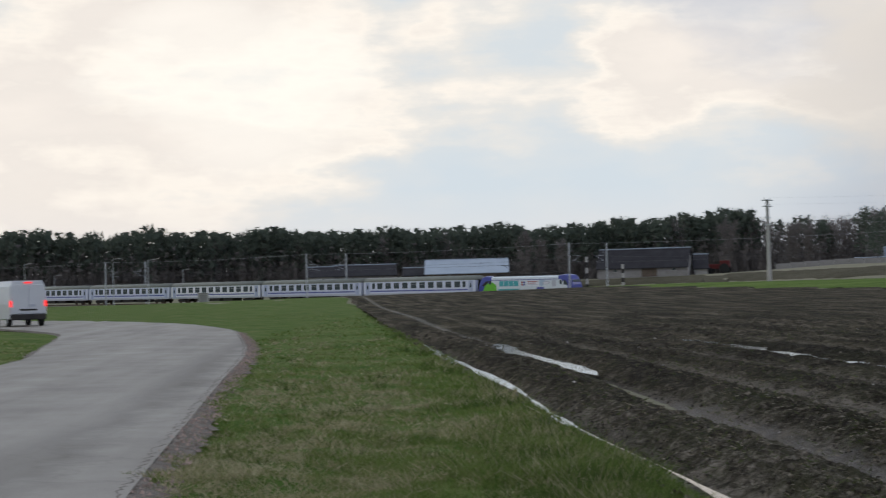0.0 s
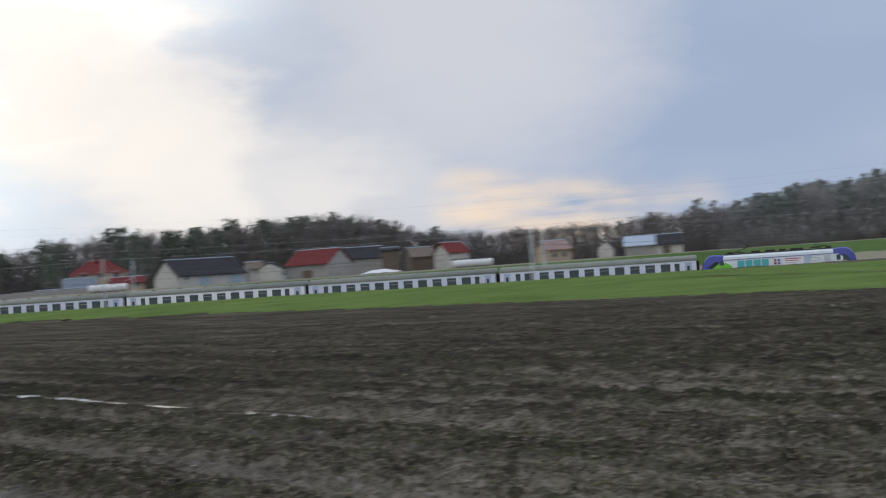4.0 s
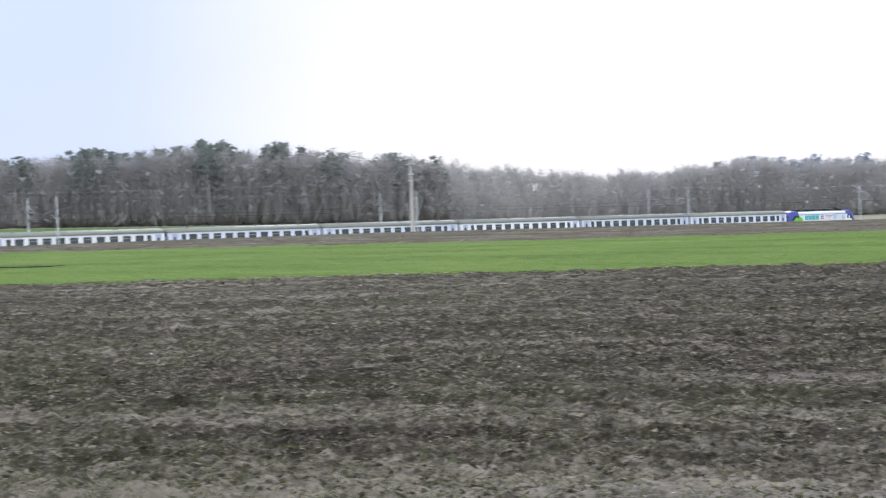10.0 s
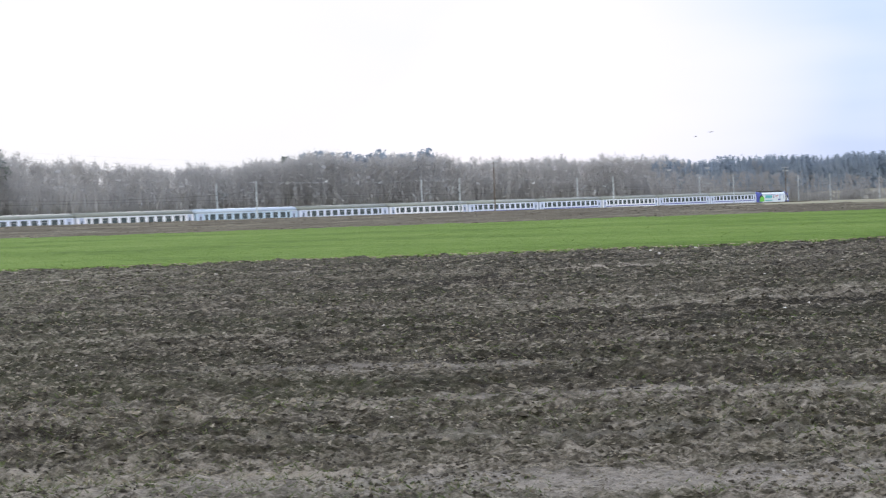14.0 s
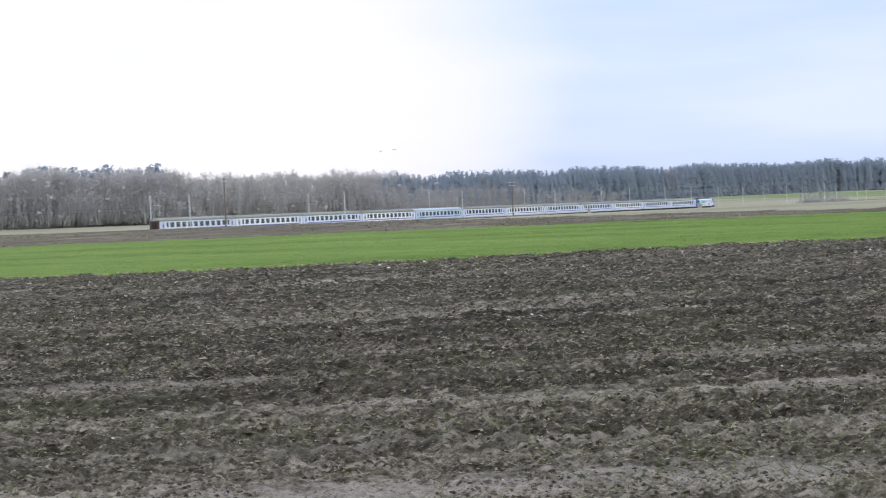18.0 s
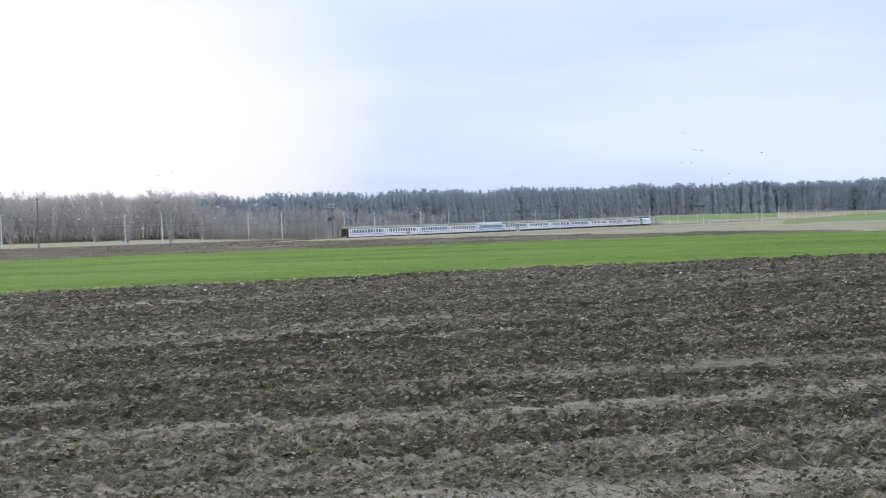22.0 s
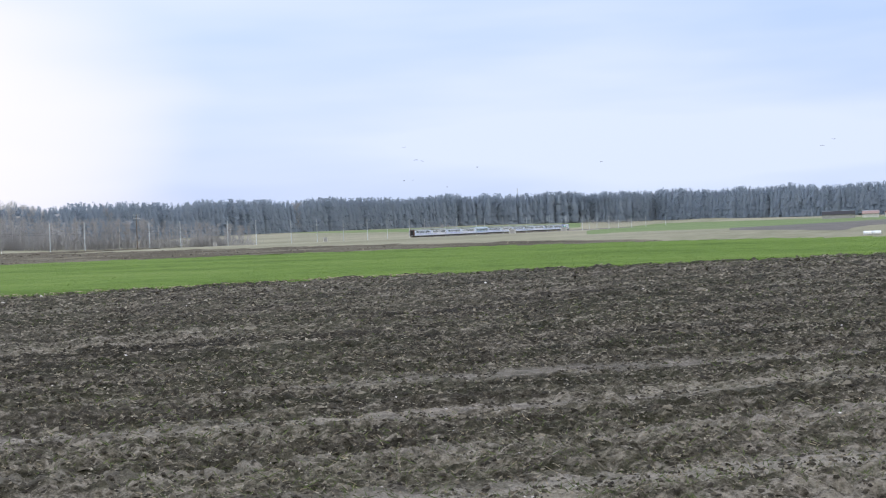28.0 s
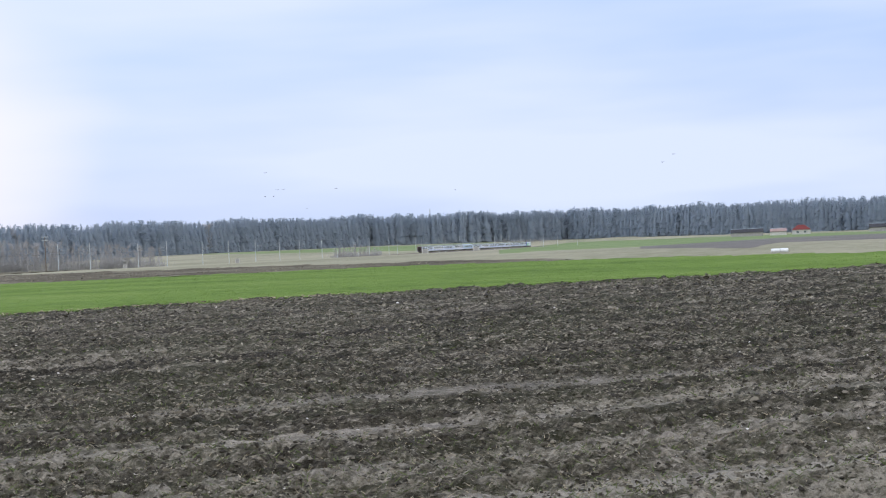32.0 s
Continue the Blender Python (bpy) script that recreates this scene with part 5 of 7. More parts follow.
def bare_tree(rng, h, spread, birch=False, fine=1.0):
    """Trunk, limbs and a wide haze of twigs; material 0 bark, 1 twigs."""
    s = Soup()
    lean = rng.normal(size=2) * 0.03 * h
    top = np.array([lean[0], lean[1], h * 0.9])
    r = h * (0.009 if birch else 0.008)
    mid = top * 0.45 + rng.normal(size=3) * (0.1, 0.1, 0) * 0.1 * h
    s.add(*tube_arrays((0, 0, -0.02 * h), mid, r, r * 0.7, 4), 0)
    s.add(*tube_arrays(mid, top, r * 0.7, r * 0.1, 3), 0)
    n = int(rng.integers(12, 16))
    starts, ends = [], []
    for k in range(n):
        t = 0.08 + 0.84 * (k + rng.random()) / n
        a = top * t
        ang = rng.random() * 6.283
        ln = h * spread * (1.05 - 0.8 * abs(t - 0.5)) * (0.7 + 0.5 * rng.random())
        up = (1.4 + 1.2 * rng.random()) if birch else (0.7 + 1.3 * rng.random())
        e = a + np.array([math.cos(ang), math.sin(ang), up]) * ln / math.hypot(1, up)
        s.add(*tube_arrays(a, e, r * 0.30 * (1.1 - t), r * 0.06, 3), 1)
        starts.append(a), ends.append(e)
    starts, ends = np.array(starts), np.array(ends)
    cnt = int((230 if birch else 500) * fine)
    i = rng.integers(0, n, cnt)
    t = 0.15 + 0.95 * rng.random(cnt)[:, None]
    base = starts[i] + (ends[i] - starts[i]) * t + rng.normal(size=(cnt, 3)) * h * 0.022
    way = rng.normal(size=(cnt, 3)) * (0.9, 0.9, 0.7) + (0, 0, 0.7)
    way /= np.linalg.norm(way, axis=1)[:, None]
    tips = base + way * (h * (0.04 + 0.09 * rng.random(cnt)))[:, None]
    s.add(*slivers(rng, base, tips, h * (0.0026 + 0.0044 * rng.random(cnt))), 1)
    return s.arrays()


def pine_tree(rng, h, low=0.5, width=0.15, fine=1.0, bulk=1.0, blunt=1.6, clump=9):
    """A bare stem and a ragged crown of needle clumps, densest on its outside; material 0 bark, 1 needles."""
    s = Soup()
    top = np.array([rng.normal() * 0.015 * h, rng.normal() * 0.015 * h, h])
    s.add(*tube_arrays((0, 0, -0.02 * h), top * 0.97, h * 0.010, h * 0.003, 4), 0)
    n = int(26 * fine)
    cs = []
    for k in range(n):
        t = low + (1 - low) * (k + rng.random()) / n
        u = (t - low) / (1 - low)
        ang = k * 2.4 + rng.random() * 1.2
        reach = h * width * (1.12 - u ** blunt) * (0.55 + 0.5 * rng.random())
        c = top * t + np.array([math.cos(ang) * reach, math.sin(ang) * reach, 0.0])
        s.add(*tube_arrays(top * (t - 0.02), c, h * 0.003, h * 0.001, 3), 0)
        cs.append(c + rng.normal(size=(clump, 3)) * h * np.array((0.034, 0.034, 0.026)))
    c = np.concatenate(cs)
    s.add(*flakes(rng, c, h * bulk * (0.022 + 0.026 * rng.random(len(c)))), 1)
    return s.arrays()


def spruce(rng, h):
    """A far conifer: stem, ragged drooping tiers of boughs and loose sprays; material 0 bark, 1 needles."""
    s = Soup()
    s.add(*tube_arrays((0, 0, -0.02 * h), (0, 0, 0.9 * h), h * 0.012, h * 0.003, 3), 0)
    n, sides = 6, 7
    low, full = 0.12 * rng.random() - 0.02, 0.17 + 0.06 * rng.random()
    for k in range(n):
        u = k / n
        z = low + (0.94 - low) * u
        ang = np.arange(sides) * 6.283 / sides + rng.random() * 6.283
        out = h * full * 0.72 * (1.04 - u ** 2.6) * (0.6 + 0.6 * rng.random(sides))
        rim = np.stack([np.cos(ang) * out, np.sin(ang) * out, h * (z - 0.10 * rng.random(sides))], 1)
        tip = np.array([[rng.normal() * 0.03 * h, rng.normal() * 0.03 * h, h * min(0.98 + 0.02 * rng.random(), z + 0.42)]])
        s.add(np.concatenate([rim, tip]), np.array([(i, (i + 1) % sides, sides) for i in range(sides)]), 1)
    cnt = 125
    u = rng.random(cnt)
    ang, out = rng.random(cnt) * 6.283, full * (1.0 - 0.92 * u ** 2.6) * (0.6 + 0.45 * rng.random(cnt))
    c = np.stack([np.cos(ang) * out, np.sin(ang) * out, low + (1.0 - low) * u], 1) * h
    s.add(*flakes(rng, c, h * (0.020 + 0.022 * rng.random(cnt))), 1)
    return s.arrays()


def bush(rng, h):
    s = Soup()
    cnt = 34
    base = np.stack([rng.normal(size=cnt) * h * 0.35, rng.normal(size=cnt) * h * 0.35, rng.random(cnt) * h * 0.2], 1)
    tips = base * (1.05, 1.05, 1) + np.stack([rng.normal(size=cnt) * h * 0.10, rng.normal(size=cnt) * h * 0.10, h * (0.4 + 0.6 * rng.random(cnt))], 1)
    s.add(*slivers(rng, base, tips, h * (0.005 + 0.008 * rng.random(cnt))), 1)
    c = base + (tips - base) * rng.random(cnt)[:, None]
    s.add(*flakes(rng, c, h * (0.04 + 0.05 * rng.random(cnt))), 1)
    return s.arrays()


def forest(name, label, rng, spots, kinds, mats, category="wood"):
    """Many trees joined to one wood. spots: x, y, height scale; kinds: prototypes of height 1 m with their material pair."""
    vs, fs, ms, n = [], [], [], 0
    for x, y, h, k in spots:
        v, f, m = kinds[k]
        a = rng.random() * 6.283
        c, s = math.cos(a), math.sin(a)
        p = v @ np.array([[c, s, 0], [-s, c, 0], [0, 0, 1]]) * (h * (0.85 + 0.3 * rng.random()), h * (0.85 + 0.3 * rng.random()), h)
        vs.append(p + (x, y, float(ground_z(x, y))))
        fs.append(f + n), ms.append(m)
        n += len(v)
    return tagged(new(name, arrays_mesh(name, np.concatenate(vs), np.concatenate(fs), mats, np.concatenate(ms))), label, category, kind="stuff")


def protos(rng, make, count, shift, **kw):
    out = []
    for _ in range(count):
        v, f, m = make(rng, 1.0, **kw) if make is not bush else make(rng, 1.0)
        out.append((v, f, np.asarray([shift[i] for i in m])))
    return out


def woods():
    rng = np.random.default_rng(7)
    # pale: tree colours with the most haze mixed in
    pale = [HAZEBARK, HAZETWIGS, MIDHAZEPINE, BIRCHBARK, HAZETWIGS, HAZEPINE]
    mats = [BARK, TWIGS, MIDHAZEPINE, BIRCHBARK, SCRUB, HAZEPINE]
    # damp: just the set with darker bark and twigs
    damp = [DARKBARK, DARKTWIGS, PINE, BIRCHBARK, DARKTWIGS, HAZEPINE]
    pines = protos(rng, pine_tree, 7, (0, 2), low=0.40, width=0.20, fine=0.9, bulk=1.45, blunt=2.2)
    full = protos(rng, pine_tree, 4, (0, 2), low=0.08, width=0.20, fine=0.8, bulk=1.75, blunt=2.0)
    bares = protos(rng, bare_tree, 9, (0, 1), spread=0.25)
    birches = protos(rng, bare_tree, 5, (3, 1), spread=0.18, birch=True)
    scrubs = protos(rng, bush, 5, (4, 4))
    wide = protos(rng, spruce, 8, (0, 2))
    kinds = pines + full + bares + birches + scrubs + wide
    ip, ifu, ib, ibi, isc = range(0, 7), range(7, 11), range(11, 20), range(20, 25), range(25, 30)
    iw = range(30, 38)

    def band(name, label, az0, az1, crown, rows, gap, share, dist=None, deep=5.0, under=True, lift=1.0, far=False, rough=0.11, low=3, wet=False, dry=False):
        """crown: (azimuths, elevation of the tree tops); share: weights for pine, full pine, bare, birch; dry: the set
        with most haze in its colours.
        """
        spots = []
        for row in range(rows):
            az = az0 + rng.random() * 0.3
            while az < az1:
                wd = float(np.interp(az, WOOD_AZ, WOOD_D)) if dist is None else dist
                d = wd + 4 + row * deep + rng.random() * deep
                x, y, z = place(az, d)
                el = float(np.interp(az, crown[0], crown[1]))
                h = (EYE_Z + math.tan(radians(el)) * d - z) * (0.91 + rough * rng.random() + 0.05 * math.sin(az * 2.3) * math.sin(az * 0.7)) * lift
                pick = rng.random() * sum(share)
                for w, group in zip(share, (ip, iw if far else ifu, ib, ibi)):
                    if pick < w:
                        break
                    pick -= w
                spots.append((x, y, max(h, 3.0), int(rng.choice(list(group)))))
                if under and row < 2:
                    for k in range((low + 2 if row == 0 else low) if not far else 2):
                        xx, yy, _z = place(az + rng.normal() * 0.25, d - 2 + rng.random() * 5)
                        spots.append((xx, yy, (2.2 + 3.0 * rng.random()) if k == 0 and row < 2 else h * ((0.55 + 0.35 * rng.random()) if far else (0.32 + 0.48 * rng.random())), int(rng.choice(list(isc)))))
                if under and row == 0:
                    for k in range(4):
                        xx, yy, _z = place(az + rng.normal() * 0.25, d - 4 + rng.random() * 4)
                        spots.append((xx, yy, h * (0.12 + 0.22 * rng.random()), int(rng.choice(list(isc)))))
                az += math.degrees(gap * (0.6 + 0.8 * rng.random()) / d)
        # wet takes the darker set
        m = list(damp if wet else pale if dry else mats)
        # far bands use the haze-coloured needles for bark and scrub too
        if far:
            m[0] = m[2] = m[4] = HAZEPINE
        forest(name, label, rng, spots, kinds, m)

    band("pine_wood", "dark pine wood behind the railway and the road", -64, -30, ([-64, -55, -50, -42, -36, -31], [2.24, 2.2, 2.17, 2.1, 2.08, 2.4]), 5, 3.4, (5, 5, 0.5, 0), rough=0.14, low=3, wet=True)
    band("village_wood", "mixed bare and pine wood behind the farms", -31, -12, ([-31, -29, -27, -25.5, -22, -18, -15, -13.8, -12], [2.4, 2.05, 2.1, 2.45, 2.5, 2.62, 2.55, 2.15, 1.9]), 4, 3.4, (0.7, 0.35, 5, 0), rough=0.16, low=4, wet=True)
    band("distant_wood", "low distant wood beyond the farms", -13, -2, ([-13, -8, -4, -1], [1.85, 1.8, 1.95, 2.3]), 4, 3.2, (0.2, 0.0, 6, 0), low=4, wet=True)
    band("lone_pines", "a few pines that stand above the distant wood", -3.2, -1.0, ([-4, 0], [2.25, 2.3]), 1, 5.0, (1, 0, 0, 0), dist=520, under=False)
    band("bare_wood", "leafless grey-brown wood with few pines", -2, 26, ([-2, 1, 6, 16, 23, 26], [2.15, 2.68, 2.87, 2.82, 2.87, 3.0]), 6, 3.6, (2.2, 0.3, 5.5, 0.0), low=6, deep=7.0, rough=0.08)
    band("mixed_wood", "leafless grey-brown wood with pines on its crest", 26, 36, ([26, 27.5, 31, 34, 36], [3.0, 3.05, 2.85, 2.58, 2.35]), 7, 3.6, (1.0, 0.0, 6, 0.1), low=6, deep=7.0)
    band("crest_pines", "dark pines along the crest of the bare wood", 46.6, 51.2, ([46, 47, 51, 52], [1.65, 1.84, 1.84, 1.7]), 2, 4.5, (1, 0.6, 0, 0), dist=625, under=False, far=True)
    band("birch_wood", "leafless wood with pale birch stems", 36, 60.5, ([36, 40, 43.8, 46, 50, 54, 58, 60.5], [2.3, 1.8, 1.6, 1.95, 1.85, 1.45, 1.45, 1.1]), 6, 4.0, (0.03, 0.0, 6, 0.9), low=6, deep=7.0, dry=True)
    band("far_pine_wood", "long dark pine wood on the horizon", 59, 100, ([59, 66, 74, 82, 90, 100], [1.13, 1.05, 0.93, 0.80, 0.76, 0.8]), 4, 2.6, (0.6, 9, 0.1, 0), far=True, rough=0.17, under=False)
    band("edge_scrub", "bare young trees and scrub along the far wood", 57.5, 67.5, ([57.5, 60, 64, 67.5], [1.15, 0.75, 0.6, 0.25]), 3, 5.0, (0.0, 0, 4, 5.0), dist=640)
    band("line_scrub", "bare scrub in a clump beside the far track", 73.6, 75.3, ([73.6, 74.5, 75.3], [-0.10, 0.0, -0.2]), 2, 3.5, (0, 0, 3, 1), dist=835, deep=10)
    band("yard_scrub", "low scrub round the far siding", 79.3, 81.2, ([79.3, 80.3, 81.2], [-0.35, -0.25, -0.38]), 2, 4.0, (0, 0, 3, 0), dist=1400, deep=14)


woods()



# ---- soil clods, stones, straw, grass ----
def scatter(name, label, category, rng, count, az, el, keep, size, mat, flat=0.6, sink=0.3, height=soil_top, lump=True):
    """Loose lumps of a few faces each, spread evenly as seen from the lane."""
    a = np.radians(rng.uniform(az[0], az[1], count))
    r = EYE_Z / np.tan(np.radians(rng.uniform(el[0], el[1], count)))
    x, y = r * np.sin(a), r * np.cos(a)
    ok = keep(x, y)
    x, y, r = x[ok], y[ok], r[ok]
    n = len(x)
    s = size(rng, r)
    if lump:
        octa = np.array([(1, 0, -0.6), (0, 1, -0.6), (-1, 0, -0.6), (0, -1, -0.6), (0.45, 0.1, 0.8), (-0.4, -0.1, 0.9)], float)
        tri = np.array([(0, 1, 4), (1, 5, 4), (1, 2, 5), (2, 3, 5), (3, 4, 5), (3, 0, 4)])
    else:
        octa = np.array([(1.1, 0, -0.6), (-0.55, 0.95, -0.6), (-0.55, -0.95, -0.6), (0.1, 0.0, 1.0)], float)
        tri = np.array([(0, 1, 3), (1, 2, 3), (2, 0, 3)])
    e = len(octa)
    v = octa[None] * (0.6 + 0.7 * rng.random((n, e, 1))) * np.stack([s * (0.8 + 0.7 * rng.random(n)), s * (0.8 + 0.5 * rng.random(n)), s * flat], -1)[:, None, :]
    v += rng.normal(size=v.shape) * s[:, None, None] * 0.15
    t = rng.random(n) * 6.283
    c, q = np.cos(t)[:, None], np.sin(t)[:, None]
    v = np.stack([v[..., 0] * c - v[..., 1] * q, v[..., 0] * q + v[..., 1] * c, v[..., 2]], -1)
    v += np.stack([x, y, height(x, y) + s * flat * (1 - 2 * sink)], -1)[:, None, :]
    f = (tri[None] + e * np.arange(n)[:, None, None]).reshape(-1, 3)
    return tagged(new(name, arrays_mesh(name, v.reshape(-1, 3), f, [mat])), label, category, kind="stuff")


def crust_flakes(name, label, rng, count):
    """Thin flakes of crust, each a small tilted scale, over the whole ploughed soil."""
    a = np.radians(rng.uniform(-62, 96, count))
    r = EYE_Z / np.tan(np.radians(rng.uniform(1.3, 10.8, count)))
    x, y = r * np.sin(a), r * np.cos(a)
    ok = in_plough(x, y) & (rng.random(count) < np.interp((y - x) * 0.70711 + 5 * hash_noise(x * 0.4, y * 0.4, 57), [-4, 8, 13, 24], [1.0, 0.85, 0.8, 0.10]))
    ok &= hash_noise(x * 1.1, y * 1.1, 71) + 0.7 * hash_noise(across(x, y) * 2.2, (y - x) * 0.3, 72) + 0.5 * rng.normal(size=count) > -0.55 - 0.4 * step(2, -6, (y - x) * 0.70711)
    x, y, r = x[ok], y[ok], r[ok]
    n = len(x)
    s = r / 2840 * (1.3 + 3.6 * rng.random(n) ** 2)
    ang = rng.random(n)[:, None] * 6.283 + np.array((0, 2.1, 4.2))[None] + 0.5 * rng.normal(size=(n, 3))
    out = s[:, None] * (0.7 + 0.6 * rng.random((n, 3)))
    tilt = rng.normal(size=(n, 2)) * 0.24
    turn = rng.random(n)[:, None] * 6.283
    dl, dw = 1.5 * out * np.cos(ang), 0.75 * out * np.sin(ang)
    dx, dy = dl * np.cos(turn) - dw * np.sin(turn), dl * np.sin(turn) + dw * np.cos(turn)
    z = soil_top(x, y)[:, None] + 0.22 * s[:, None] + dx * tilt[:, :1] + dy * tilt[:, 1:]
    v = np.stack([x[:, None] + dx, y[:, None] + dy, z], -1).reshape(-1, 3)
    return tagged(new(name, arrays_mesh(name, v, np.arange(3 * n).reshape(-1, 3), [PLATE])), label, "clods", kind="stuff")


def blades(name, label, category, rng, x, y, z, tall, wide, mat, lean=0.5):
    n = len(x)
    base = np.stack([x, y, z], -1)
    tips = base + np.stack([rng.normal(size=n) * tall * lean, rng.normal(size=n) * tall * lean, tall], -1)
    v, f = slivers(rng, base, tips, wide)
    return tagged(new(name, arrays_mesh(name, v, f, [mat])), label, category, kind="stuff")


def on_lane(x, y):
    """Where wheels have pressed the soil smooth."""
    w = (y - x) * 0.70711
    s = across(x, y) - 0.2 * w
    return (w < 2) & ((np.abs(s - 9.25) < 0.42) | (np.abs(s - 11.1) < 0.14) | (np.abs(s - 13.2) < 0.20) | (np.abs(s - 15.8) < 0.28)) & (hash_noise(x * 2.2, y * 2.2, 54) + 0.6 * hash_noise(x * 0.6, y * 0.6, 55) > 0.5)


def in_furrow(x, y):
    """The silted bottoms of the furrows at the low end of the field."""
    v, w = across(x, y), (y - x) * 0.70711
    vv = v + 0.18 * hash_noise(w * 0.15, v * 0.4, 3)
    return (w > 9) & (np.hypot(x, y) < 46) & ((np.abs(v - 4.72) < 0.2) | (np.cos((vv - 4.75) * 2 * np.pi / 1.75) + 0.55 * hash_noise(x * 1.6, y * 1.6, 56) > 0.62))


def soaked(x, y):
    return (y - x) * 0.70711 + 5 * hash_noise(x * 0.4, y * 0.4, 57) > 20


def field_litter():
    rng = np.random.default_rng(11)
    scatter("soil_clods", "dark crumbled clods on the ploughed soil", "clods", rng, 14000, (-44, 96), (2.6, 10.8), lambda x, y: in_plough(x, y) & ~on_lane(x, y) & ~in_furrow(x, y) & (hash_noise(across(x, y) * 1.3, (y - x) * 0.25, 51) + 0.6 * hash_noise(x * 3, y * 3, 52) > -0.45),
            lambda g, r: r / 2840 * g.uniform(1.3, np.interp(r, [10, 22, 45], [6.5, 3.6, 2.2]), len(r)) * (0.6 + 0.5 * g.random(len(r))) + 0.004, CLOD, 0.5, 0.3)
    open_soil = lambda x, y: in_plough(x, y) & ~soaked(x, y) & ~on_lane(x, y) & ~in_furrow(x, y) & (hash_noise(across(x, y) * 1.3, (y - x) * 0.25, 51) + 0.7 * hash_noise(x * 3, y * 3, 53) > -0.75)
    scatter("soil_crumbs", "damp dark crumbs of broken soil", "clods", rng, 125000, (-44, 96), (1.35, 6.2), open_soil, lambda g, r: r / 2840 * g.uniform(1.5, np.interp(r, [18, 40, 70], [5.4, 4.2, 3.0]), len(r)), CRUST, 0.42, 0.25, lump=False)
    scatter("soil_crumbs", "damp dark crumbs of broken soil", "clods", rng, 40000, (-44, 96), (6.0, 10.8), open_soil, lambda g, r: r / 2840 * (1.6 + 6.0 * g.random(len(r)) ** 2), CRUST, 0.42, 0.25)
    crust_flakes("dry_crusts", "thin pale flakes of dried soil crust", rng, 400000)
    scatter("wet_crumbs", "dark wet crumbs of broken soil", "clods", rng, 110000, (-62, 20), (1.55, 10.8), lambda x, y: in_plough(x, y) & soaked(x, y) & ~in_furrow(x, y) & (hash_noise(across(x, y) * 1.3, (y - x) * 0.25, 51) + 0.7 * hash_noise(x * 3, y * 3, 53) > -0.62), lambda g, r: r / 2840 * g.uniform(1.8, np.interp(r, [10, 20, 40], [6.4, 5.0, 5.0]), len(r)), WETCRUST, 0.5, 0.2, lump=False)
    scatter("field_stones", "small pale stones on the ploughed soil", "stones", rng, 450, (-40, 96), (1.8, 10.8), in_plough,
            lambda g, r: np.minimum(r / 2840 * g.uniform(1.0, 3.2, len(r)), 0.05), STONE, 0.6, 0.1)
    n = 100000
    a, e = np.radians(rng.uniform(-40, 96, n)), np.radians(rng.uniform(1.75, 10.8, n))
    r = EYE_Z / np.tan(e)
    x, y = r * np.sin(a), r * np.cos(a)
    ok = in_plough(x, y) & (hash_noise(x * 0.35, y * 0.35, 41) + 0.5 * hash_noise(x * 1.7, y * 1.7, 42) > -0.15)
    x, y, r = x[ok], y[ok], r[ok]
    thin = rng.random(len(x)) < 0.45 + 0.55 * step(-3, 7, (y - x) * 0.70711)
    x, y, r = x[thin], y[thin], r[thin]
    half = len(x) // 4
    blades("straw_bits", "bits of straw and root on the soil", "straw", rng, x[:half], y[:half], soil_top(x[:half], y[:half]) + 0.03, np.full(half, 0.02), np.minimum(r[:half] / 2840 * 0.7, 0.008), STRAW, 1.6)
    m = len(x) - half
    blades("weeds", "small green weeds between the clods", "weeds", rng, x[half:], y[half:], soil_top(x[half:], y[half:]), 0.015 + 0.035 * rng.random(m), np.minimum(r[half:] / 2840 * 1.2, 0.02), WEED, 1.1)
    # the verge
    n = 230000
    a, e = np.radians(rng.uniform(-64, -30, n)), np.radians(rng.uniform(0.7, 10.8, n))
    r = EYE_Z / np.tan(e)
    x, y = r * np.sin(a), r * np.cos(a)
    near = np.min(np.hypot(x[:, None] - (ROADL[::8, 0] + ROADR[::8, 0])[None] / 2, y[:, None] - (ROADL[::8, 1] + ROADR[::8, 1])[None] / 2) - np.linalg.norm(ROADR[::8] - ROADL[::8], axis=1)[None] / 2, axis=1)
    ok = (across(x, y) < 2.9) & (near > 0.05 + 0.17 * hash_noise(x * 2.6, y * 2.6, 46)) & (hash_noise(x * 0.8, y * 0.8, 43) > -0.85)
    x, y, r = x[ok], y[ok], r[ok]
    near = near[ok]
    c = across(x, y)
    ditch = step(0.9, 2.3, c)
    tuft = np.clip(0.45 + 0.6 * hash_noise(x * 2.1, y * 2.1, 44) + 0.35 * hash_noise(x * 0.7, y * 0.7, 48), 0, 1)
    dry = 0.10 + 0.5 * hash_noise(x * 0.55, y * 0.55, 58) + 0.5 * hash_noise(x * 1.5, y * 1.5, 59) + 0.55 * hash_noise(x * 4.2, y * 4.2, 62) - 0.5 * ditch - 0.5 * np.exp(-(near / 0.4) ** 2) - 0.35 * step(40, 70, r)
    pick = dry + 0.3 * rng.normal(size=len(x))
    tall = 0.035 + (0.075 + 0.07 * ditch) * tuft * rng.random(len(x)) ** 0.7
    wide = np.minimum(r / 2840 * (0.8 + 0.9 * rng.random(len(x))), 0.03)
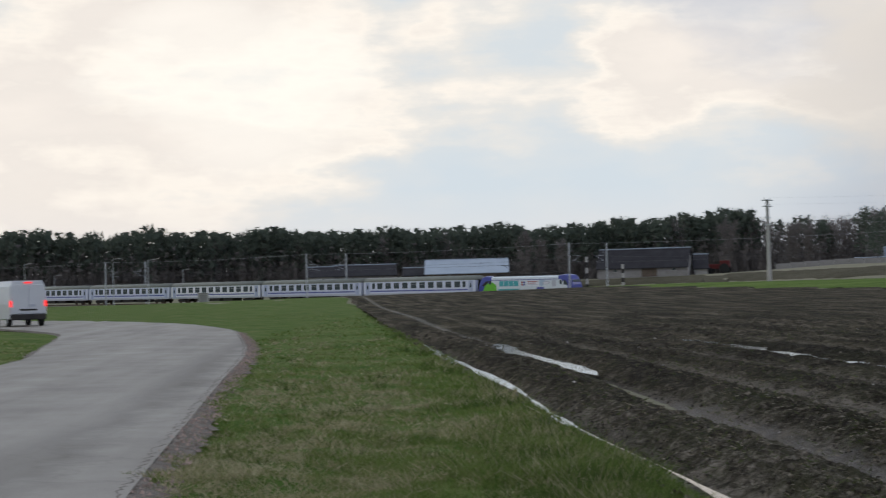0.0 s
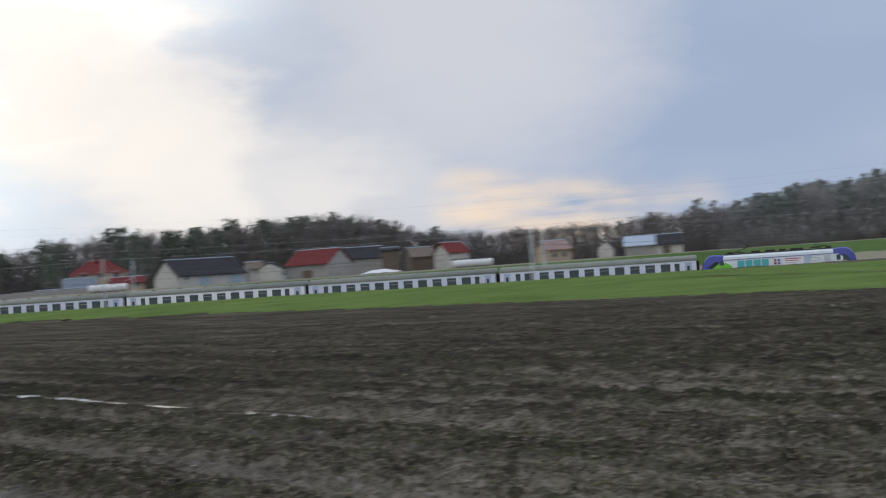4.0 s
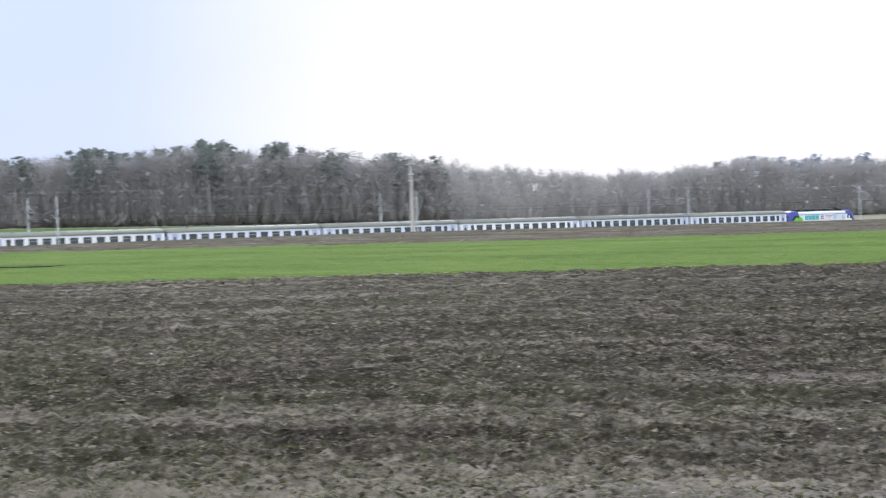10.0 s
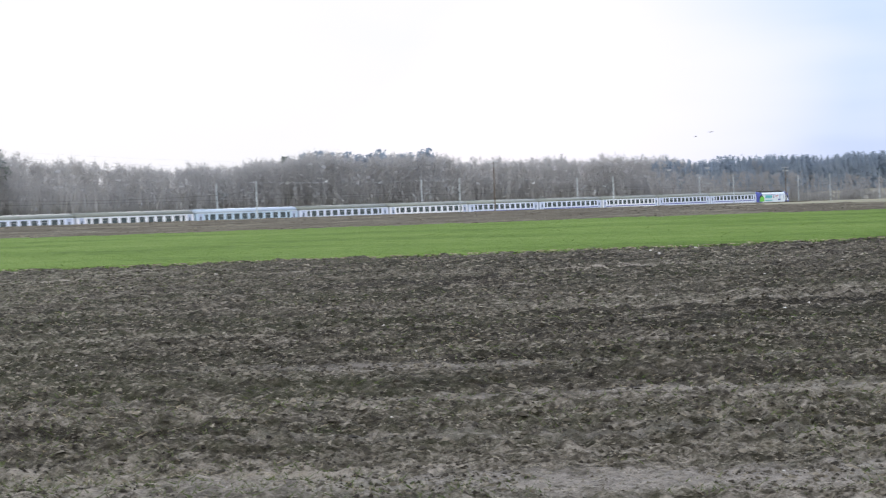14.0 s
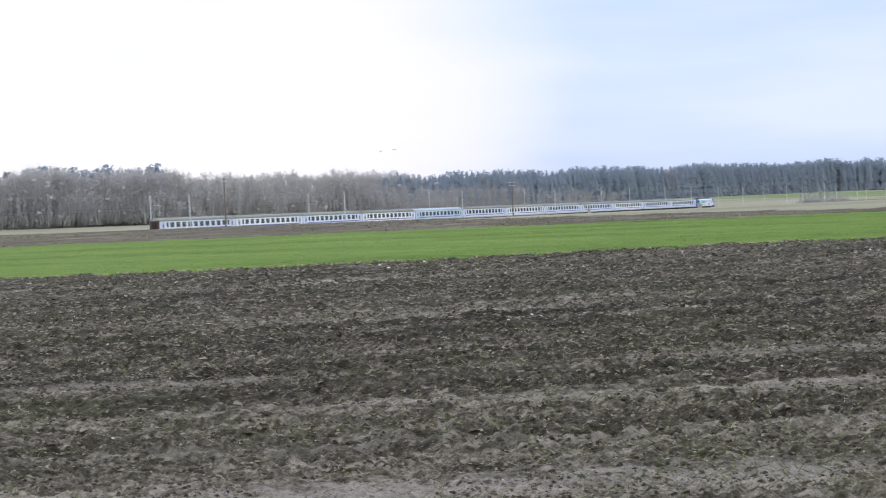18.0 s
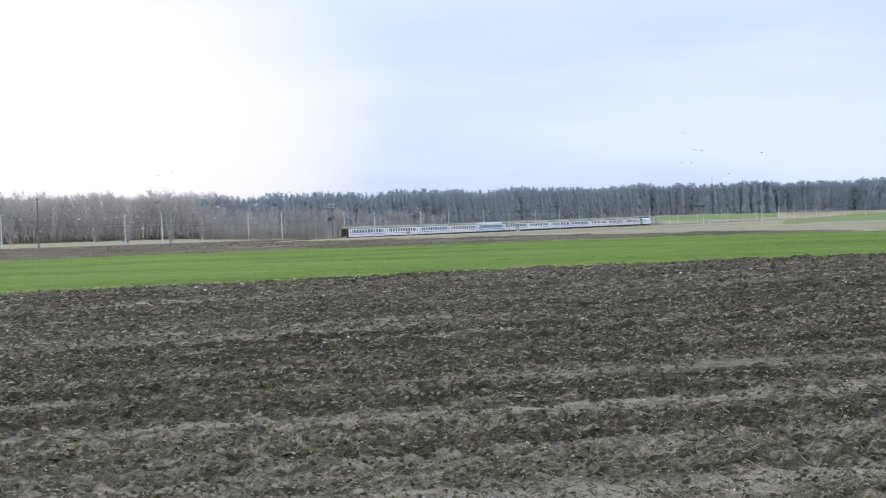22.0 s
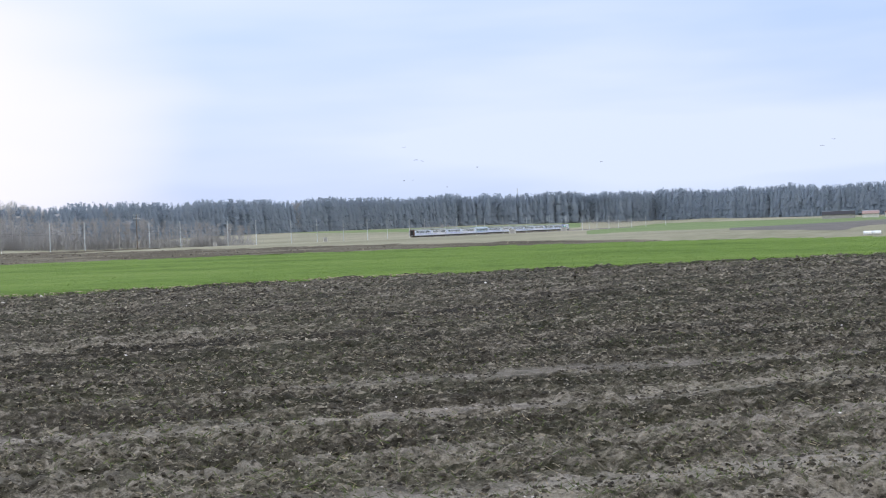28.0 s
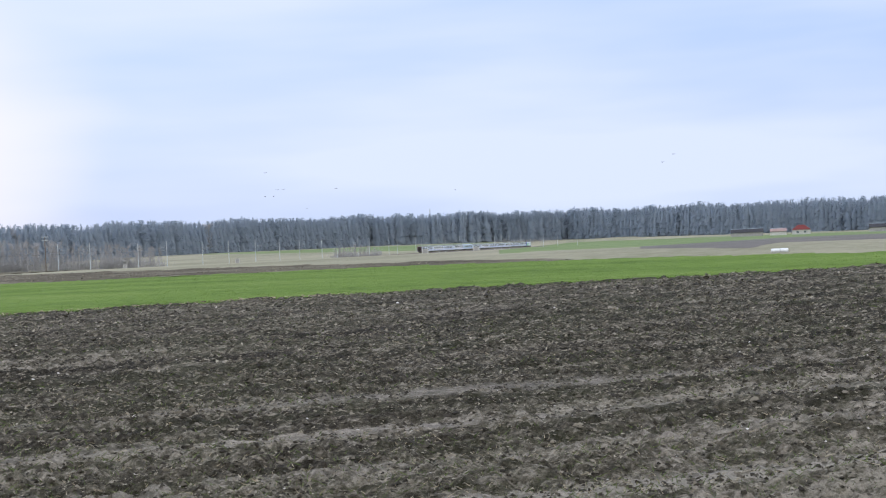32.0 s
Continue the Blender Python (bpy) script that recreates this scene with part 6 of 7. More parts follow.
    for k, mat, label in ((pick < -0.12, GREENBLADE, "fresh green grass along the ditch and the asphalt"), ((pick >= -0.12) & (pick < 0.42), GRASSBLADE, "short uneven grass of the verge, partly dead"), (pick >= 0.42, DRYBLADE, "dead straw-coloured grass on the verge")):
        blades("grass", label, "grass", rng, x[k], y[k], ground_z(x[k], y[k]) - 0.045 + hummock(x[k], y[k]) * step(3.0, 1.6, c[k]), tall[k], wide[k], mat, 0.8)
    # tussocks that stand above the short grass
    n = 1500
    a, e = np.radians(rng.uniform(-58, -30, n)), np.radians(rng.uniform(1.6, 10.8, n))
    tr = EYE_Z / np.tan(e)
    tx, ty = tr * np.sin(a), tr * np.cos(a)
    near_t = np.min(np.hypot(tx[:, None] - (ROADL[::8, 0] + ROADR[::8, 0])[None] / 2, ty[:, None] - (ROADL[::8, 1] + ROADR[::8, 1])[None] / 2) - np.linalg.norm(ROADR[::8] - ROADL[::8], axis=1)[None] / 2, axis=1)
    ok = (across(tx, ty) < 2.7) & (near_t > 0.5) & (hash_noise(tx * 0.5, ty * 0.5, 63) + 0.5 * step(0.6, 2.2, across(tx, ty)) > -0.05)
    tx, ty, tr = tx[ok], ty[ok], tr[ok]
    per = 34
    size = (0.10 + 0.13 * rng.random(len(tx))) * (0.75 + 0.5 * step(0.6, 2.2, across(tx, ty)))
    x = np.repeat(tx, per) + rng.normal(size=per * len(tx)) * np.repeat(size, per) * 0.55
    y = np.repeat(ty, per) + rng.normal(size=per * len(tx)) * np.repeat(size, per) * 0.55
    tall = np.repeat(size, per) * (0.5 + 0.7 * rng.random(len(x)))
    wide = np.repeat(np.clip(tr / 2840 * 0.9, 0.004, 0.02), per)
    kind = np.repeat(rng.random(len(tx)), per) + 0.25 * rng.normal(size=len(x)) - 0.25 * step(0.6, 2.2, across(x, y))
    for k, mat, label in ((kind < 0.38, TUSSOCK, "dark green tussocks on the verge"), ((kind >= 0.38) & (kind < 0.62), GRASSBLADE, "mixed tussocks on the verge"), (kind >= 0.62, DRYBLADE, "dead yellow tussocks on the verge")):
        blades("tussocks", label, "grass", rng, x[k], y[k], ground_z(x[k], y[k]) - 0.06 + hummock(x[k], y[k]) * step(3.0, 1.6, across(x[k], y[k])), tall[k], wide[k], mat, 0.55)
    # rubble along the broken edge of the asphalt
    n = 5200
    k = rng.integers(120, 560, n)
    out = side[k] * (0.02 + 0.34 * rng.random(n) ** 1.4)[:, None] + rng.normal(size=(n, 2)) * 0.05
    x, y = ROADR[k, 0] + out[:, 0], ROADR[k, 1] + out[:, 1]
    s = 0.008 + 0.02 * rng.random(n) ** 2
    tet = np.array([(1, 0, -0.4), (-0.5, 0.87, -0.4), (-0.5, -0.87, -0.4), (0, 0, 0.8)])
    v = tet[None] * s[:, None, None] * (0.7 + 0.6 * rng.random((n, 4, 1)))
    v += np.stack([x, y, ground_z(x, y) + 0.035 + 0.6 * s], -1)[:, None, :]
    f = (np.array([(0, 1, 3), (1, 2, 3), (2, 0, 3)])[None] + 4 * np.arange(n)[:, None, None]).reshape(-1, 3)
    tagged(new("rubble", arrays_mesh("rubble", v.reshape(-1, 3), f, [RUBBLE])), "reddish rubble along the broken edge of the lane", "rubble", kind="stuff")
    # the crop
    n = 90000
    a, e = np.radians(rng.uniform(-14, 96, n)), np.radians(rng.uniform(0.55, 2.3, n))
    r = EYE_Z / np.tan(e)
    x, y = r * np.sin(a), r * np.cos(a)
    ok = in_crop(x, y)
    x, y, r = x[ok], y[ok], r[ok]
    blades("young_crop", "thin young blades of winter crop", "crop", rng, x, y, ground_z(x, y) + 0.10, 0.03 + 0.03 * rng.random(len(x)), r / 2840 * (0.3 + 0.4 * rng.random(len(x))), CROPBLADE, 0.6)
    # dry trash along the edge of the plough
    n = 4000
    y = rng.uniform(-10, 120, n)
    x = np.interp(y, EDGE1_Y, EDGE1_X) + rng.normal(size=n) * 0.45 - 0.5
    ok = hash_noise(x * 0.12, y * 0.12, 47) > 0.25
    x, y = x[ok], y[ok]
    blades("edge_straw", "dry yellow trash along the edge of the crop", "straw", rng, x, y, ground_z(x, y) + 0.12, np.full(len(x), 0.03), np.full(len(x), 0.02), STRAW, 2.5)
    # dry stalks on the fallow
    n = 9000
    x, y = rng.uniform(-60, 300, n), rng.uniform(20, 200, n)
    ok = (x > np.interp(y, EDGE2_Y, EDGE2_X) - 1) & (x < np.interp(y, [14, 30, 60, 110, 140, 199], [104, 118, 145, 190, 300, 310])) & (hash_noise(x * 0.25, y * 0.25, 45) > -0.2)
    x, y = x[ok], y[ok]
    blades("dry_stalks", "dry brown stalks on the fallow strip", "stalks", rng, x, y, ground_z(x, y), 0.06 + 0.14 * rng.random(len(x)), np.full(len(x), 0.03), STRAW, 0.9)
    scatter("fallow_clods", "brown clods on the fallow strip", "clods", rng, 22000, (0, 80), (0.32, 1.3), lambda x, y: (x > np.interp(y, EDGE2_Y, EDGE2_X) + 1) & (x < np.interp(y, [14, 30, 60, 110, 140, 199], [104, 118, 145, 190, 300, 310])) & (y > 18) & (y < 200), lambda g, r: np.minimum(r / 2840 * g.uniform(1.0, 2.6, len(r)), 0.2), CRUST, 0.5, 0.2, ground_z)


field_litter()


# ---- far fields ----
def d_at(az, el):
    """How far the ground lies along a sight line."""
    d = np.geomspace(60, 1600, 500)
    x, y = d * math.sin(radians(az)), d * math.cos(radians(az))
    e = np.degrees(np.arctan2(ground_z(x, y) - EYE_Z, d))
    hit = np.nonzero(e >= el)[0]
    return float(d[hit[0]]) if len(hit) else 1000.0


def far_field(name, label, edge, mat, lift=0.22):
    """edge: azimuth, lower and upper sight line of a field far off."""
    az = np.linspace(edge[0][0], edge[-1][0], 60)
    lo = np.interp(az, [e[0] for e in edge], [e[1] for e in edge])
    hi = np.interp(az, [e[0] for e in edge], [e[2] for e in edge])
    P = []
    for a, l, h in zip(az, lo, hi):
        d0, d1 = d_at(a, l), d_at(a, min(h, float(np.interp(a, LAND_AZ, LAND_EL)) - 0.02))
        for t in np.linspace(0, 1, 20):
            d = d0 + (max(d1, d0 + 2) - d0) * t
            x, y = d * math.sin(radians(a)), d * math.cos(radians(a))
            P.append((x, y, float(ground_z(x, y)) + lift * min(1.0, 6 * t, 6 * (1 - t)) - 0.03))
    idx = np.arange(len(P)).reshape(60, 20)
    f = np.stack([idx[:-1, :-1], idx[:-1, 1:], idx[1:, 1:], idx[1:, :-1]], -1).reshape(-1, 4)[:, ::-1]
    return tagged(new(name, arrays_mesh(name, np.array(P), f, [mat], smooth=True)), label, "field", kind="structure")


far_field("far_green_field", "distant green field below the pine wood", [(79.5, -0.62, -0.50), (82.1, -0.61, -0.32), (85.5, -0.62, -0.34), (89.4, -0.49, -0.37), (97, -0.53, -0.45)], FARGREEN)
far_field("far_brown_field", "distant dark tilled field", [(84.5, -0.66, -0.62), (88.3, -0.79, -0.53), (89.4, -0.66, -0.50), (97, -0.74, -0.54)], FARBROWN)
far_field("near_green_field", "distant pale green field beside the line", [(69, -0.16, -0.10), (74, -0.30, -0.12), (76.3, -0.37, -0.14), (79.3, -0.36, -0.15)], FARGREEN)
far_field("rough_yard", "dark weedy ground round the farm yard", [(-37, -0.05, 0.14), (-34, -0.05, 0.18), (-30, -0.05, 0.28), (-24, 0.05, 0.42)], YARD)
far_field("hill_pasture", "green pasture that climbs to the bare wood", [(-24, 0.0, 0.40), (-20, 0.0, 0.44), (-12, 0.0, 0.44), (-4, 0.0, 0.46), (8, 0.05, 0.5), (22, 0.03, 0.36), (30, -0.05, 0.19), (36, -0.1, 0.02)], PASTURE)


def tramline(line):
    """A bare wheel line through the crop; line: azimuth and sight line."""
    P = []
    for a in np.linspace(line[0][0], line[-1][0], 80):
        d = d_at(a, float(np.interp(a, [q[0] for q in line], [q[1] for q in line])))
        for k in (-1, 1):
            dd = d + k * (0.7 + 0.5 * float(hash_noise(np.array(a * 1.5), np.array(0.0), 61)))
            x, y = dd * math.sin(radians(a)), dd * math.cos(radians(a))
            P.append((x, y, float(ground_z(x, y)) + 0.19))
    f = np.array([[2 * i, 2 * i + 1, 2 * i + 3, 2 * i + 2] for i in range(79)])
    return tagged(new("tramline", arrays_mesh("tramline", np.array(P), f, [FALLOW])), "bare brown wheel line through the young crop", "track", kind="structure")


tramline([(-3, -0.47), (-1, -0.56), (4.9, -0.81), (9.5, -0.92)])
tramline([(13.5, -0.99), (15, -1.01), (18.2, -1.06), (23, -1.09)])


# ---- farms and houses ----
def house(name, label, category, az0, az1, d, ridge, eave, wall, roof, deep=8.0, hip=False, doors=(), windows=(), chimney=False, turn=0.0, base=None):
    """A gabled building whose long side faces the lane; heights by sight line at its distance."""
    a = (az0 + az1) / 2
    x, y, z = place(a, d)
    if base is not None:
        z = EYE_Z + math.tan(radians(base)) * d
    span = d * radians(az1 - az0)
    w = (span - deep * abs(math.sin(radians(turn)))) / math.cos(radians(turn))
    hr = EYE_Z + math.tan(radians(ridge)) * d - z
    he = EYE_Z + math.tan(radians(eave)) * d - z
    o = thing(name, label, category, at=pose(x, y, z, 0, 0, -a + turn) @ pose(0, -deep / 2, 0))
    b = bmesh.new()
    prism(b, [(0, -3), (deep, -3), (deep, he), (0, he)] if hip else [(0, -3), (deep, -3), (deep, he), (deep / 2, hr - 0.12), (0, he)], -w / 2, w / 2)
    part("masonry", b, wall, o)
    r = bmesh.new()
    over = 0.45
    if hip:
        lo = [r.verts.new(p) for p in ((-w / 2 - over, -over, he), (w / 2 + over, -over, he), (w / 2 + over, deep + over, he), (-w / 2 - over, deep + over, he))]
        hi = [r.verts.new((-w * 0.18, deep / 2, hr)), r.verts.new((w * 0.18, deep / 2, hr))]
        for f in ((lo[0], lo[1], hi[1], hi[0]), (lo[1], lo[2], hi[1]), (lo[2], lo[3], hi[0], hi[1]), (lo[3], lo[0], hi[0]), lo[::-1]):
            r.faces.new(f)
        bmesh.ops.recalc_face_normals(r, faces=r.faces)
    else:
        k = (hr - he) / (deep / 2)
        prism(r, [(-over, he - k * over), (deep / 2, hr), (deep + over, he - k * over), (deep + over, he - k * over + 0.16), (deep / 2, hr + 0.16), (-over, he - k * over + 0.16)], -w / 2 - 0.25, w / 2 + 0.25)
    rf = part("roof", r, roof, o)
    if not hip:
        cap = bmesh.new()
        rod(cap, (-w / 2 - 0.25, deep / 2, hr + 0.17), (w / 2 + 0.25, deep / 2, hr + 0.17), 0.11, sides=6)
        part("ridge_cap", cap, TINROOF, rf, "pale metal ridge cap")
    for u, dw, dh, m in doors:
        part("door", boxed(-w / 2 + u * w - dw / 2, -w / 2 + u * w + dw / 2, -0.06, 0.05, 0.0, dh, 0.02), m, o, "wide barn door" if dw > 1.5 else "house door")
    for u, zz, ww, hh in windows:
        wd = part("window", boxed(-w / 2 + u * w - ww / 2, -w / 2 + u * w + ww / 2, -0.05, 0.05, zz, zz + hh, 0.01), WHITEWASH, o)
        part("pane", boxed(-w / 2 + u * w - ww / 2 + 0.08, -w / 2 + u * w + ww / 2 - 0.08, -0.07, 0.0, zz + 0.08, zz + hh - 0.08), GLASS, wd)
    if chimney:
        part("chimney", boxed(-0.35, 0.35, deep / 2 - 1.4, deep / 2 - 0.7, hr - 1.2, hr + 0.7, 0.03), TILEROOF, o)
    return o


PALEDOOR = material("pale_blue_door", (0.38, 0.47, 0.56), rough=0.6)


def farms():
    house("long_shed", "long shed with a pale tin roof behind the line", "shed", -41.5, -38.6, 330, 1.00, 0.55, WOOD, TINROOF, 9, doors=((0.3, 2.6, 1.6, DARK),))
    house("lean_to", "low lean-to beside the tin-roofed shed", "shed", -42.3, -41.55, 333, 0.75, 0.5, WOOD, ETERNIT, 7)
    house("low_barn", "long low grey barn", "barn", -44.8, -42.6, 345, 0.90, 0.55, PLASTER, ETERNIT, 8)
    house("small_house", "small house with a pale gable", "house", -45.7, -44.8, 335, 0.86, 0.55, WHITEWASH, ETERNIT, 7)
    house("field_barn", "grey plastered barn with a dark sheet roof", "barn", -35.4, -32.05, 318, 1.20, 0.58, PLASTER, ETERNIT, 9, doors=((0.58, 3.0, 1.9, WOOD),), windows=((0.2, 1.0, 0.8, 0.6), (0.85, 1.0, 0.8, 0.6)), turn=-8)
    house("barn_annex", "lower annex at the end of the barn", "shed", -32.0, -31.55, 320, 0.95, 0.5, WHITEWASH, ETERNIT, 7)
    house("red_roof_house", "cream house with a red hipped roof", "house", -25.25, -23.35, 345, 1.60, 1.12, OCHRE, TILEROOF, 11, hip=True, chimney=True, windows=((0.25, 3.2, 1.2, 1.3), (0.55, 3.2, 1.2, 1.3), (0.82, 3.2, 1.2, 1.3), (0.25, 0.9, 1.2, 1.3)))
    house("porch_wing", "cream-coloured porch wing with a red roof", "house", -23.9, -22.75, 338, 0.95, 0.75, OCHRE, TILEROOF, 6, windows=((0.3, 0.8, 1.0, 1.1), (0.75, 0.8, 1.0, 1.1)))
    house("concrete_hall", "low grey concrete hall", "shed", -26.5, -25.0, 318, 0.66, 0.60, PLASTER, ETERNIT, 9)
    house("tin_slope", "small shed with a blue-grey tin roof", "shed", -25.5, -24.4, 326, 1.0, 0.6, WOOD, SLATE, 8)
    house("farm_barn", "whitish barn with a dark roof and pale doors", "barn", -22.4, -19.2, 318, 1.42, 0.87, WHITEWASH, ETERNIT, 10, doors=((0.38, 2.6, 2.3, PALEDOOR), (0.84, 2.6, 2.3, PALEDOOR)), windows=((0.12, 1.2, 0.8, 0.8),), turn=28)
    house("brown_cottage", "low shed with a rusty brown roof", "shed", -19.3, -18.55, 322, 1.18, 0.96, WHITEWASH, WOOD, 6, turn=12)
    house("pale_cottage", "small pale cottage, its gable to the field", "house", -18.6, -17.95, 318, 1.10, 0.90, WHITEWASH, ETERNIT, 6, windows=((0.5, 0.9, 0.9, 0.9),), turn=50)
    house("red_barn", "grey barn with a faded red roof and red door", "barn", -17.75, -15.4, 322, 1.47, 0.98, PLASTER, TILEROOF, 10, doors=((0.5, 2.2, 1.6, WOOD),), turn=-30)
    house("dark_barn", "barn with a long dark roof", "barn", -15.75, -14.35, 345, 1.45, 1.07, PLASTER, ETERNIT, 9)
    house("open_shed", "open shed with a flat pale roof edge", "shed", -14.35, -13.75, 330, 1.36, 1.28, WOOD, ETERNIT, 6)
    house("brown_barn", "wooden barn with a rusty brown roof", "barn", -13.55, -12.45, 340, 1.30, 0.98, WOOD, WOOD, 9, turn=10)
    house("white_gable_house", "small white house with a brown-red roof", "house", -12.5, -11.25, 330, 1.40, 1.05, WHITEWASH, TILEROOF, 8, windows=((0.3, 1.0, 1.0, 1.1), (0.7, 1.0, 1.0, 1.1)), turn=22)
    house("tan_house", "tan house with a faded pink roof beyond the pasture", "house", -8.9, -7.6, 325, 1.21, 0.90, OCHRE, PINKROOF, 8, windows=((0.3, 0.8, 1.0, 1.0), (0.7, 0.8, 1.0, 1.0)), turn=18)
    house("yard_shed", "small grey shed beside the pasture", "shed", -6.6, -6.15, 322, 1.05, 0.82, WHITEWASH, ETERNIT, 5, turn=35)
    house("pasture_barn", "grey barn with a pale tin roof on the pasture", "barn", -5.7, -4.66, 320, 1.15, 0.84, PLASTER, TINROOF, 8)
    house("barn_wing", "wing of the pasture barn with a dark roof", "barn", -4.62, -3.68, 320, 1.15, 0.82, WHITEWASH, ETERNIT, 8, doors=((0.4, 1.6, 1.5, WOOD),))
    house("far_red_house", "white house with a red hipped roof at the wood", "house", 89.8, 90.42, 960, -0.07, -0.24, WHITEWASH, TILEROOF, 9, hip=True, windows=((0.3, 1.0, 1.4, 1.2), (0.7, 1.0, 1.4, 1.2)))
    house("far_outbuilding", "low outbuilding with a red roof at the wood", "house", 89.05, 89.6, 950, -0.17, -0.26, WHITEWASH, PINKROOF, 8)
    house("far_barn", "grey barn at the foot of the pine wood", "barn", 92.4, 94.2, 940, -0.15, -0.26, PLASTER, ETERNIT, 9)
    house("far_long_barn", "long grey barn at the foot of the pine wood", "barn", 87.7, 88.8, 965, -0.14, -0.25, PLASTER, ETERNIT, 9)

    for k in range(9):
        a0 = -29.2 + 0.5 * k
        x, y, z = place(a0 + 0.25, 308)
        wl = thing("concrete_fence", "grey concrete fence panel at the farm yard", "fence", "concrete fence panels", at=pose(x, y, z, 0, 0, -a0 - 0.25))
        part("panel", boxed(-1.26, 1.26, -0.05, 0.05, -0.3, 0.95, 0.02), PLASTER, wl)
        part("post", boxed(-1.36, -1.27, -0.09, 0.09, -0.3, 1.05, 0.02), CONCRETE, wl)

    def bale(x, y, z, length, radius, heading_):
        b = thing("wrapped_bale", "white foil-wrapped bale roll lying on the grass", "bale", "wrapped bales", at=pose(x, y, z, 0, 0, heading_))
        m = bmesh.new()
        rod(m, (-length / 2, 0, radius * 0.95), (length / 2, 0, radius * 0.95), radius, sides=14)
        bmesh.ops.bevel(m, geom=[e for e in m.edges if len(e.link_faces) == 2 and max(len(f.verts) for f in e.link_faces) > 4], offset=radius * 0.2, segments=2, affect="EDGES")
        part("roll", m, FOIL, b, smooth=True)

    for k in range(5):
        x, y, z = place(-24.55 + 0.27 * k, 300)
        bale(x, y, z, 1.35, 0.72, 24)
    for k in range(6):
        x, y, z = place(-11.72 + 0.235 * k, 300)
        bale(x, y, z, 1.3, 0.72, 11)
    for k in range(2):
        x, y, z = place(89.15 + 0.3 * k, 95.0)
        bale(x, y, z, 0.5, 0.115, -89)
    cx, cy, cz = place(-14.4, 305)
    cover = bmesh.new()
    bmesh.ops.create_grid(cover, x_segments=14, y_segments=6, size=1.0)
    for v in cover.verts:
        v.co = Vector((v.co.x * 3.9, v.co.y * 2.5, 0.75 * math.cos(v.co.x * 1.5) * math.cos(v.co.y * 1.5) + 0.05 * math.sin(9 * v.co.x)))
    heap = thing("foil_covered_heap", "low heap under a sheet of white foil", "heap", at=pose(cx, cy, cz, 0, 0, 14))
    part("cover", cover, FOIL, heap, smooth=True)


farms()


def farm_trees():
    """Single trees among the farms and by the line."""
    rng = np.random.default_rng(21)
    kinds = []
    for k in range(5):
        v, f, m = bare_tree(rng, 1.0, 0.27, fine=3.2)
        kinds.append(("bare_tree", "tall leafless tree behind the farms", v, f, m, DARKBARK, DARKTWIGS))
    for k in range(3):
        v, f, m = pine_tree(rng, 1.0, 0.25, 0.19, fine=2.0)
        kinds.append(("pine_tree", "dark dense pine among the farms", v, f, m, BARK, PINE))
    for k in range(2):
        v, f, m = bare_tree(rng, 1.0, 0.16, birch=True, fine=2.5)
        kinds.append(("birch_tree", "slim birch with a pale stem", v, f, m, BIRCHBARK, TWIGS))
    made = []
    for name, label, v, f, m, ba, le in kinds:
        t = thing(name, label, "tree", "single trees", at=pose(0, 0, -500))
        for n, mat, k in (("trunk", ba, 0), ("crown", le, 1)):
            part(n, arrays_mesh(n, v, f[m == k], [mat]), None, t)
        made.append(t)
    spots = []
    for az in np.arange(-24.2, -13.6, 0.42):
        el = float(np.interp(az, [-25, -22, -20, -18, -16.5, -14], [2.1, 2.45, 2.4, 2.6, 2.7, 2.35]))
        spots.append((az + rng.normal() * 0.1, 400 + 30 * rng.random(), el, int(rng.choice([0, 1, 2, 3, 4, 0, 1, 2, 5, 6]))))
    spots += [(-26.1, 380, 2.4, 5), (-25.6, 385, 2.2, 6), (-25.85, 390, 2.0, 7), (-28.6, 420, 2.05, 0), (-28.0, 415, 1.9, 1), (-22.8, 395, 2.5, 7), (-37.4, 340, 1.75, 1), (-36.6, 345, 1.7, 3), (-38.0, 350, 2.0, 2), (-30.9, 390, 2.2, 0),
              (-4.6, 448, 1.95, 0),
              (52.5, 470, 1.2, 8), (56.4, 420, 1.0, 8), (57.9, 400, 1.1, 9), (59.0, 520, 0.9, 9), (61.5, 620, 0.75, 8), (63.0, 640, 0.7, 9), (55.3, 500, 1.1, 9)]
    for az, d, el, k in spots:
        x, y, z = place(az, d)
        h = EYE_Z + math.tan(radians(el)) * d - z
        o = copy_thing(made[k], pose(x, y, z, 0, 0, rng.random() * 360))
        o.scale = (h, h, h)
    for t in made:
        for c in list(t.children):
            bpy.data.objects.remove(c)
        bpy.data.objects.remove(t)


farm_trees()


# ---- small things along the line ----
def lamp_post(x, y, z, h, turn):
    p = thing("street_lamp", "slim grey lamp post with a white head", "lamp post", "lamp posts by the railway", at=pose(x, y, z, 0, 0, turn))
    a = bmesh.new()
    rod(a, (0, 0, -0.4), (0, 0, h), 0.09, 0.06, 8)
    part("post", a, STEEL, p)
    b = bmesh.new()
    rod(b, (0, 0, h - 0.05), (0.9, 0, h + 0.15), 0.04, sides=6)
    part("arm", b, STEEL, p)
    part("head", boxed(0.7, 1.5, -0.16, 0.16, h + 0.1, h + 0.24, 0.04), WHITEWASH, p)


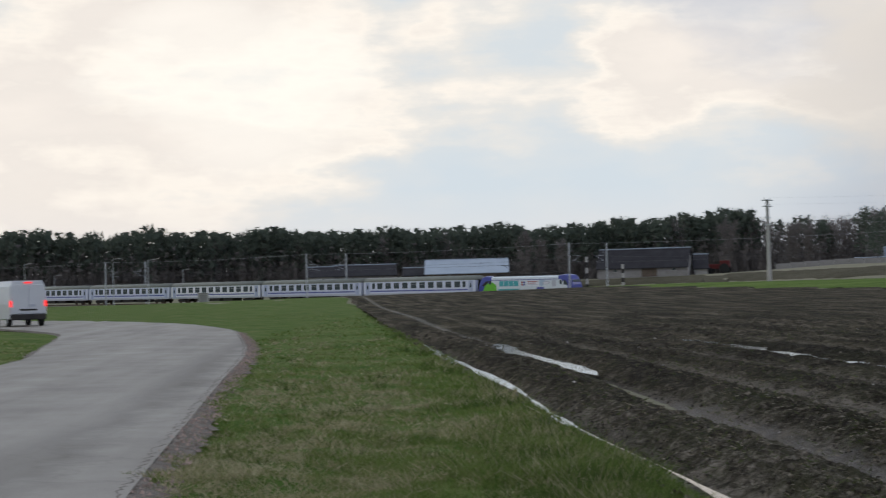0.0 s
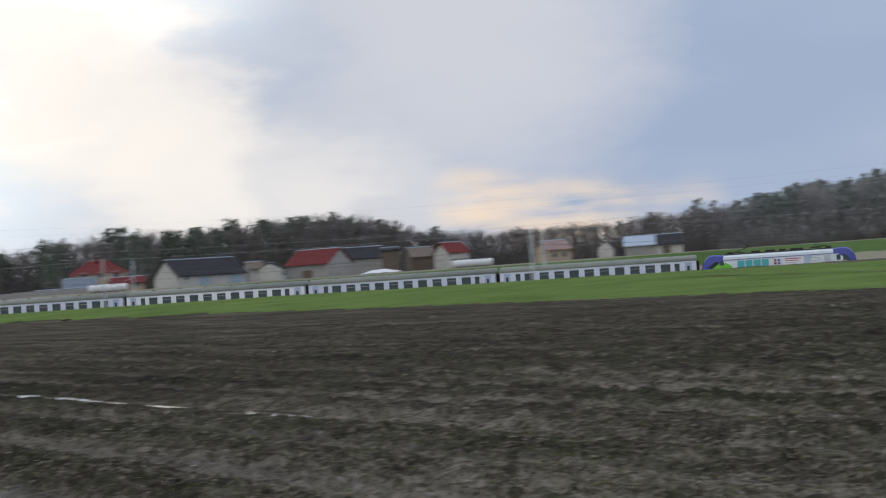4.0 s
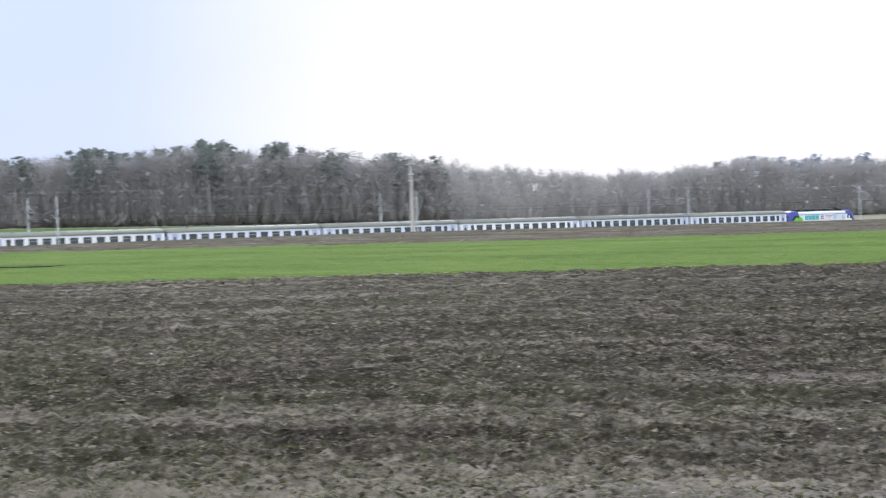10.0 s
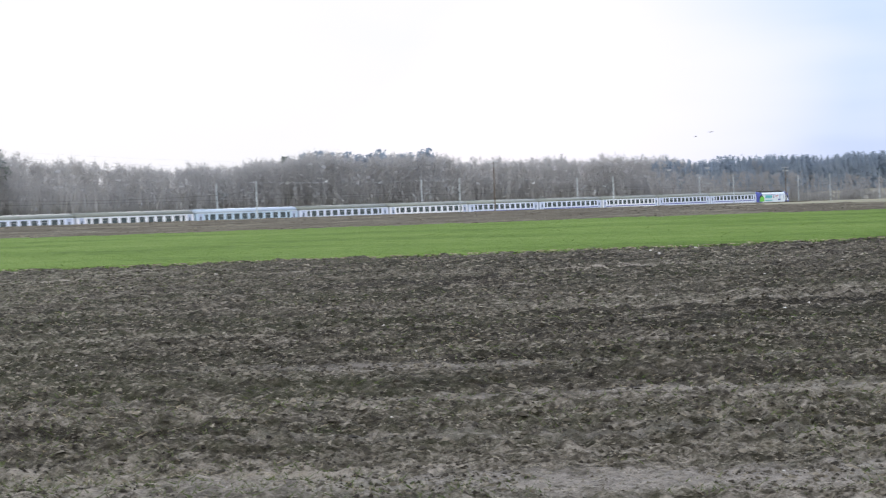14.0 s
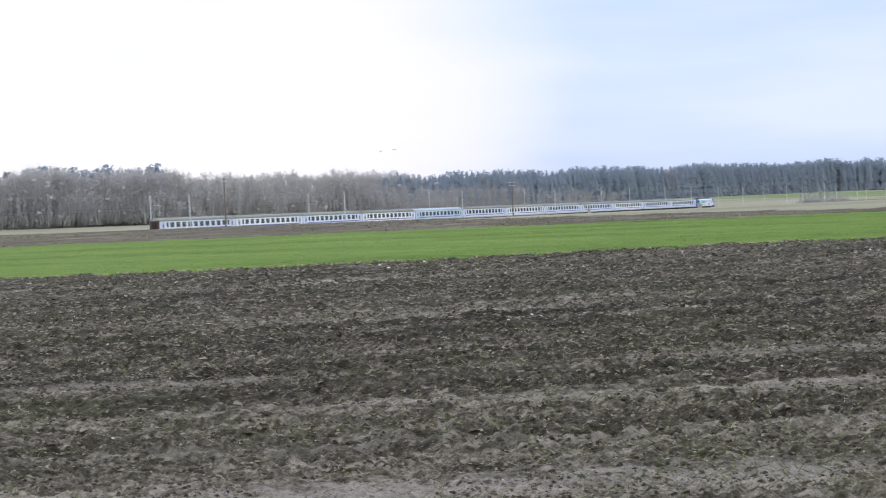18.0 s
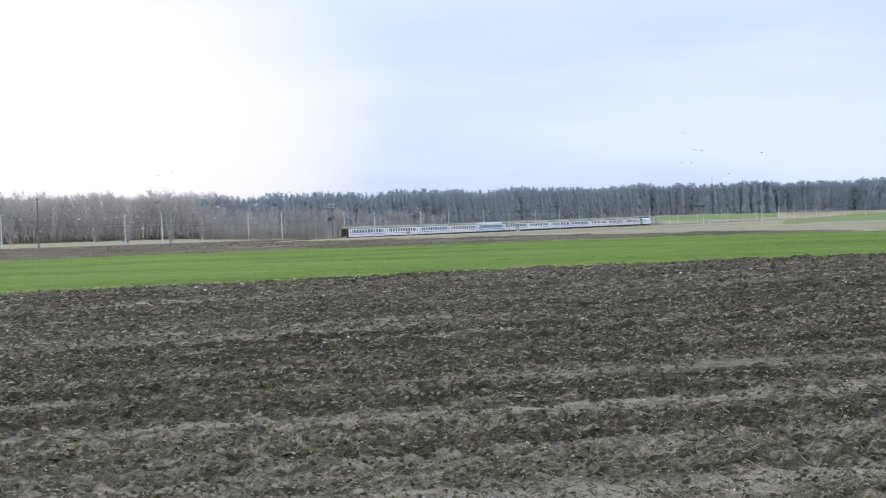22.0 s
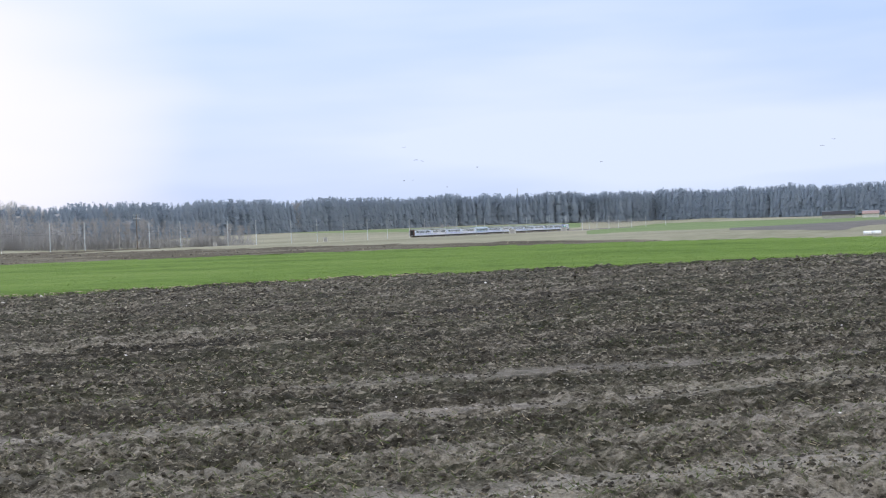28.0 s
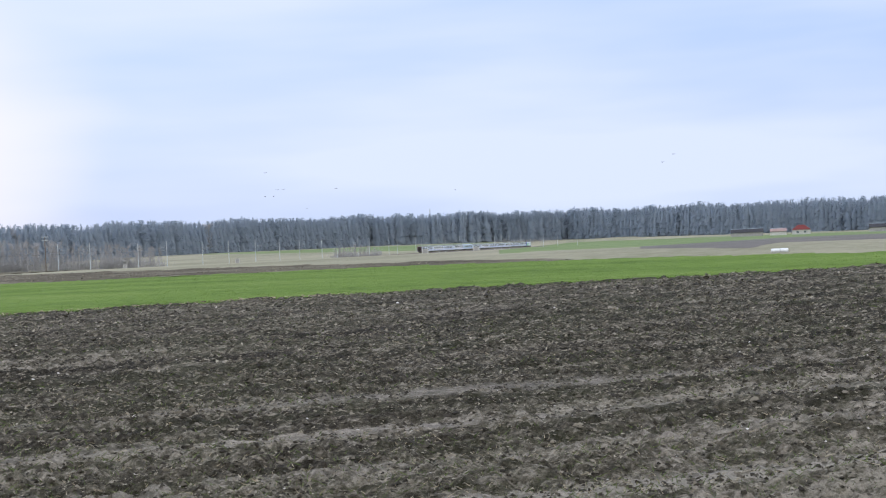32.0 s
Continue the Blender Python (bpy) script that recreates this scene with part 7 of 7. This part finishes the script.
def cabinet(x, y, z, w, h, turn=0):
    c = thing("trackside_cabinet", "pale grey equipment cabinet beside the track", "cabinet", "cabinets by the track", at=pose(x, y, z, 0, 0, turn))
    part("housing", boxed(-w / 2, w / 2, -0.4, 0.4, -0.2, h, 0.03), WHITEWASH, c)
    part("roof", boxed(-w / 2 - 0.08, w / 2 + 0.08, -0.5, 0.5, h, h + 0.12, 0.03), PLASTER, c)
    part("door", boxed(-w * 0.35, w * 0.35, -0.43, -0.38, 0.1, h - 0.15, 0.01), PLASTER, c)


def trackside():
    for az, el, d in ((-55.5, 1.22, 330), (-52.5, 1.33, 325), (-54.5, 0.8, 380), (-51.3, 1.27, 322), (-50.1, 0.9, 360)):
        x, y, z = place(az, d)
        lamp_post(x, y, z, EYE_Z + math.tan(radians(el)) * d - z, 40)
    for az, el, d in ((79.6, 0.0, 800), (80.3, -0.01, 830), (80.64, -0.08, 880), (81.1, -0.08, 900), (81.6, -0.07, 880), (78.6, 0.02, 840), (77.6, 0.02, 830), (82.3, -0.05, 900)):
        x, y, z = place(az, d)
        lamp_post(x, y, z, max(4.0, EYE_Z + math.tan(radians(el)) * d - z), 200)
    for az, d, w, h in ((-49.4, 262, 1.7, 1.4), (78.7, 760, 3.0, 2.0), (76.87, 640, 2.6, 1.8), (70.2, 480, 1.2, 1.3), (66.3, 455, 1.0, 1.2)):
        x, y, z = place(az, d)
        cabinet(x, y, z, w, h, -az)
    for az, el, d in ((-35.79, 1.0, 262), (-34.52, 0.7, 262)):
        x, y, z = place(az, d)
        h = EYE_Z + math.tan(radians(el)) * d - z
        p = thing("crossing_post", "black and white striped post at the track", "post", "striped posts", at=pose(x, y, z))
        n = 8
        for k in range(n):
            b = bmesh.new()
            rod(b, (0, 0, h * k / n), (0, 0, h * (k + 1) / n), 0.22, sides=8)
            part("stripe", b, WHITEWASH if k % 2 else DARK, p)
    x, y, z = place(-31.15, 322)
    t = thing("farm_tractor", "small red tractor parked by the barn", "tractor", at=pose(x, y, z, 0, 0, 20) @ Matrix.Scale(1.35, 4))
    part("hood", boxed(-1.6, 0.2, -0.4, 0.4, 0.7, 1.4, 0.08), TILEROOF, t)
    part("cab", boxed(0.2, 1.5, -0.7, 0.7, 0.8, 1.9, 0.08), TILEROOF, t)
    for wx, wr in ((-1.2, 0.45), (0.9, 0.75)):
        for wy in (-0.75, 0.75):
            b = bmesh.new()
            rod(b, (wx, wy - 0.15, wr), (wx, wy + 0.15, wr), wr, sides=16)
            part("wheel", b, RUBBER, t)
    # radio mast above the far wood
    x, y, z = place(77.1, 1620)
    top = EYE_Z + math.tan(radians(1.12)) * 1620 - z
    m = thing("radio_mast", "thin lattice radio mast above the far wood", "mast", at=pose(x, y, z))
    for sx in (-1.6, 1.6):
        b = bmesh.new()
        rod(b, (sx, 0, 0), (sx, 0, top), 0.35, 0.2, 6)
        part("leg", b, STEEL, m)
    for k in range(4):
        b = bmesh.new()
        rod(b, (-1.6, 0, top - 2 - 4.5 * k), (1.6, 0, top - 2 - 4.5 * k), 0.16, sides=6)
        part("brace", b, STEEL, m)


trackside()


def make_van():
    v = thing("delivery_van", "white high-roofed delivery van, brake lights on", "van")
    prof = [(-1.06, 0.45), (-1.08, 1.3), (-1.0, 2.35), (-0.84, 2.68), (0.84, 2.68), (1.0, 2.35), (1.08, 1.3), (1.06, 0.45)]
    b = bmesh.new()
    prism(b, prof, -2.7, 1.5)
    bmesh.ops.bevel(b, geom=[e for e in b.edges if abs(e.verts[0].co.x - e.verts[1].co.x) < 0.01], offset=0.06, segments=2, affect="EDGES")
    part("body", b, VANWHITE, v)
    nose = bmesh.new()
    rows = []
    for x, top, half in ((1.48, 2.62, 1.05), (1.9, 2.45, 1.03), (2.6, 1.45, 1.0), (3.0, 1.15, 0.95), (3.15, 0.8, 0.86)):
        rows.append([nose.verts.new((x, y, z)) for y, z in ((-half, 0.4), (-half, top * 0.75), (-half * 0.8, top), (half * 0.8, top), (half, top * 0.75), (half, 0.4))])
    for p, q in zip(rows[:-1], rows[1:]):
        for i in range(6):
            nose.faces.new((p[i], p[(i + 1) % 6], q[(i + 1) % 6], q[i]))
    nose.faces.new(rows[0])
    nose.faces.new(rows[-1])
    bmesh.ops.recalc_face_normals(nose, faces=nose.faces)
    part("cab", nose, VANWHITE, v)
    part("rear_bumper", boxed(-2.85, -2.6, -1.03, 1.03, 0.38, 0.72, 0.05), DARK, v)
    for s in (-1, 1):
        d = part("rear_door", boxed(-2.735, -2.69, min(s * 0.03, s * 0.96), max(s * 0.03, s * 0.96), 0.75, 2.45, 0.02), VANWHITE, v)
        part("tail_light", boxed(-2.77, -2.68, min(s * 0.93, s * 1.07), max(s * 0.93, s * 1.07), 1.15, 1.5, 0.02), BRAKELAMP, v, "glowing red brake light")
        part("mirror", boxed(1.7, 1.85, min(s * 1.06, s * 1.28), max(s * 1.06, s * 1.28), 1.3, 1.75, 0.03), DARK, v)
        part("side_window", boxed(1.55, 2.2, min(s * 1.0, s * 1.065), max(s * 1.0, s * 1.065), 1.35, 1.95, 0.03), GLASS, v)
    part("brake_light", boxed(-2.74, -2.66, -0.22, 0.22, 2.52, 2.6, 0.01), BRAKELAMP, v, "glowing high brake light")
    part("number_plate", boxed(-2.76, -2.72, -0.42, -0.06, 1.15, 1.28), SKIRT, v)
    part("step", boxed(-2.76, -2.70, -0.5, 0.5, 0.92, 1.02), DARK, v)
    for x in (-1.75, 1.95):
        for y in (-0.94, 0.94):
            w = bmesh.new()
            rod(w, (x, y - 0.12, 0.34), (x, y + 0.12, 0.34), 0.34, sides=18)
            o = part("wheel", w, RUBBER, v)
            r = bmesh.new()
            yy = y + (0.125 if y > 0 else -0.125)
            rod(r, (x, yy - 0.01, 0.34), (x, yy + 0.01, 0.34), 0.2, sides=12)
            part("rim", r, STEEL, o)
    return v


VAN = make_van()


def make_bird():
    b = thing("bird", "dark bird in flight over the field", "bird", "flying birds")
    m = bmesh.new()
    bmesh.ops.create_uvsphere(m, u_segments=8, v_segments=6, radius=0.16, matrix=Matrix.Diagonal((1.6, 0.7, 0.7, 1)))
    for v in m.verts:
        v.co *= 0.6
    part("body", m, BIRD, b, smooth=True)
    for s in (-1, 1):
        w = bmesh.new()
        p = [w.verts.new(q) for q in ((0.12, s * 0.08, 0.05), (0.05, s * 0.55, 0.22), (-0.05, s * 0.95, 0.12), (-0.14, s * 0.5, 0.18), (-0.12, s * 0.08, 0.05))]
        f = w.faces.new(p)
        e = bmesh.ops.extrude_face_region(w, geom=[f])["geom"]
        bmesh.ops.translate(w, verts=[g for g in e if isinstance(g, bmesh.types.BMVert)], vec=(0, 0, 0.02))
        for v in w.verts:
            v.co *= 0.6
        part("wing", w, BIRD, b)
    return b


FLOCK = []
BIRD_ONE = make_bird()
for k, (az, el, at) in enumerate(((73.14, 2.73, 28), (73.52, 2.15, 28), (73.76, 2.10, 28), (75.71, 1.92, 28), (73.08, 1.66, 28), (73.40, 1.69, 28), (74.60, 1.30, 28), (80.11, 1.85, 28), (60.99, 1.98, 13), (61.52, 2.07, 13), (87.17, 2.23, 29), (87.57, 2.50, 29))):
    d = 330.0 if at < 20 else 420.0
    p = Vector(unit(az, el)) * d + Vector((0, 0, EYE_Z))
    sp = Vector((3.0, 4.5, 0.15))
    FLOCK.append((BIRD_ONE if k == 0 else copy_thing(BIRD_ONE, pose(0, 0, 50)), p - sp * at, sp))

# ---- what moves ----
def motions():
    for ob, back in TRAIN:
        rows = []
        for t in (0, 4, 8, 12, 16, 20, 24, 28, 32):
            x = front_x(t) - back
            yaw = math.degrees(math.atan2(float(track_y(x + 5) - track_y(x - 5)), 10.0))
            rows.append((t, pose(x, float(track_y(x)), -1.12 - 0.005 * x, 0, 0.286, yaw)))
        walk(ob, rows)
    walk(VAN, [(t, pose(-82.6 - 4.9 * t, 56.4 + 2.1 * t, float(ground_z(-82.6 - 4.9 * t, 56.4 + 2.1 * t)) + 0.10, 0, 0, 157)) for t in (0, 4, 8, 12, 16, 20, 24, 28, 32)])
    for k, (bird, start, speed) in enumerate(FLOCK):
        walk(bird, [(t, pose(start[0] + speed[0] * t, start[1] + speed[1] * t, start[2] + speed[2] * t + math.sin(t * 0.9 + k), 0, 0, 20 * k)) for t in (0, 4, 8, 12, 16, 20, 24, 28, 32)])


motions()
